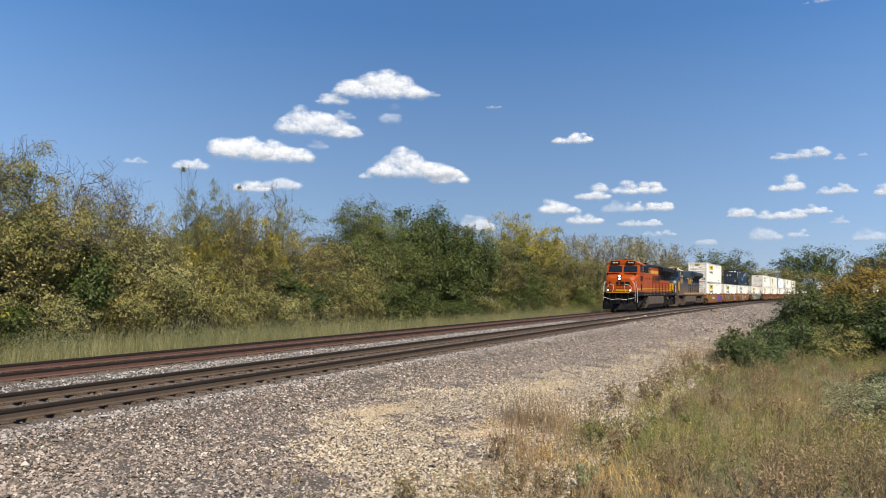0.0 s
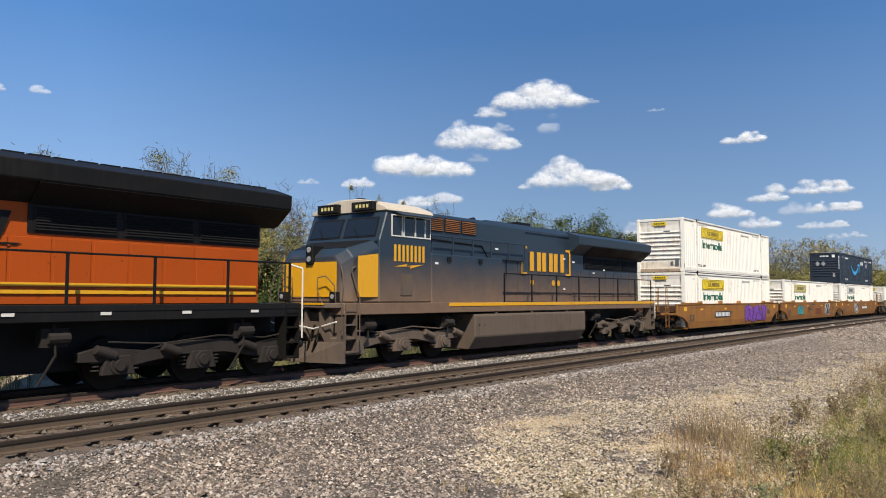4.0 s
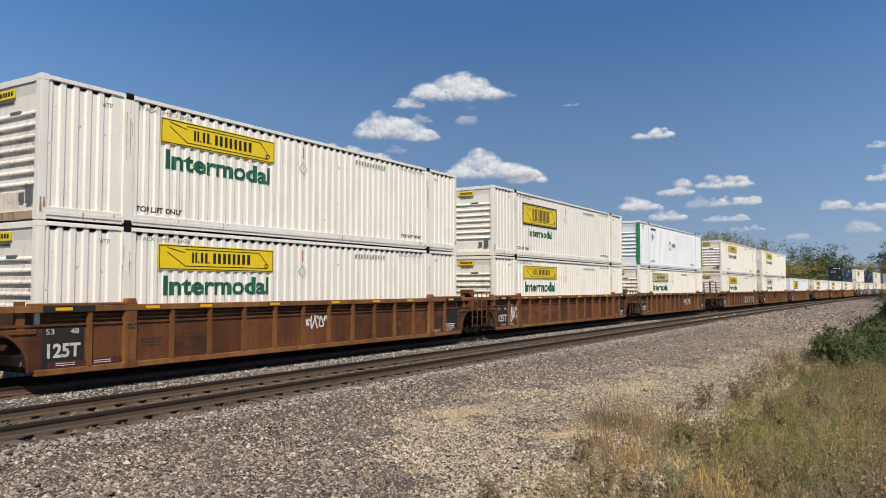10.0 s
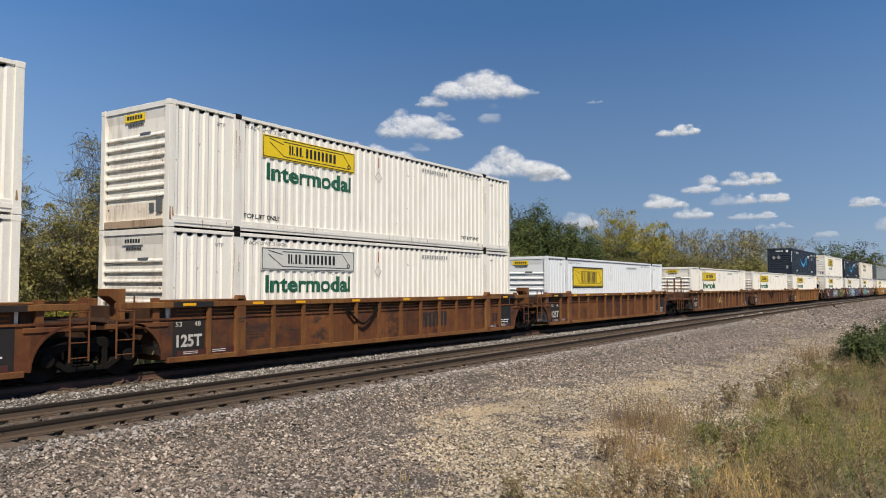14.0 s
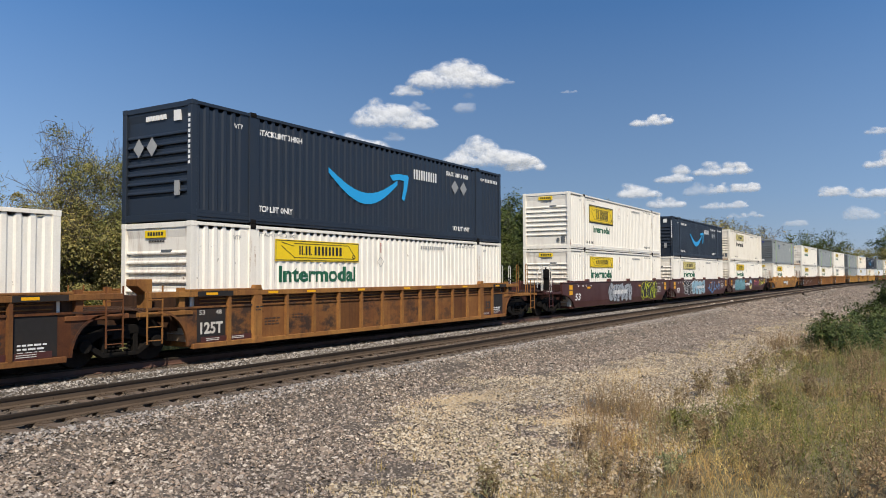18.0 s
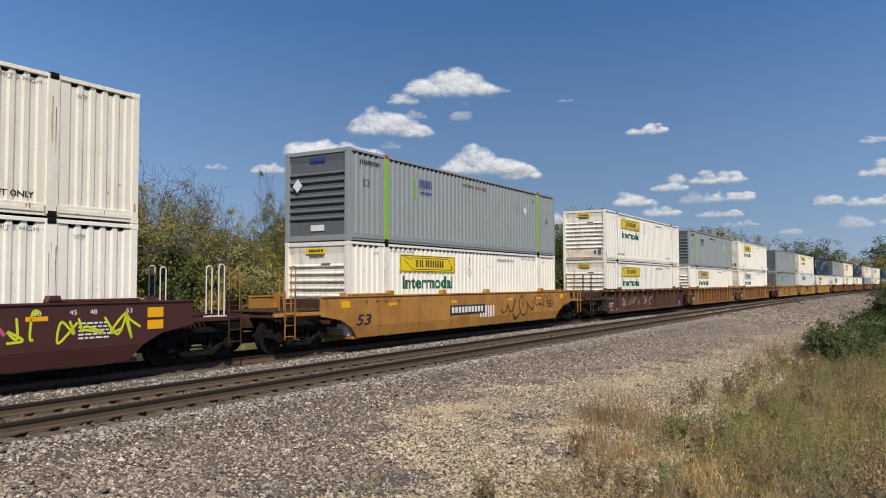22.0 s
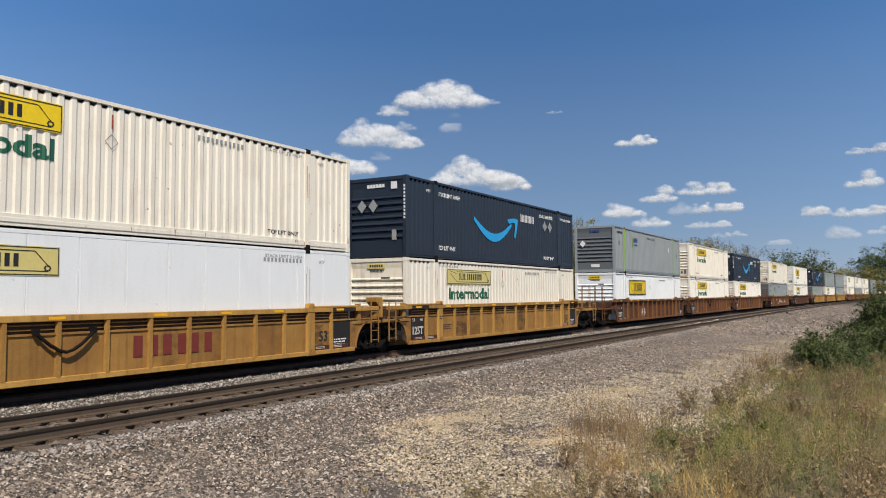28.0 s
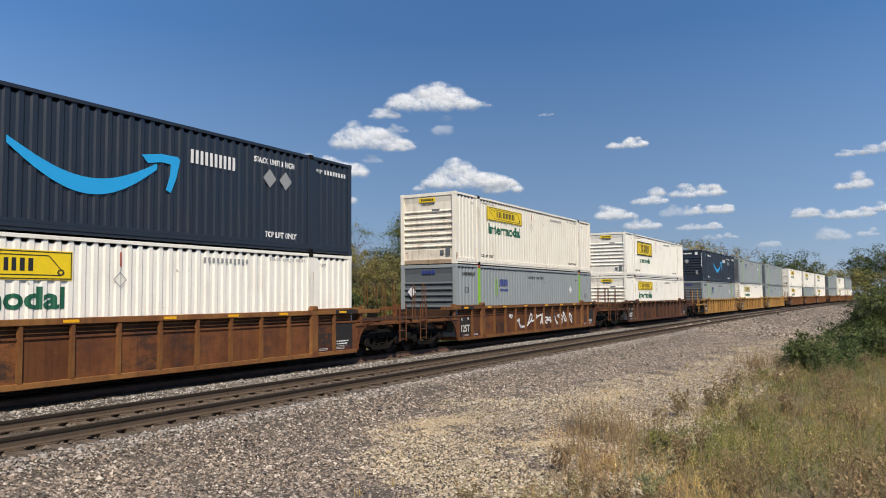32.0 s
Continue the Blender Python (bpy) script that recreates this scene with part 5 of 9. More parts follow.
def stroke_mesh(x0, x1, z0, z1, seed, count, w=0.05):
    """Loose looping spray lines."""
    r = random.Random(seed)
    g = Geo()
    for i in range(count):
        cx = x0 + (i + 0.5) * (x1 - x0) / count
        pts = [(cx + r.uniform(-0.5, 0.5) * (x1 - x0) / count * 1.3, z0 + r.random() * (z1 - z0)) for _ in range(5)]
        fine = []
        for k in range(17):
            u = k / 16 * 3.999
            j, f = int(u), u - int(u)
            p = [pts[max(0, min(4, j + q))] for q in (-1, 0, 1, 2)]
            fine.append(tuple(0.5 * (2 * p[1][c] + (p[2][c] - p[0][c]) * f + (2 * p[0][c] - 5 * p[1][c] + 4 * p[2][c] - p[3][c]) * f * f + (3 * p[1][c] - p[0][c] - 3 * p[2][c] + p[3][c]) * f ** 3) for c in (0, 1)))
        for a, b in zip(fine, fine[1:]):
            d = Vector((b[0] - a[0], b[1] - a[1]))
            if d.length > 1e-4:
                e = d.orthogonal().normalized() * w / 2
                g.slab([(a[0] - e.x, a[1] - e.y), (b[0] - e.x, b[1] - e.y), (b[0] + e.x, b[1] + e.y), (a[0] + e.x, a[1] + e.y)], 1, -0.001, 0.001)
    return g


def loop_mesh(x0, x1, z0, z1, seed, turns, w):
    """One long curling spray line: loops strung along the side."""
    r = random.Random(seed)
    g, n = Geo(), int(turns * 26)
    ph, pts = r.uniform(0, 6.28), []
    for k in range(n + 1):
        u = k / n
        a = 6.283 * turns * u + ph
        big = 0.62 + 0.38 * math.sin(u * 9.0 + ph)
        pts.append((x0 + (x1 - x0) * (0.06 + 0.88 * u) + big * 0.9 * (x1 - x0) / turns * 0.55 * math.cos(a), (z0 + z1) / 2 + big * (z1 - z0) / 2 * math.sin(a * (1 + 0.04 * math.sin(u * 5)))))
    for a, b in zip(pts, pts[1:]):
        d = Vector((b[0] - a[0], b[1] - a[1])).normalized()
        e, t = d.orthogonal() * w / 2, d * w * 0.18
        g.slab([(a[0] - e.x - t.x, a[1] - e.y - t.y), (b[0] - e.x + t.x, b[1] - e.y + t.y), (b[0] + e.x + t.x, b[1] + e.y + t.y), (a[0] + e.x - t.x, a[1] + e.y - t.y)], 1, -0.001, 0.001)
    return g


def loops(car, y, x0, x1, z0, z1, ink, seed, turns, w):
    part("loop_mark", loop_mesh(x0 - HALF, x1 - HALF, z0, z1, seed, turns, w), ink, car, "curling spray-paint line", at=(0, y - 0.005, 0))


def graffiti(car, y, x0, x1, z0, z1, fill, edge, seed, count, scribble=None):
    """A painted piece in layers, each 3 mm proud of the one below. x from the container's front end."""
    x0, x1 = x0 - HALF, x1 - HALF
    p = part("graffiti_outline_mark", blob_mesh(x0, x1, z0, z1, seed, 0.032, count), edge, car, "spray-painted lettering forms, illegible", at=(0, y - 0.004, 0))
    part("graffiti_fill", blob_mesh(x0, x1, z0, z1, seed, 0.0, count), fill, p, at=(0, -0.004, 0))
    if scribble:
        part("graffiti_line_mark", stroke_mesh(x0, x1, z0 + 0.05, z1 - 0.05, seed + 5, count + 2, 0.04), scribble, p, at=(0, -0.008, 0))


def scrawl(car, y, x0, x1, z0, z1, ink, seed, count, w=0.045):
    part("scrawl_mark", stroke_mesh(x0 - HALF, x1 - HALF, z0, z1, seed, count, w), ink, car, "thin spray-paint scrawl", at=(0, y - 0.005, 0))


def fine_print(lines, width, seed):
    r = random.Random(seed)
    g = Geo()
    for i in range(lines):
        x = 0.0
        while x < width * (0.75 + 0.25 * r.random()):
            w = r.uniform(0.06, 0.16)
            g.box(x, x + w, -0.001, 0.001, -i * 0.075, -i * 0.075 + 0.035)
            x += w + 0.03
    return g


CARLABEL = {
    "tan": "mustard-brown smooth-sided well car", "greytan": "grey-brown well car covered in graffiti", "maroon": "maroon smooth-sided well car with white stencils",
    "ochre": "yellow-ochre smooth-sided well car", "rust": "rusty brown ribbed well car", "rustochre": "rusty yellow-ochre ribbed well car", "dark": "dark brown ribbed well car", "brown": "brown-ochre ribbed well car",
}
COAT = {"tan": TAN, "greytan": GREYTAN, "maroon": MAROON, "ochre": OCHRE, "rust": RUST, "rustochre": RUSTOCHRE, "dark": DARKRUST, "brown": BROWNTRIM}
TRIM = {"brown": BROWNTRIM, "rust": RUSTTRIM, "rustochre": OCHRETRIM}
SHEET = {"brown": BROWNSHEET, "rust": RUSTSHEET, "rustochre": OCHRESHEET, "dark": DARKSHEET}
STRAPS = (-7.0, -6.05, -4.95, -3.85, -2.75, -1.65, -0.55, 0.55, 1.65, 2.75, 3.85, 4.95, 6.05, 7.0)


def well_car(tone, ribbed, front_coupled, rear_coupled):
    coat = COAT[tone]
    trim = TRIM.get(tone, coat)
    car = tagged(empty("well_car"), CARLABEL[tone] + " on the far track", "rail car", "well cars of the train")
    if ribbed:
        for s in (-1, 1):
            part("side_sheet", shape("ribbed_panel%d" % s, lambda: ribbed_panel(s), SHEET[tone]), SHEET[tone], car)
            part("slot_rod", shape("slot_rod%d" % s, lambda: slot_rods(s, 1.285), trim), trim, car)
            part("slot_rod", shape("slot_rod_high%d" % s, lambda: slot_rods(s, 1.375), trim), trim, car)
            # liner behind the slot, the shade there put into its dark colour
            part("inner_sheet", shape("liner%d" % s, lambda: liner_geo(s), DARKRUST), DARKRUST, car)
            part("side_chord", shape("ribbed_chord%d" % s, lambda: ribbed_chord(s), trim, 0.01), trim, car)
        for x in STRAPS:
            wide = abs(abs(x) - 6.05) < 0.1
            rib = wide_rib_geo if wide else rib_geo
            part("rib", shape("rib%d" % wide, rib, trim), trim, car, at=(x, 0, 0))
            part("rib", shape("rib_far%d" % wide, mirrored(rib), trim), trim, car, at=(x, 0, 0))
            if wide:
                part("jacking_pad", shape("jacking_pad", pad_geo, coat), coat, car, at=(x, 0, 0))
        y = -1.402
        # black data panels at both ends
        for x0, x1 in ((-HALF + 0.10, -HALF + 0.98), (HALF - 1.02, HALF - 0.12)):
            flat("stencil_panel", rect(x0, x1, 0.36, 1.165), SOOTPANEL, car, y - 0.001, "sooty black stencil panel")
            flat("chord_panel", rect(x0 - 0.05, x1 + 0.18, 1.445, 1.565), SOOTPANEL, car, -1.4905, "sooty black paint on the chord")
        for x0, x1 in ((-HALF + 0.22, -HALF + 1.92), (HALF - 1.92, HALF - 0.22)):
            strip = flat("foot_band", rect(x0, x1, 0.345, 0.475), MAROON, car, y - 0.005, "maroon band along the foot")
            part("print_mark", shape("strip_bars", lambda: strip_bars(2), FADEDINK), FADEDINK, strip, at=(x0, y - 0.013, 0.36))
        write("load_stencil", "125T", 0.27, FADEDINK, car, -HALF + 0.14, y - 0.007, 0.56, 0.76, 0.012)
        part("length_mark", shape("post_print", lambda: fine_print(2, 0.2, 3), PANELBLACK), PANELBLACK, car, at=(-6.14, -1.481, 1.12))
        part("data_mark", shape("sheet_print", lambda: fine_print(3, 0.55, 6), UMBERINK), UMBERINK, car, at=(-5.75, y - 0.004, 0.80))
        part("data_mark", shape("sheet_print2", lambda: fine_print(2, 0.6, 7), UMBERINK), UMBERINK, car, at=(-4.70, y - 0.004, 0.86))
        for x, t in ((-HALF + 0.16, "53"), (-HALF + 0.68, "48")):
            write("length_stencil", t, 0.11, FADEDINK, car, x, y - 0.007, 1.01, 0.18)
        part("data_mark", shape("data_mark", lambda: fine_print(3, 0.6, 4), WHITEINK), WHITEINK, car, at=(HALF - 0.92, y - 0.007, 0.60))
        write("size_stencil", "53", 0.30, PANELBLACK, car, HALF - 1.62, y - 0.003, 0.60, 0.40, 0.012)
        for x in (-HALF + 0.3, -5.7, -4.2, -1.9, 0.6, 2.6, 4.5, HALF - 0.9):
            flat("reflector", rect(x, x + 0.36, 1.475, 1.535), REFLECTOR, car, -1.491)
    else:
        for s in (-1, 1):
            part("side_sill", shape("smooth_side%d" % s, lambda: smooth_side(s), coat, 0.012), coat, car)
        part("top_flange", shape("smooth_trim", smooth_trim, coat, 0.01), coat, car)
        y = -1.471
        ink = WHITEINK if tone == "maroon" else PANELBLACK
        write("size_stencil", "53", 0.34, ink, car, -HALF + 0.15, y - 0.003, 0.66, 0.80, 0.010, 0.2)
        for x in (-HALF - 0.55, HALF + 0.15):
            flat("reflector_panel", rect(x, x + 0.42, 1.20, 1.42), REFLECTOR, car, y - 0.002)
        if tone == "maroon":
            for x in (-HALF - 0.55, HALF + 0.15):
                flat("reflector_panel", rect(x, x + 0.42, 0.94, 1.14), REFLECTOR, car, y - 0.002)
        for x in (-HALF + 1.9, -2.2, 2.5, HALF - 2.6):
            flat("reflector", rect(x, x + 0.45, 1.22, 1.31), REFLECTOR, car, y - 0.002)
        for x, t in ((-HALF + 0.6, "53"), (-HALF + 1.2, "48"), (-HALF + 1.65, "45"), (-HALF + 2.4, "40"), (HALF - 2.45, "40"), (HALF - 1.7, "45"), (HALF - 1.25, "48"), (HALF - 0.4, "53")):
            write("length_stencil", t, 0.10, ink, car, x, y - 0.003, 1.32, 0.16)
        part("fine_stencil_mark", shape("fine_print6", lambda: fine_print(5, 0.8, 8), ink), ink, car, at=(HALF - 1.5, y - 0.003, 1.12))
        part("fine_stencil_mark", shape("fine_print2", lambda: fine_print(2, 1.4, 9), ink), ink, car, at=(-1.9, y - 0.003, 1.05))
    part("well_floor", shape("well_floor", floor_geo, coat), coat, car)
    for side, coupled in ((-1, front_coupled), (1, rear_coupled)):
        reach = END_OUT - 0.35 if coupled else END_IN
        # dark coat paints in the shade below the container's end, with grime
        shade_grime = MAROONSHADEGRIME if tone == "maroon" else ENDSHADEGRIME
        part("centre_sill", shape("centre_sill%d%s" % (side, coupled), lambda: sill_geo(reach, side), shade_grime, 0.01), shade_grime, car, "centre sill, coloured dark for shade and grime")
        part("bolster", shape("bolster%d" % side, lambda: bolster_geo(side), shade_grime, 0.01), shade_grime, car, "cross bolster, coloured dark for shade and grime")
        part("cross_beam", shape("cross_beam%d%s" % (side, coupled), lambda: cross_beam_geo(reach, side), shade_grime, 0.01), shade_grime, car)
        for s in (-1, 1):
            part("platform_beam", shape("platform_beam%d%s%d" % (side, coupled, s), lambda: platform_beam(reach, side, s), coat, 0.01), coat, car)
        tagged(part("deck_grating", shape("grating%d%s" % (side, coupled), lambda: grating_geo(reach, side), shade_grime), shade_grime, car), kind="stuff")
        if coupled:
            part("coupler", shape("coupler%d" % side, lambda: coupler_geo(side), IRON), IRON, car)
            truck(car, side * (HALF + 1.95))
            for s in (-1, 1):
                part("ladder", shape("ladder%d%d" % (side, s), lambda: ladder_geo(side * (HALF + 2.75), s, 1.72), coat), coat, car)
                part("grab_post", shape("grab%d%d" % (side, s), lambda: post_rail_geo(side * (HALF + 2.45), s, 2.42), RAILWHITE if tone == "maroon" else coat), coat, car)
                part("bulkhead_stake", shape("stake%d%d" % (side, s), lambda: stake_geo(side * (HALF + 0.34), s, 1.66, 0.16), coat), coat, car)
            part("brake_wheel", shape("brake_wheel%d" % side, lambda: brake_wheel(side * (HALF + 2.6)), IRON), IRON, car)
        else:
            if side < 0 and ribbed:
                part("hinge_bracket", shape("hinge_bracket", lambda: hinge_bracket_geo(-1), trim, 0.01), trim, car, "folded bracket on the deck")
            for s in (-1, 1):
                part("ladder", shape("ladder_in%d%d" % (side, s), lambda: ladder_geo(side * (HALF + 1.12), s, 1.72), coat), coat, car)
                part("bulkhead_stake", shape("stake%d%d" % (side, s), lambda: stake_geo(side * (HALF + 0.34), s, 1.66, 0.16), coat), coat, car)
    if tone == "maroon" and front_coupled:
        x = -HALF - 0.72
        part("brake_stand", Geo().box(x - 0.11, x + 0.11, -0.44, -0.20, 1.20, 2.22).box(x - 0.17, x + 0.15, -0.50, -0.14, 1.78, 2.12).rod((x - 0.06, -0.32, 2.2), (x - 0.06, -0.32, 2.34), 0.04, 8), IRON, car, "dark iron brake stand", 0.012)
        part("bent_handrail", Geo().pipe([(x, -0.32, 2.33), (x - 0.42, -0.32, 2.33), (x - 0.72, -0.32, 2.26), (x - 0.98, -0.32, 2.10), (x - 1.08, -0.32, 1.92), (x - 1.08, -0.32, 1.30)], 0.024, 8), RAILWHITE, car, "bent white handrail pipe")
    if not rear_coupled:
        truck(car, HALF + 1.56)
    return car


def brake_wheel(x):
    g = Geo()
    for k in range(16):
        a, b = k * math.pi / 8, (k + 1) * math.pi / 8
        g.rod((x, 0.9 + 0.24 * math.cos(a), 1.55 + 0.24 * math.sin(a)), (x, 0.9 + 0.24 * math.cos(b), 1.55 + 0.24 * math.sin(b)), 0.018, 5)
    for k in range(4):
        a = k * math.pi / 4
        g.rod((x, 0.9 - 0.24 * math.cos(a), 1.55 - 0.24 * math.sin(a)), (x, 0.9 + 0.24 * math.cos(a), 1.55 + 0.24 * math.sin(a)), 0.012, 5)
    g.box(x - 0.08, x + 0.08, 0.72, 1.08, 1.1, 1.45)
    return g


# where each unit's container front stands at the start, then: paint, ribbed, coupled in front, coupled behind, lower box, upper box
UNITS = (
    (121.03, "tan", 0, 1, 0, "yellow", "yellow"), (140.99, "tan", 0, 0, 0, "pale", ""), (160.40, "tan", 0, 0, 1, "ghost", "navy"),
    (183.77, "greytan", 0, 1, 1, "yellow", ""),
    (207.63, "rust", 1, 1, 0, "yellow", "yellow"), (226.79, "rust", 1, 0, 0, "yellow", "boxed"), (246.21, "rust", 1, 0, 1, "pale", "green"),
    (269.57, "rust", 1, 1, 0, "yellow", "yellow"), (288.98, "rust", 1, 0, 0, "ghost", "yellow"), (308.60, "rust", 1, 0, 1, "bare", ""),
    (331.16, "rust", 1, 1, 0, "yellow", ""), (350.42, "rust", 1, 0, 0, "yellow", ""), (369.83, "brown", 1, 0, 1, "yellow", "navy"),
    (393.55, "maroon", 0, 1, 0, "yellow", "boxed"), (412.81, "maroon", 0, 0, 0, "pale", "navy"), (432.17, "maroon", 0, 0, 1, "yellow", "pale"),
    (455.84, "ochre", 0, 1, 1, "yellow", "grey"),
    (479.35, "dark", 1, 1, 0, "yellow", "yellow"), (498.71, "brown", 1, 0, 0, "pale", "grey"), (518.22, "brown", 1, 0, 1, "ghost", "yellow"),
    (541.34, "rustochre", 1, 1, 0, "grey", "grey"), (560.85, "rustochre", 1, 0, 0, "plate", "yellow"), (580.26, "rustochre", 1, 0, 1, "pale", "navy"),
    (603.48, "rust", 1, 1, 0, "bare", "grey"), (622.84, "rust", 1, 0, 0, "yellow", "yellow"), (642.30, "rust", 1, 0, 1, "yellow", "navy"),
    (665.32, "rust", 1, 1, 1, "grey", "yellow"), (688.38, "dark", 1, 1, 1, "yellow", "boxed"),
    (712.24, "rustochre", 1, 1, 0, "grey", "navy"), (731.70, "rustochre", 1, 0, 0, "pale", "grey"), (751.10, "rustochre", 1, 0, 1, "grey", "grey"),
    (774.60, "rust", 1, 1, 0, "yellow", "yellow"), (793.90, "rust", 1, 0, 0, "grey", "yellow"), (813.20, "rust", 1, 0, 1, "yellow", "yellow"),
    (836.80, "rust", 1, 1, 0, "grey", "grey"), (856.10, "rust", 1, 0, 0, "yellow", "yellow"), (875.40, "rust", 1, 0, 1, "yellow", "grey"),
)
MOVING = []  # (thing, station of its middle at the start, height)
CARS = []
CREAMY = {12, 15, 20, 21, 22, 24, 25, 26}
for i, (s0, tone, ribbed, fc, rc, low, top) in enumerate(UNITS):
    car = well_car(tone, ribbed, fc, rc)
    CARS.append(car)
    MOVING.append((car, s0 + HALF, 0.0))
    shade_of = "cream" if i in CREAMY else ""
    if low:
        MOVING.append((container(low, True, shade_of if low in ("yellow", "pale") and i == 22 else ""), s0 + HALF, 0.355))
    if top:
        MOVING.append((container(top, False, shade_of), s0 + HALF, 0.355 + TALL + 0.012))

PURPLE = plain("purple_spray_paint", (0.19, 0.05, 0.36), 0.5, 0, 0.3, 4.0)
TEAL = plain("teal_spray_paint", (0.02, 0.32, 0.33), 0.5)
SLATE = plain("slate_grey_spray_paint", (0.040, 0.045, 0.055), 0.5, 0, 0.4, 3.0)
SKYBLUE = plain("pale_blue_spray_paint", (0.30, 0.50, 0.60), 0.5, 0, 0.3, 3.0)
NEON = plain("neon_yellow_spray_paint", (0.62, 0.68, 0.02), 0.5)
UMBER = plain("dark_umber_spray_paint", (0.050, 0.026, 0.014), 0.6)
FADEDTEAL = plain("faded_teal_spray_paint", (0.11, 0.27, 0.30), 0.5, 0, 0.6, 4.0)
SPRAYTAN = plain("tan_spray_paint", (0.50, 0.33, 0.17), 0.5)
SPRAYPINK = plain("pink_spray_paint", (0.50, 0.10, 0.20), 0.5)
BRICKRED = plain("faded_red_stencil", (0.17, 0.026, 0.018), 0.7, 0, 0.3, 5.0)
OLIVE = plain("drab_olive_spray_paint", (0.080, 0.075, 0.045), 0.5, 0, 0.4, 4.0)
YS, YR = -1.471, -1.403
graffiti(CARS[0], YS, 9.8, 14.5, 0.42, 1.48, PURPLE, PANELBLACK, 11, 8, PANELBLACK)
graffiti(CARS[1], YS, 3.0, 4.6, 0.62, 1.35, TEAL, PANELBLACK, 12, 2, PANELBLACK)
scrawl(CARS[1], YS, 6.0, 7.8, 0.7, 1.35, PANELBLACK, 13, 4)
graffiti(CARS[1], YS, 12.0, 13.7, 0.50, 1.48, PANELBLACK, WHITEINK, 14, 2, WHITEINK)
graffiti(CARS[2], YS, 5.1, 6.9, 0.42, 1.48, PANELBLACK, WHITEINK, 15, 2, WHITEINK)
graffiti(CARS[3], YS, 0.5, 5.4, 0.30, 1.46, SLATE, PALEWHITE, 16, 8, PALEYELLOW)
graffiti(CARS[3], YS, 10.0, 15.9, 0.34, 1.46, SLATE, PALEWHITE, 17, 9, SKYBLUE)
graffiti(CARS[3], YS, 5.3, 7.9, 0.32, 1.30, OLIVE, SLATE, 18, 4, PALEWHITE)
graffiti(CARS[3], YS, 7.7, 10.2, 0.32, 1.10, OLIVE, SLATE, 40, 4, PALEYELLOW)
scrawl(CARS[3], YS - 0.012, 0.6, 15.8, 0.34, 1.42, PANELBLACK, 42, 18, 0.05)
scrawl(CARS[3], YS - 0.014, 0.6, 15.8, 0.36, 1.42, PALEYELLOW, 43, 10, 0.03)
scrawl(CARS[3], YS, 7.6, 10.0, 1.05, 1.45, SPRAYTAN, 19, 7)
graffiti(CARS[13], YS, 5.2, 9.2, 0.40, 1.46, SILVER, PANELBLACK, 20, 6, SLATE)
graffiti(CARS[13], YS, 11.2, 14.4, 0.42, 1.48, PANELBLACK, NEON, 21, 5, NEON)
graffiti(CARS[14], YS, 2.2, 4.4, 0.45, 1.48, PANELBLACK, WHITEINK, 22, 2, WHITEINK)
graffiti(CARS[14], YS, 4.6, 8.6, 0.42, 1.50, SKYBLUE, WHITEINK, 23, 4, PANELBLACK)
SPRAYBLUE = plain("bright_blue_spray_paint", (0.05, 0.20, 0.50), 0.5, 0, 0.3, 5.0)
loops(CARS[14], YS, 9.4, 14.4, 0.42, 1.42, SPRAYBLUE, 24, 5, 0.12)
loops(CARS[14], YS - 0.003, 9.5, 14.2, 0.48, 1.36, SKYBLUE, 24, 5, 0.03)
graffiti(CARS[15], YS, 1.2, 5.8, 0.42, 1.48, FADEDTEAL, FADEDTEAL, 25, 7, SKYBLUE)
def disc(cx, cz, rx, rz, y0, y1, a0=0.0, a1=360.0):
    return Geo().slab([(cx - HALF + rx * math.cos(radians(a0 + (a1 - a0) * k / 28)), cz + rz * math.sin(radians(a0 + (a1 - a0) * k / 28))) for k in range(28)], 1, y0, y1)


emblem = part("painted_disc_mark", disc(8.65, 0.94, 0.62, 0.50, -0.002, 0.002), PALEYELLOW, CARS[15], "round cream painted disc with a dark middle", at=(0, YS - 0.004, 0))
part("disc_sky_mark", disc(8.65, 0.94, 0.60, 0.48, -0.002, 0.002, 5, 175), SKYBLUE, emblem, at=(0, -0.004, 0))
part("disc_middle_mark", disc(8.65, 0.94, 0.42, 0.17, -0.002, 0.002), DARKRUST, emblem, at=(0, -0.008, 0))
scrawl(CARS[15], YS, 10.6, 13.2, 0.75, 1.40, SPRAYPINK, 27, 6, 0.07)
scrawl(CARS[15], YS, 13.2, 16.2, 0.75, 1.40, NEON, 28, 6, 0.05)
loops(CARS[16], YS, 9.9, 13.6, 0.42, 1.40, UMBER, 29, 5, 0.06)
scrawl(CARS[16], YS, 13.2, 15.4, 0.75, 1.40, UMBER, 29, 5, 0.04)
scrawl(CARS[4], YR, 7.7, 8.6, 0.75, 1.20, WHITEINK, 30, 5)
scrawl(CARS[5], YR, 1.1, 2.2, 0.5, 1.25, WHITEINK, 31, 5, 0.06)
scrawl(CARS[6], YR, 10.2, 12.2, 0.7, 1.15, WHITEINK, 32, 6, 0.05)
scrawl(CARS[10], YR, 6.2, 7.6, 0.6, 1.2, PALEYELLOW, 33, 6)
scrawl(CARS[17], YR, 2.0, 8.5, 0.5, 1.15, GREYINK, 34, 9, 0.07)
scrawl(CARS[23], YR, 4.97, 5.92, 0.48, 1.00, WHITEINK, 37, 7, 0.03)
scrawl(CARS[26], YR, 4.5, 12.5, 0.5, 1.15, WHITEINK, 35, 12, 0.08)
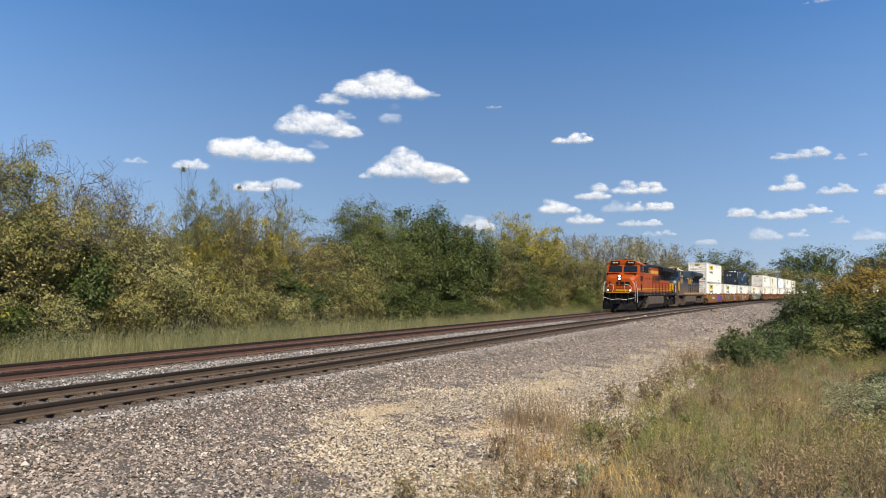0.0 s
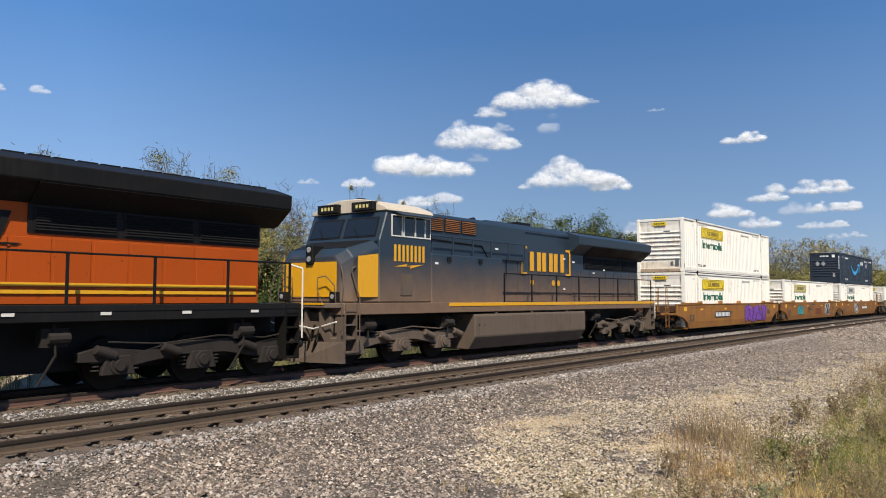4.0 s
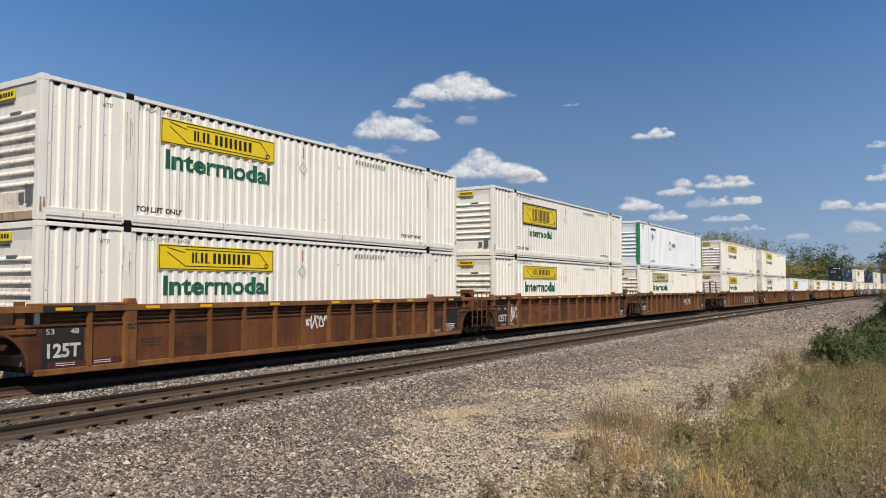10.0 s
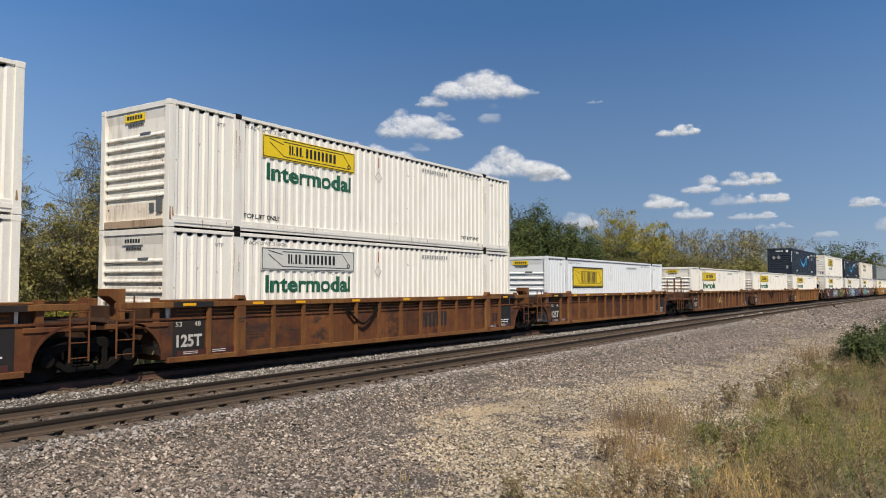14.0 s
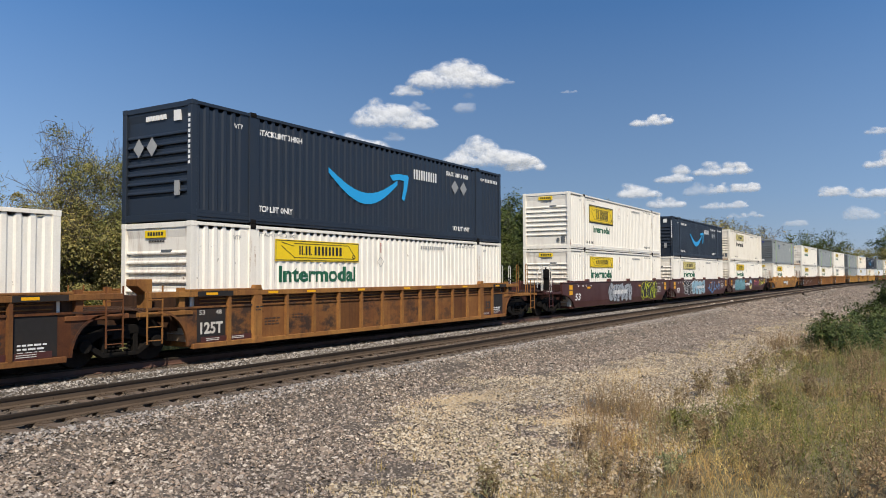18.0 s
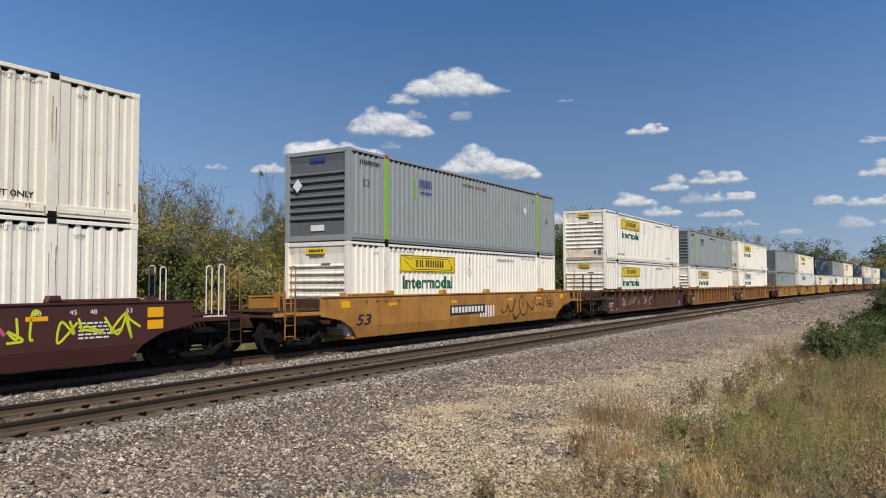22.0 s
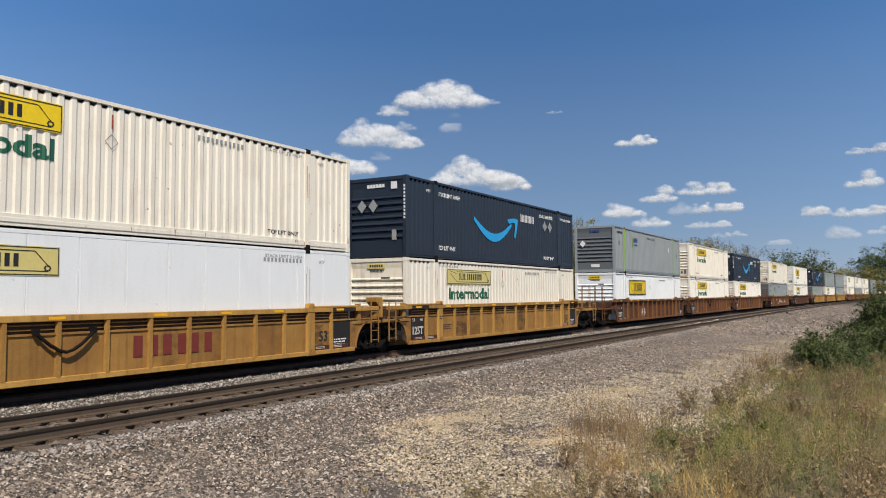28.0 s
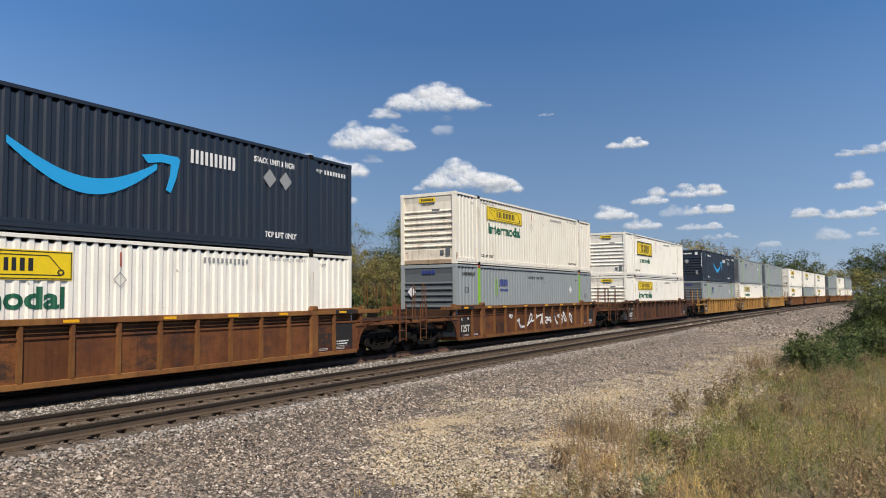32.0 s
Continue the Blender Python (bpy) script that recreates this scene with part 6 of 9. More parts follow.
for i, x0, x1, ink in ((1, 8.6, 10.6, BRICKRED), (3, 7.7, 9.4, WHITEINK), (16, 8.1, 9.4, WHITEINK), (21, 8.2, 10.6, BRICKRED), (8, 10.0, 11.4, PANELBLACK), (19, 9.8, 11.0, PANELBLACK)):
    y = YS if not UNITS[i][2] else YR
    part("stencil_mark", block_row(x0 - HALF, x1 - HALF, 0.60, 1.06, 3, 0.18), ink, CARS[i], "large stencilled bars", at=(0, y - 0.012, 0))
for k, letter in enumerate("SKRYB"):
    write("painted_letter", letter, 0.62, SILVER, CARS[7], 8.75 + 0.98 * k - HALF, -1.478, 0.50, 0.70, 0.03, label="large silver spray-painted letter")
HOSES = ((8, 6.65), (11, 6.70), (21, 6.55), (24, 6.35))  # car, metres from the container's front


def hanging_hose(x):
    """A slack black hose that sags between two ribs."""
    pts = [(x - HALF + 0.62 * u, -1.50 - 0.02 * (1 - u * u), 1.22 - 0.40 * (1 - abs(u) ** 1.6)) for u in (-1, -0.8, -0.55, -0.25, 0, 0.25, 0.55, 0.8, 1)]
    g = Geo().pipe(pts, 0.035, 6)
    for u in (-1, 1):
        g.box(x - HALF + 0.62 * u - 0.05, x - HALF + 0.62 * u + 0.05, -1.53, -1.40, 1.18, 1.30)
    return g


for i, x in HOSES:
    part("hanging_hose", hanging_hose(x), IRON, CARS[i], "slack black hose hanging over the side")
for i, car in enumerate(CARS):
    if not UNITS[i][2]:
        x = {0: 4.2, 2: 8.6, 3: 3.2}.get(i, 5.8)
        if i == 1:
            part("number_mark", bars(7.3 - HALF, 8.5 - HALF, 1.33, 1.41, 8, 0.4), PANELBLACK, car, at=(0, YS - 0.004, 0))
            continue
        if UNITS[i][1] != "maroon":
            flat("number_panel", rect(x - HALF, x + 2.7 - HALF, 0.78, 1.12), PANELBLACK, car, YS - 0.016, "black number panel")
        part("number_mark", bars(x + 0.1 - HALF, x + 2.6 - HALF, 0.84, 1.06, 10, 0.32), WHITEINK, car, at=(0, YS - 0.024, 0))


# ---- locomotives ----
def at(x):
    return x - 11.15


def cab_body():
    """Cab and broad nose as one shell: chamfered nose, raked windshield plate, domed roof."""
    g = Geo()
    side = [(0.95, 1.75), (0.95, 2.95), (1.25, 3.30), (2.10, 3.50), (2.42, 4.36), (4.42, 4.36), (4.42, 1.75)]
    g.slab([(at(x), z) for x, z in side[3:]] + [(at(2.1), 1.75)], 1, -1.50, 1.50)
    ring = lambda x, z0, z1, w, c: [(at(x), -w, z0), (at(x), -w, z1 - c), (at(x), -w + c, z1), (at(x), w - c, z1), (at(x), w, z1 - c), (at(x), w, z0)]
    rings = [ring(0.95, 1.75, 3.0, 1.12, 0.25), ring(1.18, 1.75, 3.22, 1.38, 0.25), ring(2.11, 1.75, 3.50, 1.495, 0.22)]
    verts = [p for r in rings for p in r]
    faces = [tuple(range(6)), tuple(range(17, 11, -1))]
    for k in range(2):
        for j in range(6):
            faces.append((k * 6 + j, k * 6 + (j + 1) % 6, k * 6 + 6 + (j + 1) % 6, k * 6 + 6 + j))
    g.add(verts, faces)
    return g


def cab_roof():
    g = Geo()
    sec = [(-1.56, 4.34), (-1.50, 4.44), (-0.95, 4.66), (-0.4, 4.74), (0.4, 4.74), (0.95, 4.66), (1.50, 4.44), (1.56, 4.34)]
    g.slab(sec, 0, at(2.36), at(4.46))
    return g


def hood_body(x0, x1, w, z0, z1, chamfer=0.16):
    return Geo().slab([(-w, z0), (-w, z1 - chamfer), (-w + chamfer, z1), (w - chamfer, z1), (w, z1 - chamfer), (w, z0)], 0, at(x0), at(x1))


def louver(x0, x1, z0, z1, y, n):
    g = Geo()
    s = 1 if y > 0 else -1
    for i in range(n):
        z = z0 + (i + 0.1) * (z1 - z0) / n
        h = 0.7 * (z1 - z0) / n
        g.slab([(y, z), (y + s * 0.03, z), (y, z + h)], 0, at(x0), at(x1))
    return g


def panel_doors(x0, x1, z0, z1, y, n, gap=0.03):
    """A row of raised hood doors."""
    out = []
    s = 1 if y > 0 else -1
    w = (x1 - x0) / n
    for i in range(n):
        a, b = sorted((y, y + s * 0.018))
        out.append(Geo().box(at(x0 + i * w + gap), at(x0 + (i + 1) * w - gap), a, b, z0, z1))
    return out


def c_truck_frame(s):
    """Heavy three-axle truck frame with drooped ends, journal boxes and dampers."""
    g = Geo()
    a, b = sorted((s * 1.22, s * 1.02))
    top = [(-2.75, 0.62), (-2.75, 0.80), (-2.3, 0.92), (-1.3, 0.78), (-0.7, 0.95), (0.7, 0.95), (1.3, 0.78), (2.3, 0.92), (2.75, 0.80), (2.75, 0.62), (2.3, 0.60), (1.6, 0.50), (0.6, 0.66), (-0.6, 0.66), (-1.6, 0.50), (-2.3, 0.60)]
    g.slab(top, 1, a, b)
    for x in (-1.95, 0.0, 1.95):
        g.slab([(x - 0.36, 0.34), (x + 0.36, 0.34), (x + 0.26, 0.72), (x - 0.26, 0.72)], 1, *sorted((s * 1.27, s * 1.0)))
        g.rod((x, s * 1.2, 0.53), (x, s * 1.30, 0.53), 0.19, 14)
        g.rod((x, s * 1.30, 0.53), (x, s * 1.35, 0.53), 0.12, 12)
        for dx in (-0.42, 0.42):
            for k in range(3):
                g.rod((x + dx, s * 1.12, 0.42 + 0.08 * k), (x + dx, s * 1.12, 0.46 + 0.08 * k), 0.09, 8)
    for x in (-2.45, -1.0, 1.0, 2.45):
        g.rod((x, s * 1.26, 0.86), (x + 0.42, s * 1.26, 0.72), 0.10, 10)
    g.pipe([(-2.2, s * 1.28, 1.0), (-1.0, s * 1.28, 0.92), (0.4, s * 1.28, 1.04), (1.7, s * 1.28, 0.94), (2.5, s * 1.28, 1.05)], 0.022, 5)
    return g


def loco_wheels():
    g = Geo()
    for s in (-1, 1):
        g.rod((0, s * 0.70, 0), (0, s * 0.74, 0), 0.555, 32)
        g.rod((0, s * 0.74, 0), (0, s * 0.84, 0), 0.53, 32)
        for k in range(5):
            an = k * 2 * math.pi / 5
            g.rod((0.3 * math.cos(an), s * 0.83, 0.3 * math.sin(an)), (0.3 * math.cos(an), s * 0.846, 0.3 * math.sin(an)), 0.07, 8)
    g.rod((0, -1.1, 0), (0, 1.1, 0), 0.11, 10)
    return g


def window(parent, pts, axis, a, b, frame_mat, border=0.05):
    """A pane with a raised rim round it."""
    cx, cz = sum(p[0] for p in pts) / len(pts), sum(p[1] for p in pts) / len(pts)
    w = part("window", Geo().slab(pts, axis, a, b), GLASS, parent, "dark tinted window pane")
    rim = Geo()
    big = [(cx + (x - cx) * (1 + border / max(0.05, abs(x - cx))), cz + (z - cz) * (1 + border / max(0.05, abs(z - cz)))) for x, z in pts]
    k = len(pts)
    for i in range(k):
        j = (i + 1) % k
        rim.slab([pts[i], pts[j], big[j], big[i]], axis, a - 0.012, b + 0.012)
    part("window_frame", rim, frame_mat, w)
    return w


def railing(x0, x1, y, n, z0=1.74, z1=2.72):
    """Side handrail: a long bar on stanchions."""
    bar = Geo().pipe([(at(x0), y, z1), (at(x1), y, z1)], 0.022, 6)
    posts = [Geo().box(at(x0 + (x1 - x0) * i / (n - 1)) - 0.025, at(x0 + (x1 - x0) * i / (n - 1)) + 0.025, y - 0.02, y + 0.02, z0, z1) for i in range(n)]
    return bar, posts


def steps(x, s, dx):
    g = Geo()
    y0, y1 = sorted((s * 1.52, s * 1.12))
    for k in range(4):
        g.box(at(x), at(x + dx), y0, y1, 0.42 + 0.36 * k, 0.46 + 0.36 * k)
    for xx in (x, x + dx):
        g.box(at(xx) - 0.012, at(xx) + 0.012, y0, y1, 0.40, 1.75)
    return g


def number_board_marks(yb):
    g = Geo()
    for k in range(4):
        g.box(at(2.192), at(2.198), yb - 0.26 + 0.14 * k, yb - 0.18 + 0.14 * k, 4.44, 4.54)
    return g


def locomotive(label, scheme):
    orange = scheme == "orange"
    body = ORANGE if orange else NAVYENGINE
    roofing = ENGINEBLACK if orange else NAVYENGINE
    iron = TRUCKGREY if orange else ENGINEGREY
    lo = tagged(empty("locomotive"), label, "locomotive", "engines of the train")
    # frame, deck and tank
    part("deck_frame", Geo().box(at(0.75), at(21.55), -1.50, 1.50, 1.42, 1.74), ENGINEBLACK if orange else body, lo, "", 0.015)
    part("centre_sill", Geo().box(at(0.9), at(21.4), -0.55, 0.55, 0.95, 1.42), ENGINEBLACK, lo)
    for s in (-1, 1):
        a, b = sorted((s * 1.515, s * 1.50))
        part("sill_stripe", Geo().box(at(5.3 if not orange else 0.9), at(21.5), a, b, 1.62, 1.73), ENGINEYELLOW if not orange else ENGINEBLACK, lo, "yellow stripe along the deck edge" if not orange else "")
    tank = [(-1.46, 1.36), (-1.50, 1.30), (-1.50, 0.62), (-1.22, 0.20), (1.22, 0.20), (1.50, 0.62), (1.50, 1.30), (1.46, 1.36)]
    t = part("fuel_tank", Geo().slab(tank, 0, at(6.7), at(14.4)), ENGINEGREY, lo, "dusty brown-grey fuel tank", 0.03)
    part("air_reservoir", Geo().rod((at(9.0), -1.2, 1.46), (at(13.5), -1.2, 1.46), 0.13, 12), iron, t)
    for x in (8.0, 10.3, 12.9):
        part("filler_cap", Geo().rod((at(x), -1.42, 1.28), (at(x), -1.42, 1.40), 0.08, 10), iron, t)
    # machinery between the frames, closing the view under the deck
    for x0, x1 in ((1.2, 6.5), (14.6, 21.2)):
        part("underframe_gear", Geo().box(at(x0), at(x1), -0.62, 0.62, 0.42, 1.40), ENGINEBLACK, lo)
    for x in (1.6, 5.2, 15.4, 19.7):
        part("brake_rigging", Geo().box(at(x), at(x + 0.5), -1.30, -1.05, 0.95, 1.30).rod((at(x + 0.1), -1.32, 1.12), (at(x + 0.5), -1.32, 1.12), 0.11, 10), TRUCKGREY, lo)
        part("sand_pipe", Geo().pipe([(at(x + 0.2), -1.34, 1.38), (at(x + 0.25), -1.34, 0.8), (at(x + 0.05), -1.1, 0.25)], 0.025, 6), TRUCKGREY, lo)
    # trucks
    for xc in (3.4, 18.9):
        tr = part("truck", Geo().box(-2.3, 2.3, -0.9, 0.9, 0.55, 0.80).box(-0.6, 0.6, -0.6, 0.6, 0.8, 1.0), iron, lo, "three-axle truck, coated in dust", at=(at(xc), 0, 0))
        for s in (-1, 1):
            part("side_frame", c_truck_frame(s), iron, tr, bevel=0.012)
        for dx in (-1.95, 0.0, 1.95):
            w = part("wheelset", shape("loco_wheelset", loco_wheels, WHEEL), WHEEL, tr, at=(dx, 0, 0.545))
            SPIN.append((w, dx))
    # cab
    cab = part("cab", cab_body(), body, lo, "cab with a broad low nose", 0.03)
    part("cab_roof", cab_roof(), ORANGE if orange else DUSTYROOF, lo, "" if orange else "pale dusty cab roof", 0.02)
    for s in (-1, 1):
        y = s * 1.50
        a, b = sorted((y, y + s * 0.012))
        for x0, x1 in ((2.62, 3.02), (3.14, 3.60), (3.66, 4.06), (4.12, 4.32)) if not orange else ((2.72, 3.05), (3.2, 3.75), (3.80, 4.25)):
            window(cab, [(at(x0), 3.66), (at(x1), 3.66), (at(x1), 4.22), (at(x0), 4.22)], 1, a, b, RAILWHITE if not orange else ENGINEBLACK, 0.035)
        part("sun_shade", Geo().slab([(y, 4.32), (y + s * 0.30, 4.22), (y + s * 0.30, 4.24), (y, 4.35)], 0, at(2.7), at(4.3)), body, cab)
        part("cab_step_box", Geo().box(at(3.0), at(3.5), *sorted((y, y + s * 0.02)), 1.95, 2.55), ENGINEBLACK if orange else iron, cab)
    for y0, y1 in ((-1.30, -0.12), (0.12, 1.30)):
        pts = [(y0 - 0.05, 3.58), (y1 + 0.05, 3.58), (y1 * 0.97 + 0.05, 4.17), (y0 * 0.97 - 0.05, 4.17)]
        gasket = Geo()
        gasket.add([(at(2.10 + (z - 3.5) * 0.372) - d, y, z) for d in (0.038, 0.02) for y, z in pts], [(0, 1, 2, 3), (7, 6, 5, 4), (0, 4, 5, 1), (1, 5, 6, 2), (2, 6, 7, 3), (3, 7, 4, 0)])
        part("window_gasket", gasket, ENGINEBLACK, cab)
        pts = [(y0, 3.63), (y1, 3.63), (y1 * 0.97, 4.12), (y0 * 0.97, 4.12)]
        w = Geo()
        w.add([(at(2.10 + (z - 3.5) * 0.372) - d, y, z) for d in (0.05, 0.02) for y, z in pts], [(0, 1, 2, 3), (7, 6, 5, 4), (0, 4, 5, 1), (1, 5, 6, 2), (2, 6, 7, 3), (3, 7, 4, 0)])
        part("windshield", w, GLASS, cab, "raked windshield pane")
        yb = (y0 + y1) / 2
        nb = part("number_board", Geo().box(at(2.20), at(2.44), yb - 0.42, yb + 0.42, 4.36, 4.62), ENGINEBLACK, cab, "", 0.015)
        part("number_mark", number_board_marks(yb), RAILWHITE if orange else PALEYELLOW, nb)
        part("wiper", Geo().pipe([(at(2.06), yb, 3.58), (at(2.18), yb + 0.3, 3.92)], 0.01, 5), ENGINEBLACK, cab)
    part("windshield_surround", Geo().add([(at(2.10 + (z - 3.5) * 0.372) - 0.03, y, z) for y, z in ((-1.42, 3.46), (1.42, 3.46), (1.40, 4.30), (-1.40, 4.30))] + [(at(2.10 + (z - 3.5) * 0.372) + 0.02, y, z) for y, z in ((-1.42, 3.46), (1.42, 3.46), (1.40, 4.30), (-1.40, 4.30))],
                                              [(0, 1, 2, 3), (7, 6, 5, 4), (0, 4, 5, 1), (1, 5, 6, 2), (2, 6, 7, 3), (3, 7, 4, 0)]), body, cab)
    part("antiglare_panel", Geo().add([(at(1.22), -1.08, 3.243), (at(1.22), 1.08, 3.243), (at(2.07), 1.24, 3.499), (at(2.07), -1.24, 3.499), (at(1.22), -1.08, 3.20), (at(1.22), 1.08, 3.20), (at(2.07), 1.24, 3.46), (at(2.07), -1.24, 3.46)],
                                      [(0, 1, 2, 3), (7, 6, 5, 4), (0, 4, 5, 1), (1, 5, 6, 2), (2, 6, 7, 3), (3, 7, 4, 0)]), body if orange else ENGINEBLACK, cab, "anti-glare panel on the nose")
    part("nose_door", Geo().box(at(0.93), at(0.96), 0.35, 0.85, 1.85, 2.9), body, cab, "", 0.01)
    hl = part("headlight_housing", Geo().box(at(0.86), at(1.3), -0.14, 0.14, 2.78, 3.32), ENGINEBLACK, cab, "", 0.02)
    for z in (2.94, 3.20):
        part("headlight", Geo().rod((at(0.845), 0, z), (at(0.865), 0, z), 0.08, 14), LAMP if orange else GREYINK, hl, "lit round headlight" if orange else "")
    for y in (-1.02, 1.02):
        d = part("ditch_light_housing", Geo().box(at(0.78), at(0.95), y - 0.13, y + 0.13, 1.78, 2.04), ENGINEBLACK, lo, "", 0.02)
        part("ditch_light", Geo().rod((at(0.765), y, 1.91), (at(0.785), y, 1.91), 0.065, 14), LAMP if orange else GREYINK, d)
    # pilot, plow, coupler, hoses
    part("pilot", Geo().box(at(0.66), at(0.80), -1.08, 1.08, 0.62, 1.50), ENGINEBLACK if orange else iron, lo, "", 0.02)
    lip = part("anticlimber", Geo().slab([(at(0.42), -1.10), (at(0.42), 1.10), (at(0.78), 1.50), (at(0.78), -1.50)], 2, 1.60, 1.74), ENGINEBLACK if orange else iron, lo, "", 0.02)
    part("lip_stripe", Geo().box(at(0.405), at(0.42), -1.08, 1.08, 1.69, 1.74), ENGINEYELLOW, lip, "yellow edge stripe")
    for y in (-0.85, -0.28, 0.28, 0.85):
        part("pilot_rib", Geo().slab([(at(0.66), 0.70), (at(0.50), 0.95), (at(0.50), 1.60), (at(0.66), 1.60)], 1, y - 0.03, y + 0.03), ENGINEBLACK if orange else iron, lo)
    plow = Geo()
    for s in (-1, 1):
        plow.add([(at(0.30), 0, 0.16), (at(0.72), s * 1.50, 0.16), (at(0.70), s * 1.50, 0.72), (at(0.48), 0, 0.70), (at(0.40), 0, 0.16), (at(0.82), s * 1.50, 0.16), (at(0.80), s * 1.50, 0.72), (at(0.58), 0, 0.70)],
                 [(0, 1, 2, 3), (7, 6, 5, 4), (0, 4, 5, 1), (1, 5, 6, 2), (2, 6, 7, 3), (3, 7, 4, 0)])
    part("snow_plow", plow, ENGINEBLACK if orange else iron, lo, "dark steel plow blade")
    for x, sgn in ((0.1, 1), (22.2, -1)):
        part("coupler", Geo().box(*sorted((at(x), at(x + sgn * 0.34))), -0.2, 0.2, 0.68, 1.0).box(*sorted((at(x + sgn * 0.3), at(x + sgn * 0.9))), -0.12, 0.12, 0.74, 0.96), IRON, lo, "", 0.02)
        for y in (-0.75, -0.5, 0.5, 0.75):
            part("air_hose", Geo().pipe([(at(x + sgn * 0.55), y, 1.15), (at(x + sgn * 0.35), y, 0.75), (at(x + sgn * 0.38), y * 0.8, 0.45), (at(x + sgn * 0.5), y * 0.6, 0.40)], 0.03, 6), IRON, lo)
    part("uncoupling_lever", Geo().pipe([(at(0.58), -1.4, 1.25), (at(0.52), -0.6, 1.05), (at(0.5), 0.0, 1.12), (at(0.52), 0.6, 1.05), (at(0.58), 1.4, 1.25)], 0.022, 6), RAILWHITE, lo)
    for s in (-1, 1):
        for x, dx in ((0.80, 0.42), (21.05, 0.42)):
            part("steps", steps(x, s, dx), IRON if orange else iron, lo)
        rm = RAILWHITE if orange else iron
        part("grab_rail", Geo().pipe([(at(0.72), s * 1.46, 0.9), (at(0.70), s * 1.46, 1.75), (at(0.80), s * 1.40, 2.45), (at(0.95), s * 1.15, 2.75)], 0.016, 6), rm, lo)
        part("grab_rail", Geo().pipe([(at(1.30), s * 1.54, 0.75), (at(1.30), s * 1.54, 1.85), (at(1.05), s * 1.45, 2.65), (at(1.25), s * 1.42, 2.72)], 0.016, 6), rm, lo)
        part("grab_rail", Geo().pipe([(at(0.78), s * 0.62, 1.74), (at(0.72), s * 0.50, 2.10), (at(0.72), s * 0.52, 2.42), (at(0.74), s * 0.80, 2.46), (at(0.76), s * 1.12, 2.20), (at(0.78), s * 1.16, 1.74)], 0.015, 6), rm, lo)
        part("grab_rail", Geo().pipe([(at(21.6), s * 1.48, 0.9), (at(21.6), s * 1.48, 2.6), (at(21.35), s * 1.30, 2.7)], 0.022, 6), RAILWHITE if orange else CREAM, lo)
        bar, posts = railing(8.5, 21.2, s * 1.46, 8)
        r = part("handrail", bar, ENGINEBLACK, lo)
        for p in posts:
            part("stanchion", p, ENGINEBLACK, r)
    # hood sections
    part("equipment_cabinet", Geo().box(at(4.44), at(8.35), -1.49, 1.49, 1.45, 3.62 if orange else 3.22), body, lo, "full-width equipment cabinet behind the cab", 0.03)
    part("upper_hood", hood_body(4.44, 8.5 if orange else 10.4, 1.12, 3.2, 4.52, 0.14), roofing if orange else body, lo, "", 0.02)
    part("engine_hood", hood_body(8.30, 14.0, 1.02, 1.74, 4.50), body, lo, "engine hood with rows of access doors", 0.02)
    rad = part("radiator_hood", hood_body(13.9, 20.6, 1.02, 1.74, 4.42), body, lo, "radiator hood at the rear", 0.02)
    wing = Geo().slab([(-1.50, 4.02), (-1.52, 4.36), (-0.9, 4.56), (0.9, 4.56), (1.52, 4.36), (1.50, 4.02), (1.0, 3.62), (-1.0, 3.62)], 0, at(13.95), at(21.2))
    part("radiator_wing", wing, ENGINEBLACK if orange else roofing, lo, "overhanging radiator roof", 0.02)
    for s in (-1, 1):
        # the screen's black also carries the shade under the overhang
        part("radiator_intake", Geo().slab([(s * 1.500, 3.995), (s * 1.03, 3.62), (s * 1.00, 3.58), (s * 1.520, 3.985)], 0, at(15.2), at(21.1)), ENGINEBLACK, lo, "black intake screen under the radiator roof")
        # flat black plate painted in for the dark of the recess
        part("intake_recess", Geo().box(at(15.2), at(20.6), *sorted((s * 1.02, s * 1.045)), 3.08, 3.62), ENGINEBLACK, lo)
    fan = Geo()
    for i in range(14):
        fan.box(at(14.3 + i * 0.48), at(14.3 + i * 0.48 + 0.40), -0.85, 0.85, 4.56, 4.60)
    tagged(part("roof_grille", fan, ENGINEBLACK, lo), kind="stuff")
    part("roof_cap", hood_body(8.3, 13.9, 1.06, 4.30, 4.58, 0.2), ENGINEBLACK if orange else body, lo)
    part("exhaust_stack", Geo().box(at(11.2), at(12.1), -0.35, 0.35, 4.56, 4.78), ENGINEBLACK, lo, "", 0.02)
    part("horn", Geo().rod((at(8.6), 0.2, 4.66), (at(9.0), 0.2, 4.70), 0.05, 10, 0.10).box(at(8.6), at(8.7), 0.1, 0.3, 4.52, 4.66), ENGINEBLACK, lo)
    for k in range(5):
        x = 2.6 + 0.35 * k
        part("roof_antenna", Geo().box(at(x), at(x + 0.2), -0.3 + 0.12 * k, -0.1 + 0.12 * k, 4.73, 4.80), ENGINEBLACK, lo)
    for s in (-1, 1):
        y = s * 1.02
        for p in panel_doors(8.5, 13.8, 2.0, 3.55, y, 7):
            part("access_door", p, body, lo, bevel=0.006)
        for p in panel_doors(14.1, 20.4, 1.95, 3.0, y, 8):
            part("access_door", p, body, lo, bevel=0.006)
        for x0 in (4.65, 5.55, 6.45):
            f = part("grille_frame", Geo().box(at(x0), at(x0 + 0.8), *sorted((s * 1.12, s * 1.14)), 3.95, 4.40), ENGINEBLACK, lo)
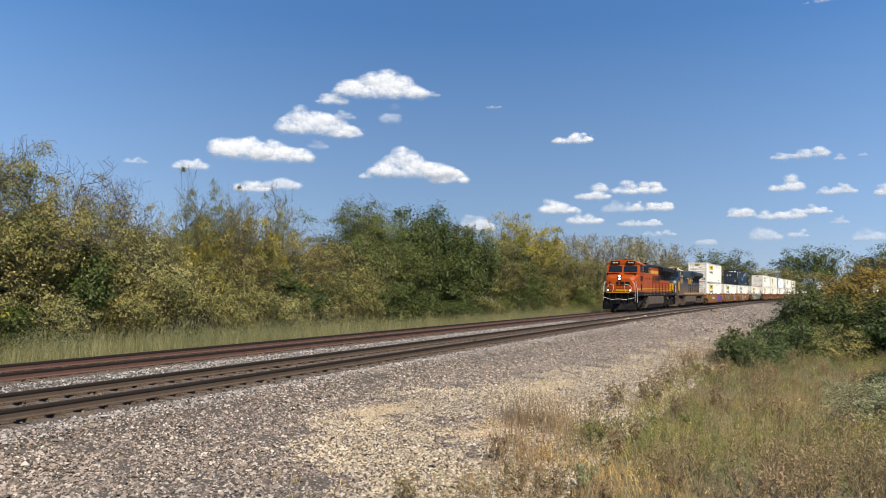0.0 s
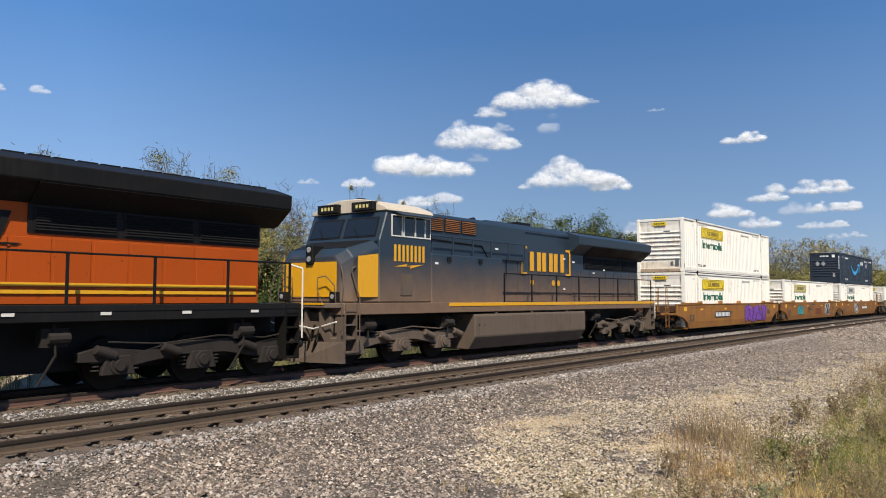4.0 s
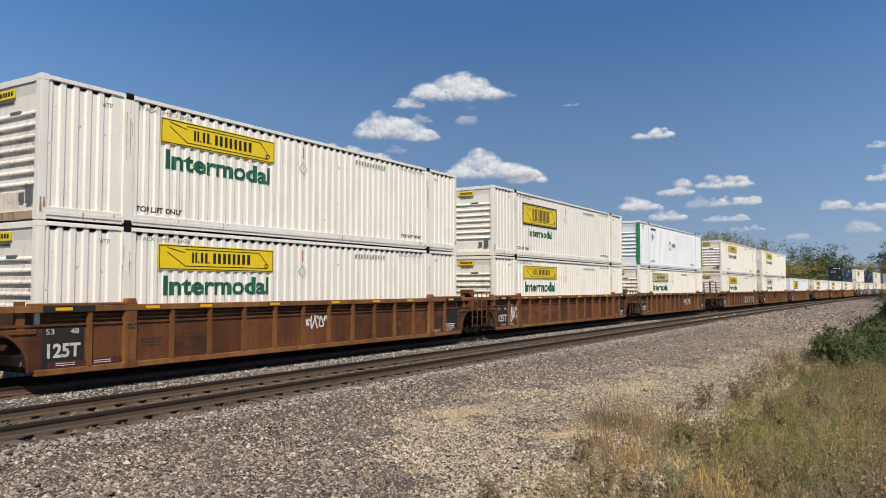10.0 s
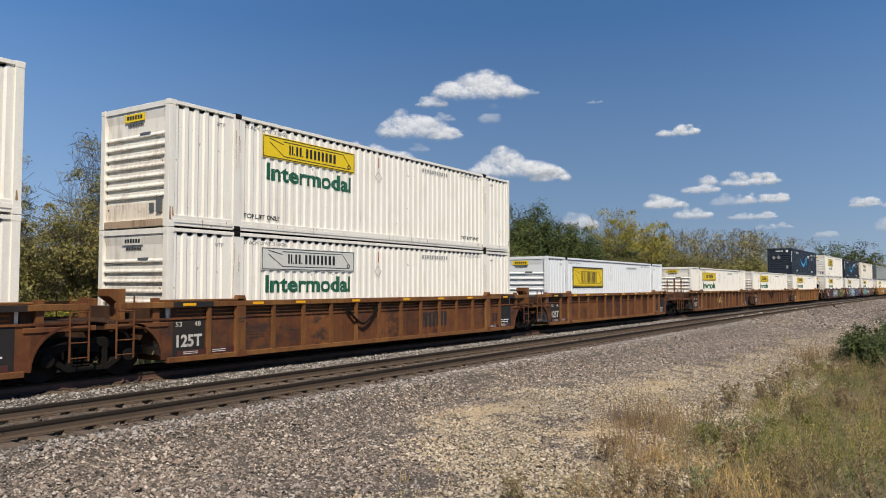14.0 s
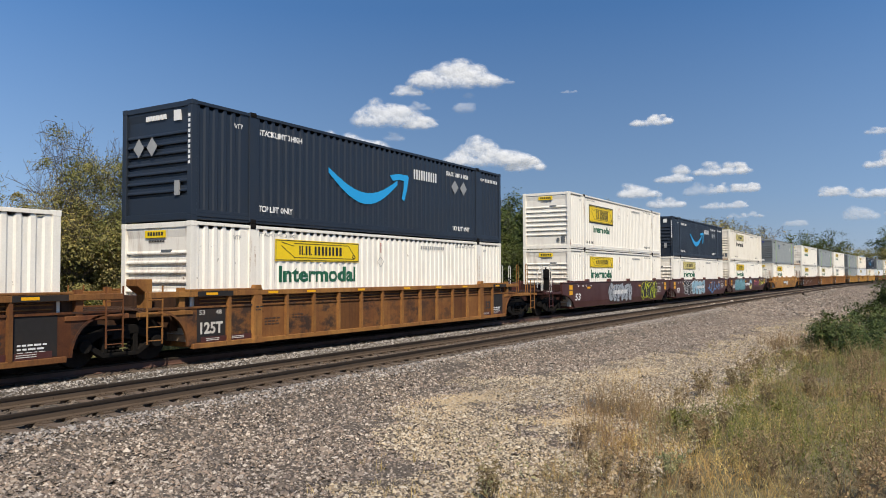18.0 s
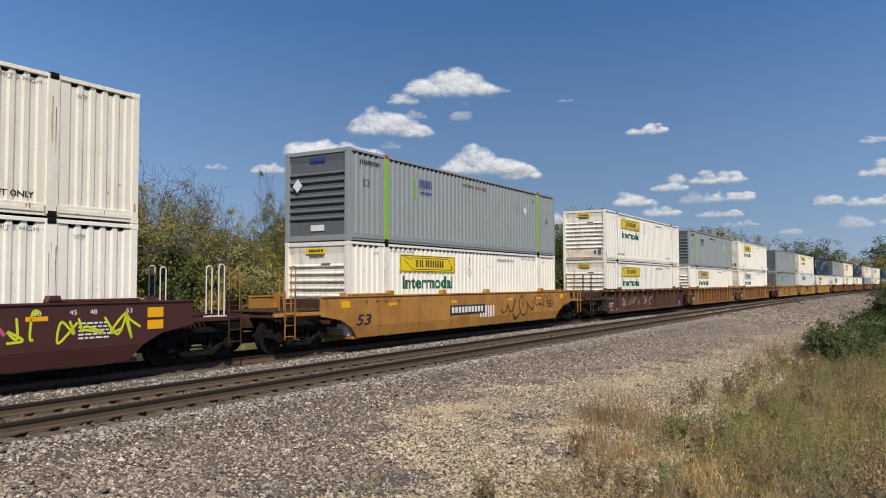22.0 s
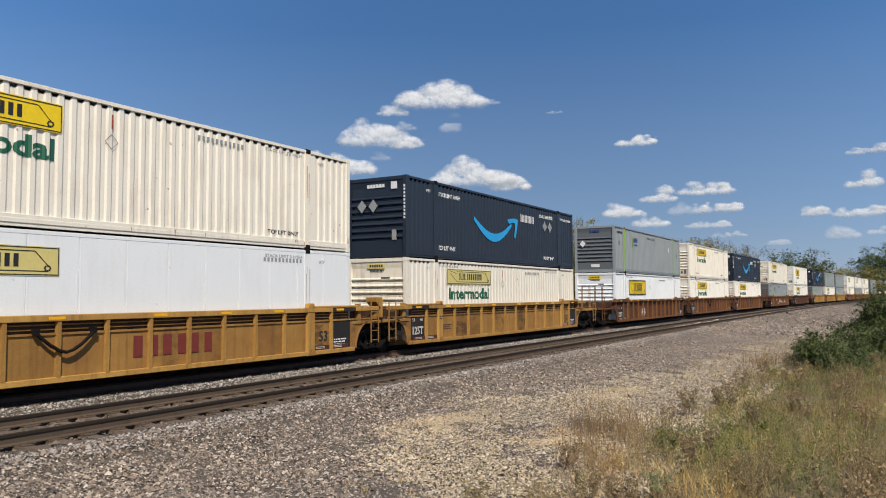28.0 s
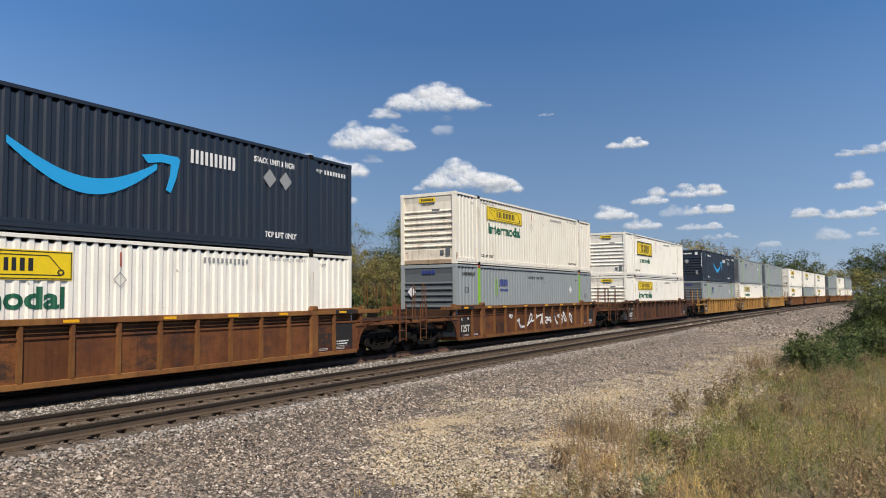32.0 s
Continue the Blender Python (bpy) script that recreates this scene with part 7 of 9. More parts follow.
            tagged(part("grille", louver(x0 + 0.03, x0 + 0.77, 3.97, 4.38, s * 1.14, 7), ENGINEBLACK if orange else RUST, f), kind="stuff")
        for x0 in (15.3, 17.1, 18.9):
            f = part("grille_frame", Geo().box(at(x0), at(x0 + 1.65), *sorted((y + s * 0.025, y + s * 0.04)), 3.12, 3.6), ENGINEBLACK, lo)
            tagged(part("grille", louver(x0 + 0.03, x0 + 1.62, 3.14, 3.58, y + s * 0.04, 8), ENGINEBLACK, f), kind="stuff")
        bar, posts = railing(4.6, 10.0 if not orange else 8.2, s * 1.36, 6, 3.62 if orange else 3.22, 4.05 if orange else 3.78)
        r = part("upper_handrail", bar, ENGINEBLACK if orange else body, lo)
        for p in posts:
            part("stanchion", p, ENGINEBLACK if orange else body, r)
        for x in (5.2, 6.9):
            part("lift_lug", Geo().box(at(x), at(x + 0.18), *sorted((s * 1.49, s * 1.53)), 3.0, 3.14), ENGINEBLACK, lo)
        part("conduit", Geo().pipe([(at(4.8), s * 1.14, 3.7), (at(7.6), s * 1.14, 3.62), (at(8.2), s * 1.10, 3.0), (at(8.2), s * 1.06, 2.0)], 0.025, 5), ENGINEBLACK, lo)
    # paint bands and marks on the side that shows
    yc, yb, yd = -1.506, -1.496, -1.052
    if orange:
        for z in (1.95, 2.09):
            part("yellow_band", Geo().box(at(1.25), at(4.42), yc - 0.004, yc, z, z + 0.07), ENGINEYELLOW, lo)
            part("yellow_band", Geo().box(at(4.44), at(8.35), yb - 0.004, yb, z, z + 0.07), ENGINEYELLOW, lo)
            part("yellow_band", Geo().box(at(8.36), at(20.5), yd - 0.004, yd, z, z + 0.07), ENGINEYELLOW, lo)
        part("black_band", Geo().box(at(1.25), at(8.35), yc - 0.003, yc, 2.025, 2.085), ENGINEBLACK, lo)
        part("yellow_band", Geo().box(at(8.4), at(13.9), -1.030, -1.024, 3.66, 3.98), ENGINEYELLOW, lo)
        part("name_mark", block_row(at(9.9), at(14.9), 2.95, 3.46, 4, 0.14, 0.35), ENGINEBLACK, lo, "black slanted name bars on the hood", at=(0, -1.056, 0))
        part("name_swoosh_mark", Geo().slab([(at(9.8), 2.80), (at(15.0), 2.84), (at(15.1), 2.88), (at(9.6), 2.85)], 1, -1.060, -1.056), ENGINEBLACK, lo)
        part("number_mark", block_row(at(2.75), at(3.95), 2.80, 3.30, 4, 0.30), ENGINEBLACK, lo, "black number bars under the cab window", at=(0, yc - 0.004, 0))
        for x in (4.6, 6.0, 7.4, 9.2, 11.0, 12.8, 14.6, 16.4, 18.2, 20.0):
            part("deck_reflector", Geo().box(at(x), at(x + 0.22), -1.520, -1.514, 1.54, 1.60), RAILWHITE, lo)
        for s in (-1, 1):
            part("nose_wedge", Geo().slab([(s * 0.25, 3.50), (s * 1.36, 3.50), (s * 1.30, 3.30)], 0, at(1.60), at(2.085)), ENGINEBLACK, cab, "black wedge below the windshield")
        g = Geo()
        for k in range(4):
            y = 0.95 - 0.50 * k
            g.slab([(y - 0.40, 2.42), (y, 2.42), (y + 0.07, 2.70), (y - 0.33, 2.70)], 0, at(0.935), at(0.945))
        part("nose_name_mark", g, ENGINEBLACK, lo, "black slanted name bars on the nose")
        part("nose_swoosh_mark", Geo().slab([(1.10, 2.30), (-1.05, 2.33), (-1.10, 2.37), (1.08, 2.36)], 0, at(0.935), at(0.945)), ENGINEBLACK, lo)
        part("nose_band", Geo().box(at(0.936), at(0.946), -1.1, 1.1, 1.86, 1.98), ENGINEYELLOW, lo)
        part("nose_stripe", Geo().box(at(0.930), at(0.946), -1.1, 1.1, 2.02, 2.06), ENGINEBLACK, lo)
    else:
        part("number_mark", block_row(at(2.70), at(4.15), 2.92, 3.40, 4, 0.22), ENGINEYELLOW, lo, "yellow number bars under the cab window", at=(0, yc - 0.004, 0))
        part("bolt_mark", Geo().slab([(at(2.7), 2.76), (at(3.3), 2.86), (at(3.25), 2.80), (at(4.05), 2.86), (at(3.4), 2.72), (at(3.45), 2.79)], 1, yc - 0.005, yc), ENGINEYELLOW, lo)
        x0, x1 = 10.25, 14.0
        for a, b in ((x0, x0 + 0.12), (x1 - 0.12, x1)):
            part("bracket_mark", Geo().box(at(a), at(b), yd - 0.005, yd, 2.72, 3.80), ENGINEYELLOW, lo)
        for a, b in ((x0, x0 + 0.4), (x1 - 0.4, x1)):
            for z in (2.72, 3.70):
                part("bracket_mark", Geo().box(at(a), at(b), yd - 0.006, yd - 0.001, z, z + 0.10), ENGINEYELLOW, lo)
        part("name_mark", block_row(at(10.85), at(13.55), 2.88, 3.60, 3, 0.10), ENGINEYELLOW, lo, "yellow name bars in square brackets", at=(0, yd - 0.005, 0))
        for x in (11.0, 12.6, 13.0):
            part("yellow_dot", Geo().rod((at(x), yd - 0.006, 2.45), (at(x), yd, 2.45), 0.12, 14), ENGINEYELLOW, lo)
        part("nose_panel", Geo().box(at(0.92), at(0.95), -1.0, 1.0, 1.9, 2.85), ENGINEYELLOW, lo, "yellow nose panel")
        for s in (-1, 1):
            a, b = sorted((s * 1.502, s * 1.506))
            part("nose_side_panel", Geo().slab([(at(1.25), 1.9), (at(2.05), 1.9), (at(2.05), 3.1), (at(1.25), 3.0)], 1, a - 0.0, b), ENGINEYELLOW, lo)
        for x, z in ((4.6, 2.9), (7.9, 3.5), (9.1, 3.5), (13.4, 3.4), (14.2, 3.3), (13.4, 2.2), (16.0, 2.9), (17.0, 3.05)):
            part("warning_label", Geo().box(at(x), at(x + 0.16), -1.06 if x > 8.3 else -1.50, -1.03 if x > 8.3 else -1.47, z, z + 0.06), WHITEINK, lo)
    return lo


MOVING.append((locomotive("orange and black diesel locomotive with lit headlights, leading the train", "orange"), 121.03 - 3.70 - 22.3 - 11.15, 0.0))
MOVING.append((locomotive("dark blue diesel locomotive with yellow marks, brown with dust", "blue"), 121.03 - 3.70 - 11.15, 0.0))


# ---- plants ----
def tubes(segs, n=5, least=0.0):
    """Verts and quads of tapered limbs: rows of (p, q, r0, r1)."""
    g_v, g_f = [], []
    for p, q, r0, r1 in segs:
        r0, r1 = max(r0, least), max(r1, least)
        w = q - p
        if w.length < 1e-5:
            continue
        w.normalize()
        u = w.orthogonal().normalized()
        v = w.cross(u)
        o = len(g_v)
        for c, r in ((p, r0), (q, r1)):
            for i in range(n):
                a = 2 * math.pi * i / n
                g_v.append(c + (u * math.cos(a) + v * math.sin(a)) * r)
        for i in range(n):
            j = (i + 1) % n
            g_f.append((o + i, o + j, o + n + j, o + n + i))
    return g_v, g_f


def grow(r, height, spread, levels, stems=1, lean=0.0, up=0.25, wander=0.16):
    """A branching skeleton; returns limb segments and the twig ends."""
    segs, tips = [], []

    def limb(p, d, length, rad, level):
        steps_ = 4 if level < 2 else 3
        for k in range(steps_):
            d = (d + Vector((r.gauss(0, wander), r.gauss(0, wander), r.gauss(0.0, wander * 0.5) + up * 0.15))).normalized()
            q = p + d * length / steps_
            r1 = rad * (0.80 if level else 0.86)
            segs.append((p.copy(), q.copy(), rad, r1))
            p, rad = q, r1
            if level < levels and (level > 0 or k >= 1):
                for _ in range(2 if level == 0 else r.choice((1, 1, 2))):
                    a = r.uniform(0, 6.283)
                    side = (d.orthogonal().normalized() * math.cos(a) + d.cross(d.orthogonal().normalized()) * math.sin(a))
                    nd = (d * r.uniform(0.35, 0.8) + side * spread + Vector((0, 0, up))).normalized()
                    limb(p, nd, length * r.uniform(0.50, 0.72), rad * 0.62, level + 1)
            if level >= levels - 1:
                tips.append(p.copy())
        tips.append(p.copy())

    for k in range(stems):
        a = r.uniform(0, 6.283)
        off = Vector((math.cos(a), math.sin(a), 0)) * (0.25 * (stems > 1))
        limb(off, Vector((off.x * 0.8 + r.gauss(0, lean), off.y * 0.8 + r.gauss(0, lean), 1)).normalized(), height * r.uniform(0.5, 0.62), height * 0.022 / max(1, stems) ** 0.5 + 0.01, 0)
    return segs, tips


def leaf_quads(r, centres, per, size, scatter, droop=0.0):
    """Small pointed leaf blades scattered round the given centres."""
    c = np.repeat(np.asarray(centres, float), per, 0)
    k = len(c)
    c = c + r.normal(0, 1, (k, 3)) * scatter
    c[:, 2] -= droop * np.abs(r.normal(0, 1, k))
    d = r.normal(0, 1, (k, 3))
    d /= np.linalg.norm(d, axis=1)[:, None]
    e = np.cross(d, r.normal(0, 1, (k, 3)))
    e /= np.linalg.norm(e, axis=1)[:, None] + 1e-9
    s = size * r.lognormal(0, 0.3, k)[:, None]
    v = np.stack([c - d * s + e * s * 0.5, c + d * s, c - d * s * 0.8 - e * s * 0.6], 1)
    v[..., 2] = np.maximum(v[..., 2], 0.02)
    return v.reshape(-1, 3), np.arange(3 * k).reshape(-1, 3)


def unit(v):
    return v / (np.linalg.norm(v, axis=1)[:, None] + 1e-9)


def sprays(r, centres, per, size, wide, flatness, middle):
    """Leaves gathered in domed sprays: each spray spreads flat, its leaves face up and out."""
    c0 = np.asarray(centres, float)
    grown = r.lognormal(0, 0.35, len(c0))
    c = np.repeat(c0, per, 0)
    k = len(c)
    o = r.normal(0, 1, (k, 3)) * np.array([1.0, 1.0, flatness]) * (wide * np.repeat(grown, per))[:, None]
    o[:, 2] -= 0.35 * (o[:, 0] ** 2 + o[:, 1] ** 2) ** 0.5  # the rim of a spray hangs
    c = c + o
    n = unit(np.array([0, 0, 0.95]) + unit(o) * 0.5 + unit(c - np.asarray(middle)) * 0.45 + r.normal(0, 0.5, (k, 3)))
    d = unit(np.cross(n, r.normal(0, 1, (k, 3))))
    e = np.cross(n, d)
    s = size * r.lognormal(0, 0.32, k)[:, None]
    v = np.stack([c - d * s + e * s * 0.5, c + d * s, c - d * s * 0.8 - e * s * 0.6], 1)
    v[..., 2] = np.maximum(v[..., 2], 0.02)
    return v.reshape(-1, 3), np.arange(3 * k).reshape(-1, 3)


BARK = paint("grey_brown_bark", (0.10, 0.080, 0.062), (0.05, 0.04, 0.03), 0.6, 0.9, 0, 0.6, 3.0, 0.6)
TWIG = paint("grey_brown_twig", (0.095, 0.078, 0.064), (0.05, 0.04, 0.03), 0.5, 0.9, 0, 0.3, 3.0, 0.3)
OLIVELEAF = leafy("olive_autumn_leaf", (0.135, 0.142, 0.054), (0.230, 0.222, 0.082), (0.330, 0.295, 0.110), (0.168, 0.170, 0.066), (0.265, 0.212, 0.100), glow=0.18)
YELLOWLEAF = leafy("yellowing_leaf", (0.265, 0.255, 0.045), (0.340, 0.300, 0.050), (0.170, 0.185, 0.042), (0.400, 0.325, 0.058), (0.225, 0.180, 0.055), glow=0.15)
GREENLEAF = leafy("deep_green_leaf", (0.048, 0.074, 0.022), (0.080, 0.112, 0.032), (0.115, 0.140, 0.038), (0.060, 0.088, 0.029), glow=0.2)
SOFTGREEN = leafy("soft_green_leaf", (0.092, 0.122, 0.036), (0.140, 0.170, 0.048), (0.185, 0.200, 0.058), (0.074, 0.102, 0.032), glow=0.2)
BUSHGREEN = leafy("dark_bush_leaf", (0.060, 0.095, 0.036), (0.095, 0.135, 0.050), (0.140, 0.170, 0.065), (0.050, 0.078, 0.032), glow=0.25)
FEATHERLEAF = leafy("feathery_olive_leaf", (0.120, 0.140, 0.052), (0.190, 0.195, 0.075), (0.250, 0.225, 0.085), (0.150, 0.165, 0.064), glow=0.22)
DRABLEAF = leafy("drab_grey_green_leaf", (0.330, 0.310, 0.150), (0.430, 0.380, 0.185), (0.240, 0.245, 0.115), (0.400, 0.330, 0.165), glow=0.12)
RUSTLEAF = leafy("russet_leaf", (0.235, 0.150, 0.036), (0.170, 0.135, 0.036), (0.30, 0.225, 0.045), (0.130, 0.130, 0.040), glow=0.30)
GRASSDRY = leafy("straw_dry_grass", (0.635, 0.499, 0.257), (0.756, 0.590, 0.302), (0.469, 0.378, 0.189), (0.605, 0.438, 0.197), (0.423, 0.363, 0.189), glow=0.3)
GRASSTAWNY = leafy("tawny_dry_grass", (0.47, 0.33, 0.16), (0.37, 0.26, 0.13), (0.54, 0.41, 0.22), (0.32, 0.24, 0.13), glow=0.3)
GRASSGREEN = leafy("fresh_meadow_grass", (0.175, 0.200, 0.066), (0.240, 0.255, 0.088), (0.32, 0.305, 0.125), (0.145, 0.170, 0.056), glow=0.25)
GRASSPALE = leafy("pale_seeding_grass", (0.370, 0.365, 0.235), (0.490, 0.465, 0.320), (0.270, 0.285, 0.165), (0.580, 0.550, 0.400), glow=0.3)
FARGRASS = leafy("grey_green_seeding_grass", (0.215, 0.215, 0.120), (0.300, 0.280, 0.170), (0.165, 0.170, 0.090), (0.380, 0.345, 0.230), glow=0.2)
WEEDGREY = leafy("grey_brown_dead_weed", (0.336, 0.252, 0.174), (0.448, 0.342, 0.241), (0.235, 0.168, 0.112), (0.302, 0.196, 0.123), glow=0.2)


def tree_thing(name, label, category, seed, height, spread, levels, per, size, wide, leaf, bark=BARK, stems=1, up=0.25, skirt=0, twigs=0, budget=12000, flatness=0.42, leafy_to=2.0, wander=0.16, loose=0.12):
    """A tapered trunk with limbs and a crown of leaf sprays with gaps between them; skirt adds low shoots with leaves to the ground.
    leafy_to: the share of the height above which the limbs stand bare; loose: the share of leaves that hang singly."""
    r = random.Random(seed)
    q = np.random.default_rng(seed)
    segs, tips = grow(r, height, spread, levels, stems, 0.10, up, wander)
    heights = sorted(p.z for p in tips)
    f = height / heights[int(len(heights) * 0.97)]  # the crown closes over; the odd shoots above it are dropped
    segs = [(a * f, b * f, c, d) for a, b, c, d in segs if b.z * f < height * 1.04]
    tips = [p * f for p in tips if p.z * f < height * 1.02]
    for k in range(skirt):
        a, d = r.uniform(0, 6.283), height * spread * r.uniform(0.1, 0.55)
        foot = Vector((math.cos(a) * d, math.sin(a) * d, 0))
        end = foot + Vector((r.gauss(0, 0.3), r.gauss(0, 0.3), r.uniform(0.5, height * 0.55)))
        segs.append((foot, end, 0.018, 0.006))
        tips += [foot.lerp(end, u) for u in (0.3, 0.55, 0.8, 1.0)]
    for k in range(twigs):
        p = r.choice(tips)
        segs.append((p, p + Vector((r.gauss(0, 0.16), r.gauss(0, 0.16), abs(r.gauss(0.08, 0.16)))) * (height / 8), 0.010, 0.004))
    th = tagged(empty(name), label, category)
    v, fc = tubes(segs, 3, height * 0.0013)
    part("trunk", raw_mesh("trunk", [tuple(p) for p in v], fc, bark), bark, th)
    if per:
        worn = [p for p in tips if p.z < height * (leafy_to + r.gauss(0, 0.08))]
        middle = (0, 0, height * 0.42)
        ends = [tuple(p) for p in r.sample(worn, min(len(worn), max(12, int(budget * (1 - loose)) // per)))]
        v, fc = sprays(q, ends, per, size, wide, flatness, middle)
        stray = [tuple(p) for p in r.choices(worn, k=max(3, int(budget * loose) // 4))]
        v2, fc2 = sprays(q, stray, 4, size, wide * 0.5, 0.8, middle)
        part("crown", raw_mesh("crown", np.concatenate([v, v2]), np.concatenate([fc, fc2 + len(v)]), leaf), leaf, th)
    return th


SIZES = {}


def kind_of(key, *args, **kw):
    th = tree_thing(*args, **kw)
    co = np.empty(len(th.children[-1].data.vertices) * 3)
    th.children[-1].data.vertices.foreach_get("co", co)
    co = co.reshape(-1, 3)
    SIZES[key] = (np.percentile(co[:, 2], 99.7), 2 * np.percentile(np.hypot(co[:, 0], co[:, 1]), 93))
    return th


KINDS = {
    "olive": kind_of("olive", "tree", "olive-green autumn tree with thinning leaves", "tree", 3, 8.0, 0.75, 3, 190, 0.060, 0.38, OLIVELEAF, stems=3, skirt=10, twigs=300, budget=18000, loose=0.05),
    "tall": kind_of("tall", "tree", "tall olive tree with bare twisted branches above its leaves", "tree", 14, 8.0, 0.85, 4, 210, 0.048, 0.42, OLIVELEAF, TWIG, stems=1, up=0.05, skirt=8, twigs=0, budget=44000, leafy_to=0.93, wander=0.34, loose=0.10),
    "gold": kind_of("gold", "tree", "broad tree with yellowing olive leaves", "tree", 5, 8.0, 0.80, 3, 170, 0.064, 0.38, YELLOWLEAF, stems=3, skirt=8, budget=18000, loose=0.05),
    "deep": kind_of("deep", "tree", "dense dark green tree with a rounded crown", "tree", 7, 8.0, 0.72, 3, 110, 0.085, 0.42, GREENLEAF, stems=4, skirt=24, budget=26000, flatness=0.6),
    "soft": kind_of("soft", "tree", "feathery soft green tree with layered sprays", "tree", 11, 8.0, 0.85, 3, 240, 0.050, 0.55, SOFTGREEN, stems=2, up=0.18, skirt=10, budget=32000, flatness=0.22, wander=0.2),
    "feather": kind_of("feather", "tree", "open feathery olive tree with layered sprays", "tree", 12, 8.0, 0.72, 3, 210, 0.042, 0.46, FEATHERLEAF, TWIG, stems=2, up=0.08, skirt=10, twigs=200, budget=30000, flatness=0.2, wander=0.28, loose=0.08),
    "thin": kind_of("thin", "tree", "half-bare grey tree with sparse olive leaves", "tree", 13, 8.0, 0.85, 4, 60, 0.055, 0.32, OLIVELEAF, TWIG, stems=1, up=0.05, twigs=100, budget=11000, leafy_to=0.9, wander=0.34),
    "bare": kind_of("bare", "tree", "nearly bare tree with grey-brown twigs", "tree", 17, 8.0, 0.85, 4, 10, 0.05, 0.2, DRABLEAF, TWIG, stems=2, up=0.06, twigs=300, budget=3600, wander=0.32),
    "thicket": kind_of("thicket", "shrub", "drab autumn thicket of thin stems and leaves", "shrub", 19, 4.0, 0.9, 2, 60, 0.050, 0.26, DRABLEAF, TWIG, stems=5, up=0.3, skirt=30, budget=8000),
    "goldbush": kind_of("goldbush", "shrub", "yellow-green autumn bush at the wood's foot", "shrub", 23, 3.2, 0.95, 2, 60, 0.062, 0.26, YELLOWLEAF, stems=5, up=0.2, skirt=24, budget=6500),
    "greenbush": kind_of("greenbush", "shrub", "olive-green leafy bush at the wood's foot", "shrub", 29, 3.2, 0.95, 2, 70, 0.055, 0.26, OLIVELEAF, stems=5, up=0.2, skirt=30, budget=9000),
    "nearbush": kind_of("nearbush", "shrub", "dense deep green leafy bush at the gravel's edge", "shrub", 31, 2.2, 1.0, 2, 70, 0.055, 0.19, BUSHGREEN, stems=6, up=0.15, skirt=40, budget=12000, flatness=0.6),
    "darkbush": kind_of("darkbush", "shrub", "dark green broad-leaved shrub beside the line", "shrub", 37, 4.0, 0.85, 2, 80, 0.070, 0.32, GREENLEAF, stems=4, up=0.2, skirt=26, budget=11000, flatness=0.5),
    "russet": kind_of("russet", "shrub", "tall shrub turning gold and light russet", "shrub", 41, 5.0, 0.85, 2, 60, 0.075, 0.34, RUSTLEAF, stems=4, up=0.25, skirt=22, budget=9000),
    "farleaf": kind_of("farleaf", "tree", "tall distant dark green tree", "tree", 43, 8.0, 0.75, 2, 50, 0.13, 0.5, GREENLEAF, stems=2, skirt=20, budget=5000, flatness=0.6),
    "fargold": kind_of("fargold", "tree", "distant olive and gold autumn tree", "tree", 47, 8.0, 0.75, 2, 40, 0.13, 0.45, OLIVELEAF, stems=2, skirt=20, budget=5000),
    "farbare": kind_of("farbare", "tree", "distant bare grey tree", "tree", 49, 8.0, 0.65, 3, 6, 0.09, 0.3, DRABLEAF, TWIG, stems=1, up=0.4, twigs=700, budget=1200),
}
KINDS["softbush"] = kind_of("softbush", "shrub", "soft green leafy bush at the wood's foot", "shrub", 67, 3.2, 0.95, 2, 70, 0.055, 0.27, SOFTGREEN, stems=5, up=0.2, skirt=30, budget=9000)
KINDS["paleshrub"] = kind_of("paleshrub", "shrub", "pale grey-green feathery shrub in the meadow", "shrub", 61, 1.6, 1.0, 2, 60, 0.026, 0.14, GRASSPALE, TWIG, stems=6, up=0.2, skirt=40, budget=9000)
KINDS["deadstalk"] = kind_of("deadstalk", "weed", "tall bare pale grey dead weed stalk", "weed", 63, 1.6, 0.7, 2, 2, 0.025, 0.05, WEEDGREY, WEEDGREY, stems=4, up=0.3, skirt=0, twigs=160, budget=900)
tagged(KINDS["deadstalk"].children[0], kind="stuff")
USED = set()


def plant(kind, x, y, height, width=None, z=None):
    """Sets a tree or shrub of the kind down with its true height and crown width in metres."""
    src = KINDS[kind]
    h, w = SIZES[kind]
    k = height / h
    f = k if width is None else width / w
    m = Matrix.LocRotScale((x, y, -1.06 if z is None else z), Euler((0, 0, rnd.uniform(0, 6.283))), (f, f, k))
    if kind in USED:
        ob = copy_thing(src, pose(0, 0, 0))
    else:
        ob, _ = src, USED.add(kind)
    ob.matrix_basis = m
    return ob


rnd = random.Random(77)
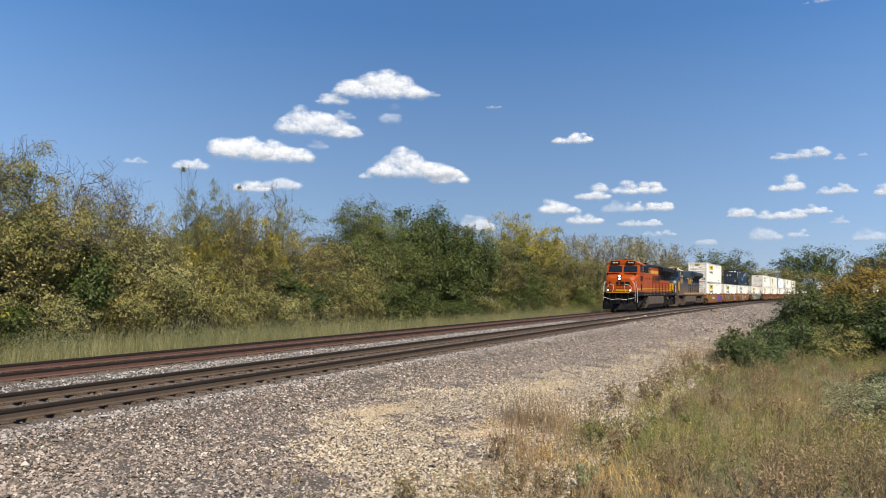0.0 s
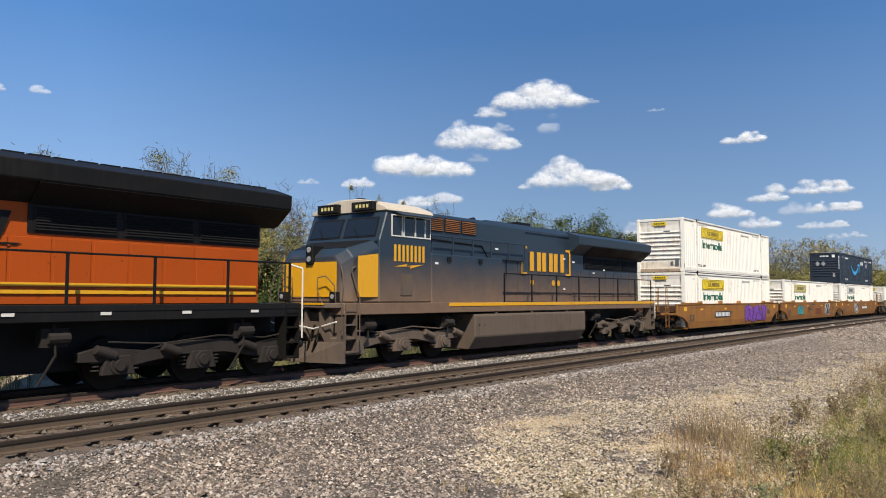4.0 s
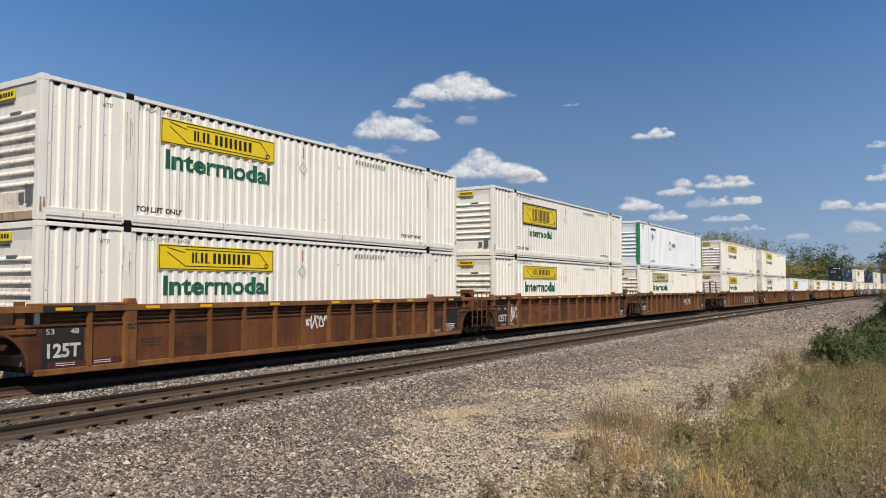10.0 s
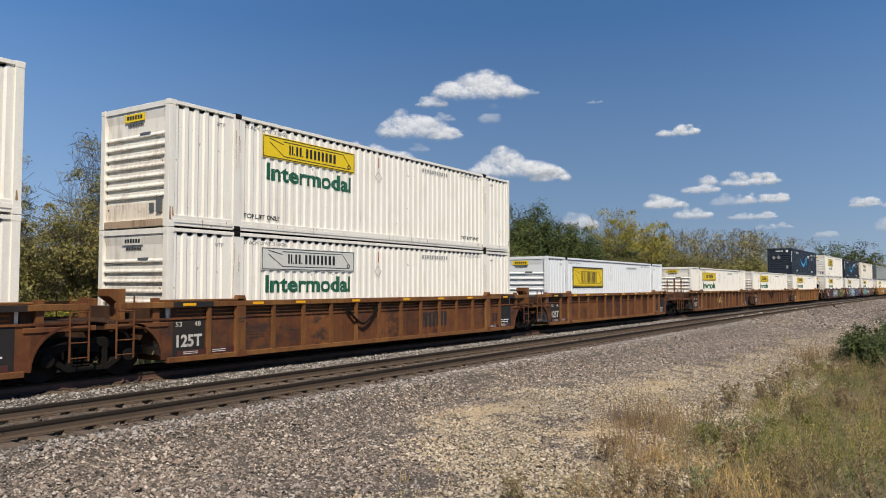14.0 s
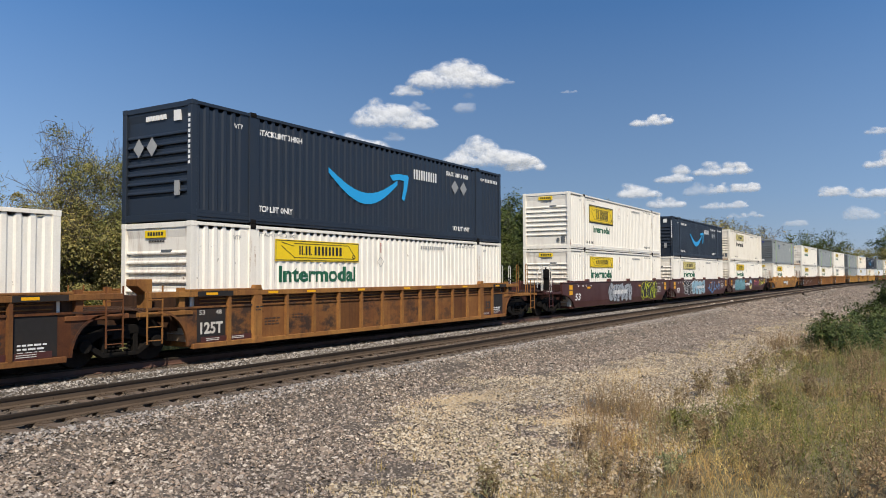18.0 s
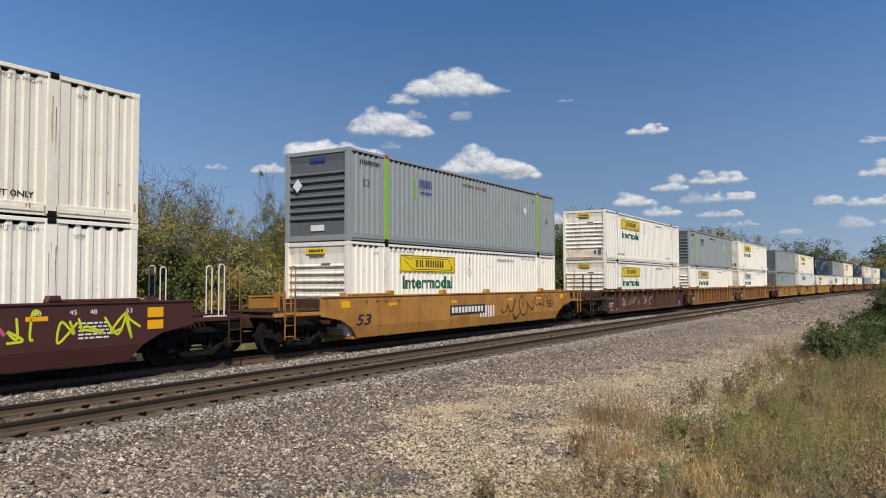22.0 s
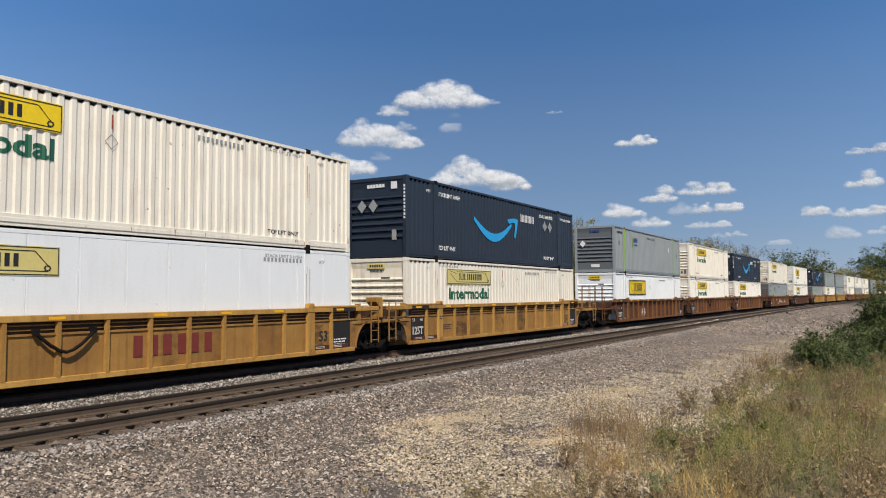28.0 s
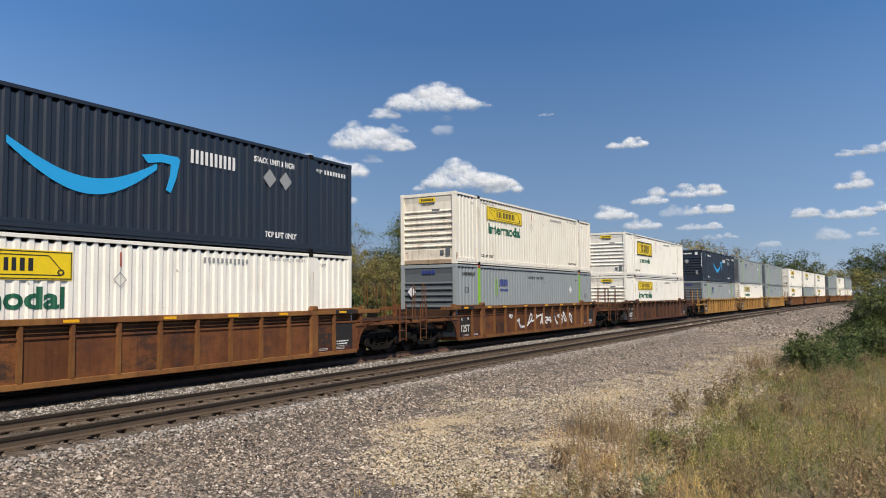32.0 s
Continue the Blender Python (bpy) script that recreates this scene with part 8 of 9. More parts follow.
# the wood behind the line: station, offset, kind, height
WOOD = (  # station, offset, kind, top above the rails, crown width
    # tall olive trees with bare tops, then the feathery ones
    (17.6, 28, "tall", 7.9, 5.2), (21.2, 28.5, "tall", 7.7, 5.0), (19.2, 30, "bare", 8.0, 5.0), (23.4, 29.5, "thin", 7.3, 4.0), (16.0, 30.4, "tall", 7.2, 4.6), (13.0, 28.6, "tall", 7.2, 5.0), (9.5, 28.0, "thin", 6.6, 5.0), (11.0, 30.6, "tall", 7.3, 5.2), (6.5, 29, "bare", 6.4, 6.0),
    (26.4, 30.5, "bare", 7.0, 4.4), (27.6, 31.5, "thin", 7.2, 4.0), (25.0, 31.5, "bare", 6.6, 4.0), (28.7, 28, "feather", 7.7, 3.8), (30.2, 28.6, "feather", 6.7, 3.8), (32.6, 28.2, "feather", 7.3, 3.6), (27.0, 28.0, "feather", 5.6, 3.4), (37.6, 29, "thin", 8.0, 2.8), (36.0, 29.5, "bare", 6.8, 3.0), (41.5, 32, "bare", 6.6, 5.0),
    # the leafy front of the wood
    (16.6, 26.6, "olive", 5.5, 4.2), (20.0, 26.6, "olive", 5.5, 4.4), (12.6, 26.6, "olive", 5.2, 4.6), (8.4, 27, "olive", 5.2, 5.4), (5, 28, "olive", 5.4, 5.5), (0, 29, "bare", 5.6, 6.0), (-6, 28, "olive", 5.4, 6.0), (23.2, 27, "olive", 4.9, 3.8), (26.0, 27.2, "thicket", 4.4, 4.0), (28.6, 26.8, "gold", 4.8, 3.2), (31.2, 27.2, "olive", 6.0, 4.0), (34.0, 27.4, "gold", 5.6, 3.8),
    (36.4, 27.2, "olive", 5.3, 3.8), (39.0, 27.4, "olive", 4.8, 4.0), (41.6, 27.8, "olive", 5.0, 3.6), (44.0, 26.8, "greenbush", 4.2, 4.0),
    # the two green trees and the dark ones
    (45.6, 27.8, "soft", 8.2, 6.2), (48.6, 27.2, "soft", 7.4, 5.2), (54.6, 28, "deep", 8.3, 5.8), (58.5, 28.4, "deep", 7.7, 5.6), (62.0, 28, "deep", 7.4, 5.2), (51.5, 27.0, "deep", 5.2, 4.4), (56.5, 26.6, "darkbush", 5.0, 5.0), (66.5, 28.5, "deep", 6.6, 5.4), (62, 26.8, "greenbush", 4.2, 5.0), (68, 27.0, "olive", 5.4, 5.6),
    # yellowing trees, then the grey ones away along the line
    (74, 29, "gold", 8.8, 7.5), (81.2, 29, "gold", 10.2, 9.5), (88.5, 29.5, "gold", 9.3, 8.5), (96, 30, "thin", 8.8, 7.0), (104, 30, "bare", 9.4, 7.0), (112, 30, "farbare", 10.0, 8.0), (120, 31, "farbare", 10.8, 8.0),
    (128, 30, "farbare", 11.2, 9.0), (136, 31, "farbare", 11.6, 9.0), (146, 31, "farbare", 12.0, 9.0), (157, 32, "farbare", 12.2, 10.0), (169, 32, "farbare", 12.4, 10.0), (183, 33, "farbare", 12.8, 11.0), (200, 33, "fargold", 11.0, 12.0),
    (108, 27.5, "fargold", 6.0, 8.0), (122, 28, "fargold", 6.2, 9.0), (138, 28.5, "fargold", 6.2, 9.0), (155, 29, "fargold", 6.6, 10.0), (174, 29, "fargold", 7.0, 10.0), (192, 30, "fargold", 8.0, 11.0),
    (72, 27.5, "deep", 5.6, 6.0), (79, 26.8, "olive", 5.8, 6.5), (87, 27, "olive", 6.2, 7.0), (94, 27.2, "olive", 6.0, 7.5), (101, 27.5, "olive", 6.4, 8.0), (115, 28, "fargold", 6.6, 9.0), (130, 28.5, "fargold", 7.0, 10.0), (147, 29, "fargold", 7.4, 10.0), (164, 29.5, "fargold", 7.6, 11.0), (182, 30, "fargold", 8.2, 11.0), (206, 31, "fargold", 9.0, 12.0), (222, 32, "fargold", 9.4, 13.0), (240, 33, "fargold", 10.0, 13.0),
    # deeper in the wood, lower than the front
    (4, 33, "olive", 4.6, 6.5), (10, 33, "olive", 4.8, 6.5), (15.5, 33.5, "olive", 4.8, 6.0), (21, 33.5, "olive", 5.0, 6.0), (26.5, 34, "olive", 4.8, 6.0), (32, 33, "deep", 5.0, 6.0), (37.5, 33, "olive", 4.8, 6.0), (43, 34, "olive", 4.8, 6.0), (50, 33, "deep", 5.8, 7.0), (57, 33, "deep", 6.2, 7.0), (65, 33, "deep", 6.0, 7.5), (73, 34, "olive", 6.2, 8.0), (82, 34, "olive", 6.4, 8.0), (91, 34, "olive", 6.4, 8.0),
)
for s, o, kind, top, width in WOOD:
    p = line_point(s, o)
    plant(kind, p.x, p.y, top + 1.06, width)
# undergrowth along its foot
s = -10.0
while s < 235:
    p = line_point(s, 24.8 + rnd.uniform(-0.3, 0.9))
    shady = 43 < s < 76
    mixed = ("darkbush", "darkbush", "softbush", "greenbush") if shady else ("thicket", "goldbush", "greenbush", "thicket", "greenbush", "softbush", "darkbush") if s < 43 else ("greenbush", "goldbush", "darkbush", "greenbush", "softbush")
    kind = rnd.choice(mixed)
    plant(kind, p.x, p.y, rnd.uniform(1.7, 3.6) - 0.3 * shady + (s > 100), rnd.uniform(2.2, 3.4) + 3 * (s > 100))
    if s < 100 and not 46 < s < 68:
        p = line_point(s + 0.9, 26.3 + rnd.uniform(-0.3, 0.8))
        plant(rnd.choice(("greenbush", "thicket", "olive", "olive", "darkbush")), p.x, p.y, rnd.uniform(3.4, 5.0), rnd.uniform(2.6, 3.8))
    s += rnd.uniform(2.2, 3.6) if s < 60 else 3.6 if s < 100 else 7.0


def bearing(az, d):
    return -math.sin(radians(az)) * d, math.cos(radians(az)) * d


# beside the camera's side of the line, and the tall trees where it bends away
for az, d, kind, h, width in ((-19.9, 29.5, "nearbush", 1.6, 1.6), (-21.0, 29, "nearbush", 1.95, 1.8), (-22.3, 30, "nearbush", 1.6, 1.7), (-23.2, 39, "darkbush", 2.7, 1.9), (-24.7, 40, "darkbush", 3.8, 2.3), (-26.1, 40, "darkbush", 3.3, 2.5),
                              (-24.0, 35, "nearbush", 1.9, 2.4), (-26.0, 36, "greenbush", 2.0, 3.0), (-27.4, 52, "russet", 5.4, 4.2), (-29.2, 55, "russet", 5.6, 4.6), (-28.2, 38, "darkbush", 3.0, 3.6), (-30.0, 40, "greenbush", 3.0, 4.0),
                              (-31.5, 44, "russet", 4.4, 4.0), (-32.6, 30, "nearbush", 1.8, 2.6), (-34.5, 34, "darkbush", 3.0, 4.0), (-37, 40, "russet", 4.6, 5.0), (-40, 44, "greenbush", 3.6, 5.0), (-30.6, 24, "nearbush", 1.3, 2.0)):
    x, y = bearing(az, d)
    plant(kind, x, y, h, width, z=-1.35)
for az, d, kind, h, width in ((-28.9, 18.5, "paleshrub", 1.1, 1.9), (-30.6, 19.5, "paleshrub", 1.2, 2.0), (-33.5, 17, "paleshrub", 0.9, 1.6), (-27.6, 10.6, "deadstalk", 1.35, 0.9), (-29.0, 9.8, "deadstalk", 1.5, 1.0), (-25.2, 11.5, "deadstalk", 1.0, 0.8), (-31.0, 10.4, "deadstalk", 1.3, 1.0), (-22.5, 12.6, "deadstalk", 0.8, 0.7), (-19.6, 9.0, "deadstalk", 0.8, 0.7), (-17.1, 11.2, "deadstalk", 0.95, 1.0), (-21.0, 10.8, "deadstalk", 1.05, 1.1), (-23.6, 10.4, "deadstalk", 1.1, 1.2), (-15.0, 12.0, "deadstalk", 0.75, 0.8)):
    x, y = bearing(az, d)
    plant(kind, x, y, h, width, z=-1.0)
for az, d, kind, h, width in ((-18.9, 250, "farleaf", 15.5, 11), (-20.1, 262, "farleaf", 16.5, 11), (-21.1, 270, "fargold", 13, 12), (-22.0, 300, "fargold", 13, 12), (-22.9, 330, "fargold", 14, 14), (-23.9, 345, "farleaf", 21, 14), (-25.0, 350, "farleaf", 22.5, 15), (-26.0, 360, "farleaf", 22, 15),
                              (-27.2, 350, "fargold", 18, 15), (-28.4, 340, "farleaf", 19, 15), (-29.5, 300, "farleaf", 20, 14), (-30.6, 300, "farleaf", 21, 14), (-32, 300, "fargold", 19, 15), (-33.5, 290, "farleaf", 20, 15), (-35, 300, "farleaf", 19, 15), (-37, 300, "fargold", 18, 15), (-39, 300, "farleaf", 19, 16),
                              (-17.6, 240, "fargold", 11, 12), (-16.6, 232, "farbare", 11, 12), (-24.5, 300, "fargold", 12, 14), (-26.6, 300, "fargold", 11, 14), (-15.4, 225, "farbare", 11, 12), (-14.2, 215, "farbare", 11, 12)):
    x, y = bearing(az, d)
    plant(kind, x, y, h, width, z=-1.3)


def blades(name, spots, per, tall, width, mat, label, seed, spread=0.12, lean=0.35, category="grass"):
    """Grass: tufts of narrow bent blades, each of two tapering pieces."""
    r = np.random.default_rng(seed)
    c = np.repeat(np.asarray(spots, float), per, 0)
    k = len(c)
    c[:, :2] += r.normal(0, spread, (k, 2))
    h = tall * r.lognormal(0, 0.35, k)
    a = r.random(k) * 6.283
    d = np.stack([np.cos(a), np.sin(a)], 1) * (lean * np.abs(r.normal(0, 1, k)) * h)[:, None]
    b = r.random(k) * 6.283
    w = np.stack([np.cos(b), np.sin(b), 0 * b], 1) * width * 0.5
    mid = c + np.concatenate([d * 0.35, (h * 0.6)[:, None]], 1)
    tip = c + np.concatenate([d, h[:, None]], 1)
    v = np.stack([c - w, c + w, mid + w * 0.7, mid - w * 0.7, tip + w * 0.12, tip - w * 0.12], 1)
    o = (np.arange(k) * 6)[:, None]
    f = np.concatenate([o + np.array([[0, 1, 2, 3]]), o + np.array([[3, 2, 4, 5]])], 0)
    return tagged(new(name, raw_mesh(name, v.reshape(-1, 3), f, mat)), label, category, kind="stuff")


def meadow_spots(r, n, test, s0, s1, o0, o1, power=1.0):
    out = []
    while len(out) < n:
        s = s0 + (s1 - s0) * r.random() ** power if r.random() > 0.10 or s0 < 0 else -14 + (14 + s0) * r.random()
        o = o0 + (o1 - o0) * r.random()
        if test(s, o, r):
            p = line_point(s, o)
            out.append((p.x, p.y, ground_z(o) - 0.04))
    return out


DRIFTS = {1: ((18.7, 3.0, 2.4), (26, 0, 5)), 2: ((10.5, 2.8, 2.2), (8, 1.5, 2.5), (18.7, 3.2, 1.6)), 3: ((13.3, 1.2, 2.2), (16.5, 0.6, 2.4), (24, 2.0, 2.2), (33, -1, 4)), 4: ((22.7, 0.4, 3.4), (14.4, -1.0, 2.2), (15.3, 3.9, 1.1), (11, -2, 3))}


def patch(s, o, k):
    """Where one sort of growth gathers."""
    swell = max(math.exp(-((s - a) ** 2 + (o - b) ** 2) / c ** 2) for a, b, c in DRIFTS[k])
    return 0.55 * noise.noise((s * 0.2 + k * 9.1, o * 0.32, k * 3.3)) + 0.3 * noise.noise((s * 0.7, o * 0.7, k * 5.1)) + 0.9 * swell - 0.22


def edge_of(s):
    return 3.0 + 0.6 / (1 + math.exp((s - 16) / 1.5)) + 0.5 * noise.noise((s * 0.22, 0.5, 2.2)) + 0.4 * noise.noise((s * 0.8, 1.5, 4.2))


def plumes(name, spots, per, tall, size, mat, label, seed, spread=0.05, category="weeds"):
    """Feathery weeds: small leaf blades and seed heads strewn up leaning stalks."""
    r = np.random.default_rng(seed)
    c = np.asarray(spots, float)
    h = tall * r.lognormal(0, 0.3, len(c))
    a = r.random(len(c)) * 6.283
    top = np.stack([np.cos(a) * 0.3, np.sin(a) * 0.3, np.ones(len(c))], 1) * h[:, None]
    k = len(c) * per
    u = r.random(k) ** 0.7
    q = np.repeat(c, per, 0) + np.repeat(top, per, 0) * u[:, None]
    q[:, :2] += r.normal(0, 1, (k, 2)) * (spread * (1.25 - u))[:, None]
    d = r.normal(0, 1, (k, 3)) + np.array([0, 0, 0.8])
    d /= np.linalg.norm(d, axis=1)[:, None]
    e = np.cross(d, r.normal(0, 1, (k, 3)))
    e /= np.linalg.norm(e, axis=1)[:, None] + 1e-9
    s = (size * r.lognormal(0, 0.35, k))[:, None]
    v = np.stack([q - d * s + e * s * 0.28, q + d * s, q - d * s * 0.8 - e * s * 0.3], 1)
    return tagged(new(name, raw_mesh(name, v.reshape(-1, 3), np.arange(3 * k).reshape(-1, 3), mat)), label, category, kind="stuff")


gr = random.Random(5)
blades("dry_grass", meadow_spots(gr, 2600, lambda s, o, r: o < edge_of(s) and patch(s, o, 1) > -0.10, 2.5, 60, -26, 3.6, 1.5), 9, 0.19, 0.008, GRASSDRY, "straw-coloured dry meadow grass", 1, 0.15, 0.9)
blades("tawny_grass", meadow_spots(gr, 2000, lambda s, o, r: o < edge_of(s) + 0.2 and patch(s, o, 2) > -0.02, 2.5, 36, -9, 3.9, 1.4), 11, 0.21, 0.007, GRASSTAWNY, "tawny dead grass at the gravel's edge", 2, 0.13, 0.8)
blades("green_grass", meadow_spots(gr, 4200, lambda s, o, r: o < edge_of(s) - 0.3 and patch(s, o, 3) > -0.05, 3, 70, -28, 3.4, 1.5), 11, 0.20, 0.008, GRASSGREEN, "fresh green meadow grass among the weeds", 3, 0.15, 0.9)
blades("dead_weeds", meadow_spots(gr, 800, lambda s, o, r: o < edge_of(s) + 0.4 and patch(s, o, 4) > -0.18, 4, 55, -22, 4.2, 1.4), 6, 0.42, 0.006, WEEDGREY, "grey-brown dead weed stalks", 4, 0.08, 0.5, "weeds")
blades("far_grass", meadow_spots(gr, 7000, lambda s, o, r: True, -10, 120, 18.3, 25.2, 1.3), 7, 0.56, 0.010, FARGRASS, "pale seeding grass behind the far track", 5, 0.14, 0.45)
blades("tall_far_grass", meadow_spots(gr, 3000, lambda s, o, r: True, -8, 34, 20.0, 25.0, 1.0), 7, 0.80, 0.010, FARGRASS, "tall pale seeding grass at the wood's foot", 11, 0.16, 0.6)
blades("edge_sprigs", meadow_spots(gr, 240, lambda s, o, r: o > edge_of(s) and r.random() < 0.5, 5, 40, 3.0, 6.2, 1.3), 6, 0.14, 0.010, GRASSDRY, "thin dry sprigs growing in the gravel", 6, 0.04, 0.4, "weeds")
def tufts(r, n, k, size, test, *span):
    """Places in close groups of about k."""
    out = []
    for x, y, z in meadow_spots(r, n, test, *span):
        w = size * r.uniform(0.5, 1.4)
        out += [(x + r.gauss(0, w), y + r.gauss(0, w), z) for _ in range(r.randint(k // 2, k + k // 2))]
    return out


plumes("grey_weed_plumes", tufts(gr, 950, 8, 0.13, lambda s, o, r: o < edge_of(s) + 0.35 and patch(s, o, 4) > -0.22, 3, 60, -24, 4.0, 1.5), 30, 0.46, 0.017, WEEDGREY, "feathery grey-brown weeds gone to seed", 7, 0.06)
plumes("straw_weed_plumes", tufts(gr, 260, 8, 0.15, lambda s, o, r: o < edge_of(s) + 0.3 and patch(s, o, 1) > -0.15, 3, 60, -24, 4.0, 1.5), 30, 0.36, 0.017, GRASSDRY, "pale straw-coloured weeds in the meadow", 8, 0.07)
plumes("pale_weed_plumes", tufts(gr, 420, 8, 0.15, lambda s, o, r: o < edge_of(s) + 0.3 and patch(s, o, 2) > -0.35, 3, 60, -24, 4.0, 1.5), 30, 0.40, 0.017, GRASSPALE, "pale green feathery weeds in the meadow", 10, 0.07)
plumes("green_weed_plumes", tufts(gr, 760, 8, 0.17, lambda s, o, r: o < edge_of(s) and patch(s, o, 3) > -0.02, 3, 60, -24, 3.6, 1.5), 34, 0.32, 0.018, GRASSGREEN, "soft green leafy weeds in the meadow", 9, 0.07)


plumes("far_weed_plumes", tufts(gr, 900, 6, 0.25, lambda s, o, r: True, -8, 100, 19.5, 25.2, 1.2), 22, 0.75, 0.026, FARGRASS, "mixed straw-coloured weeds behind the far track", 12, 0.10)
plumes("far_green_plumes", tufts(gr, 500, 6, 0.25, lambda s, o, r: True, -8, 100, 20.5, 25.2, 1.2), 22, 0.65, 0.030, GRASSGREEN, "low green weeds behind the far track", 13, 0.10)


WEEDRED = leafy("red_brown_dead_stalk", (0.302, 0.196, 0.129), (0.381, 0.263, 0.179), (0.224, 0.140, 0.090), (0.426, 0.325, 0.224), glow=0.15)


def gathered(r, rows):
    """Places round the given bearings and distances: azimuth, distance, spread, count."""
    out = []
    for az, d, wide, n in rows:
        x, y = -math.sin(radians(az)) * d, math.cos(radians(az)) * d
        out += [(x + r.gauss(0, wide), y + r.gauss(0, wide), -0.78) for _ in range(n)]
    return out


CLUMPS = ((-5.2, 14.2, 0.25, 45), (-6.8, 14.6, 0.3, 50), (-8.6, 13.6, 0.35, 50), (-4.4, 12.6, 0.2, 18), (-6.0, 11.6, 0.4, 40), (-17.8, 30, 0.6, 70), (-19.4, 30, 0.9, 60), (-21.5, 24, 0.8, 40), (-24.0, 20, 0.8, 30), (-22.0, 15, 0.7, 20), (-25.0, 13.5, 0.6, 20))
blades("red_stalks", gathered(gr, CLUMPS), 5, 0.52, 0.008, WEEDRED, "upright red-brown dead weed stalks", 21, 0.09, 0.26, "weeds")
plumes("red_stalk_heads", gathered(gr, CLUMPS), 22, 0.58, 0.015, WEEDRED, "dry brown seed heads on upright stalks", 22, 0.05)


def weed_mesh(seed, tall, stalks, leaf, per):
    r = random.Random(seed)
    q = np.random.default_rng(seed)
    segs, tips = [], []
    for k in range(stalks):
        a = r.uniform(0, 6.283)
        p = Vector((math.cos(a), math.sin(a), 0)) * r.uniform(0, 0.10)
        d = Vector((math.cos(a) * 0.3, math.sin(a) * 0.3, 1)).normalized()
        h = tall * r.uniform(0.6, 1.05)
        for j in range(5):
            e = p + (d + Vector((r.gauss(0, 0.08), r.gauss(0, 0.08), 0))) * h / 5
            segs.append((p, e, 0.006 - 0.0008 * j, 0.005 - 0.0008 * j))
            if j > 0:
                b = r.uniform(0, 6.283)
                t = e + Vector((math.cos(b) * 0.14, math.sin(b) * 0.14, 0.12)) * tall
                segs.append((e, t, 0.003, 0.0015))
                tips += [t, e.lerp(t, 0.6)]
            p = e
        tips.append(p)
    return segs, tips, q, leaf, per


def weed(name, label, seed, tall, stalks, leaf, per, size=0.022):
    segs, tips, q, leaf, per = weed_mesh(seed, tall, stalks, leaf, per)
    th = tagged(empty(name), label, "weed", "weeds by the gravel")
    v, fc = tubes(segs, 3)
    tagged(part("stalk", raw_mesh("stalk", [tuple(p) for p in v], fc, WEEDSTEM), WEEDSTEM, th), kind="stuff")
    v, fc = leaf_quads(q, [tuple(p) for p in tips], per, size, 0.035 * tall)
    tagged(part("foliage", raw_mesh("foliage", v, fc, leaf), leaf, th), kind="stuff")
    return th


WEEDSTEM = plain("dry_weed_stem", (0.17, 0.12, 0.08), 0.9, 0, 0.3, 30.0)
WEEDS = [weed("dry_weed", "tall branching dry weed gone to seed", 51, 0.62, 7, WEEDGREY, 8, 0.015), weed("dry_weed", "bushy grey-brown dry weed", 52, 0.45, 10, WEEDGREY, 10, 0.015),
         weed("green_weed", "leafy green roadside weed", 53, 0.36, 9, GRASSGREEN, 14, 0.016), weed("goldenrod", "yellow-green weed with faded flower heads", 54, 0.45, 9, GRASSPALE, 10, 0.016)]
placed = 0
for k in range(2000):
    if placed >= 190:
        break
    s, o = 4 + 34 * rnd.random() ** 1.3, -9 + 13.2 * rnd.random()
    if o > edge_of(s) + 0.55 or (o < edge_of(s) - 2.5 and rnd.random() < 0.55):
        continue
    i = (0 if patch(s, o, 4) > 0 else 1) if rnd.random() < 0.78 else (2 if patch(s, o, 3) > 0 else 3)
    p = line_point(s, o)
    if math.hypot(p.x, p.y) < 4.0:
        continue
    f = rnd.uniform(0.7, 1.25)
    m = Matrix.LocRotScale((p.x, p.y, ground_z(o) - 0.03), Euler((0, 0, rnd.uniform(0, 6.28))), (f, f, f))
    ob = WEEDS[i] if WEEDS[i].get("used") is None else copy_thing(WEEDS[i], pose(0, 0, 0))
    WEEDS[i]["used"] = 1
    ob.matrix_basis = m
    placed += 1


# ---- a heap of pale spoil beside the far track ----
def spoil_mound(az, d, wide, tall):
    g, n = Geo(), 26
    x0, y0 = bearing(az, d)
    v = []
    for i in range(n + 1):
        for j in range(n + 1):
            x, y = (2 * i / n - 1) * wide, (2 * j / n - 1) * wide
            q = max(0.0, 1 - (x * x + y * y) / wide ** 2)
            v.append((x, y, tall * q ** 0.7 * (1 + 0.5 * noise.noise((x * 1.3, y * 1.3, 4.0))) + 0.05 * noise.noise((x * 6, y * 6, 1.0)) - 0.1 * (q <= 0)))
    g.add(v, [(i * (n + 1) + j, (i + 1) * (n + 1) + j, (i + 1) * (n + 1) + j + 1, i * (n + 1) + j + 1) for i in range(n) for j in range(n)])
    ob = tagged(new("spoil_mound", g.mesh("spoil_mound", SPOIL, 0, True)), "low heap of pale tan spoil beside the far track", "heap")
    ob.matrix_world = pose(x0, y0, -0.62)
    return ob


SPOIL = earthy("pale_tan_spoil", (0.34, 0.26, 0.17), (0.52, 0.43, 0.31), (0.44, 0.35, 0.24), 9.0, 0.8, 0.8)
spoil_mound(39.0, 22.6, 1.9, 0.72)


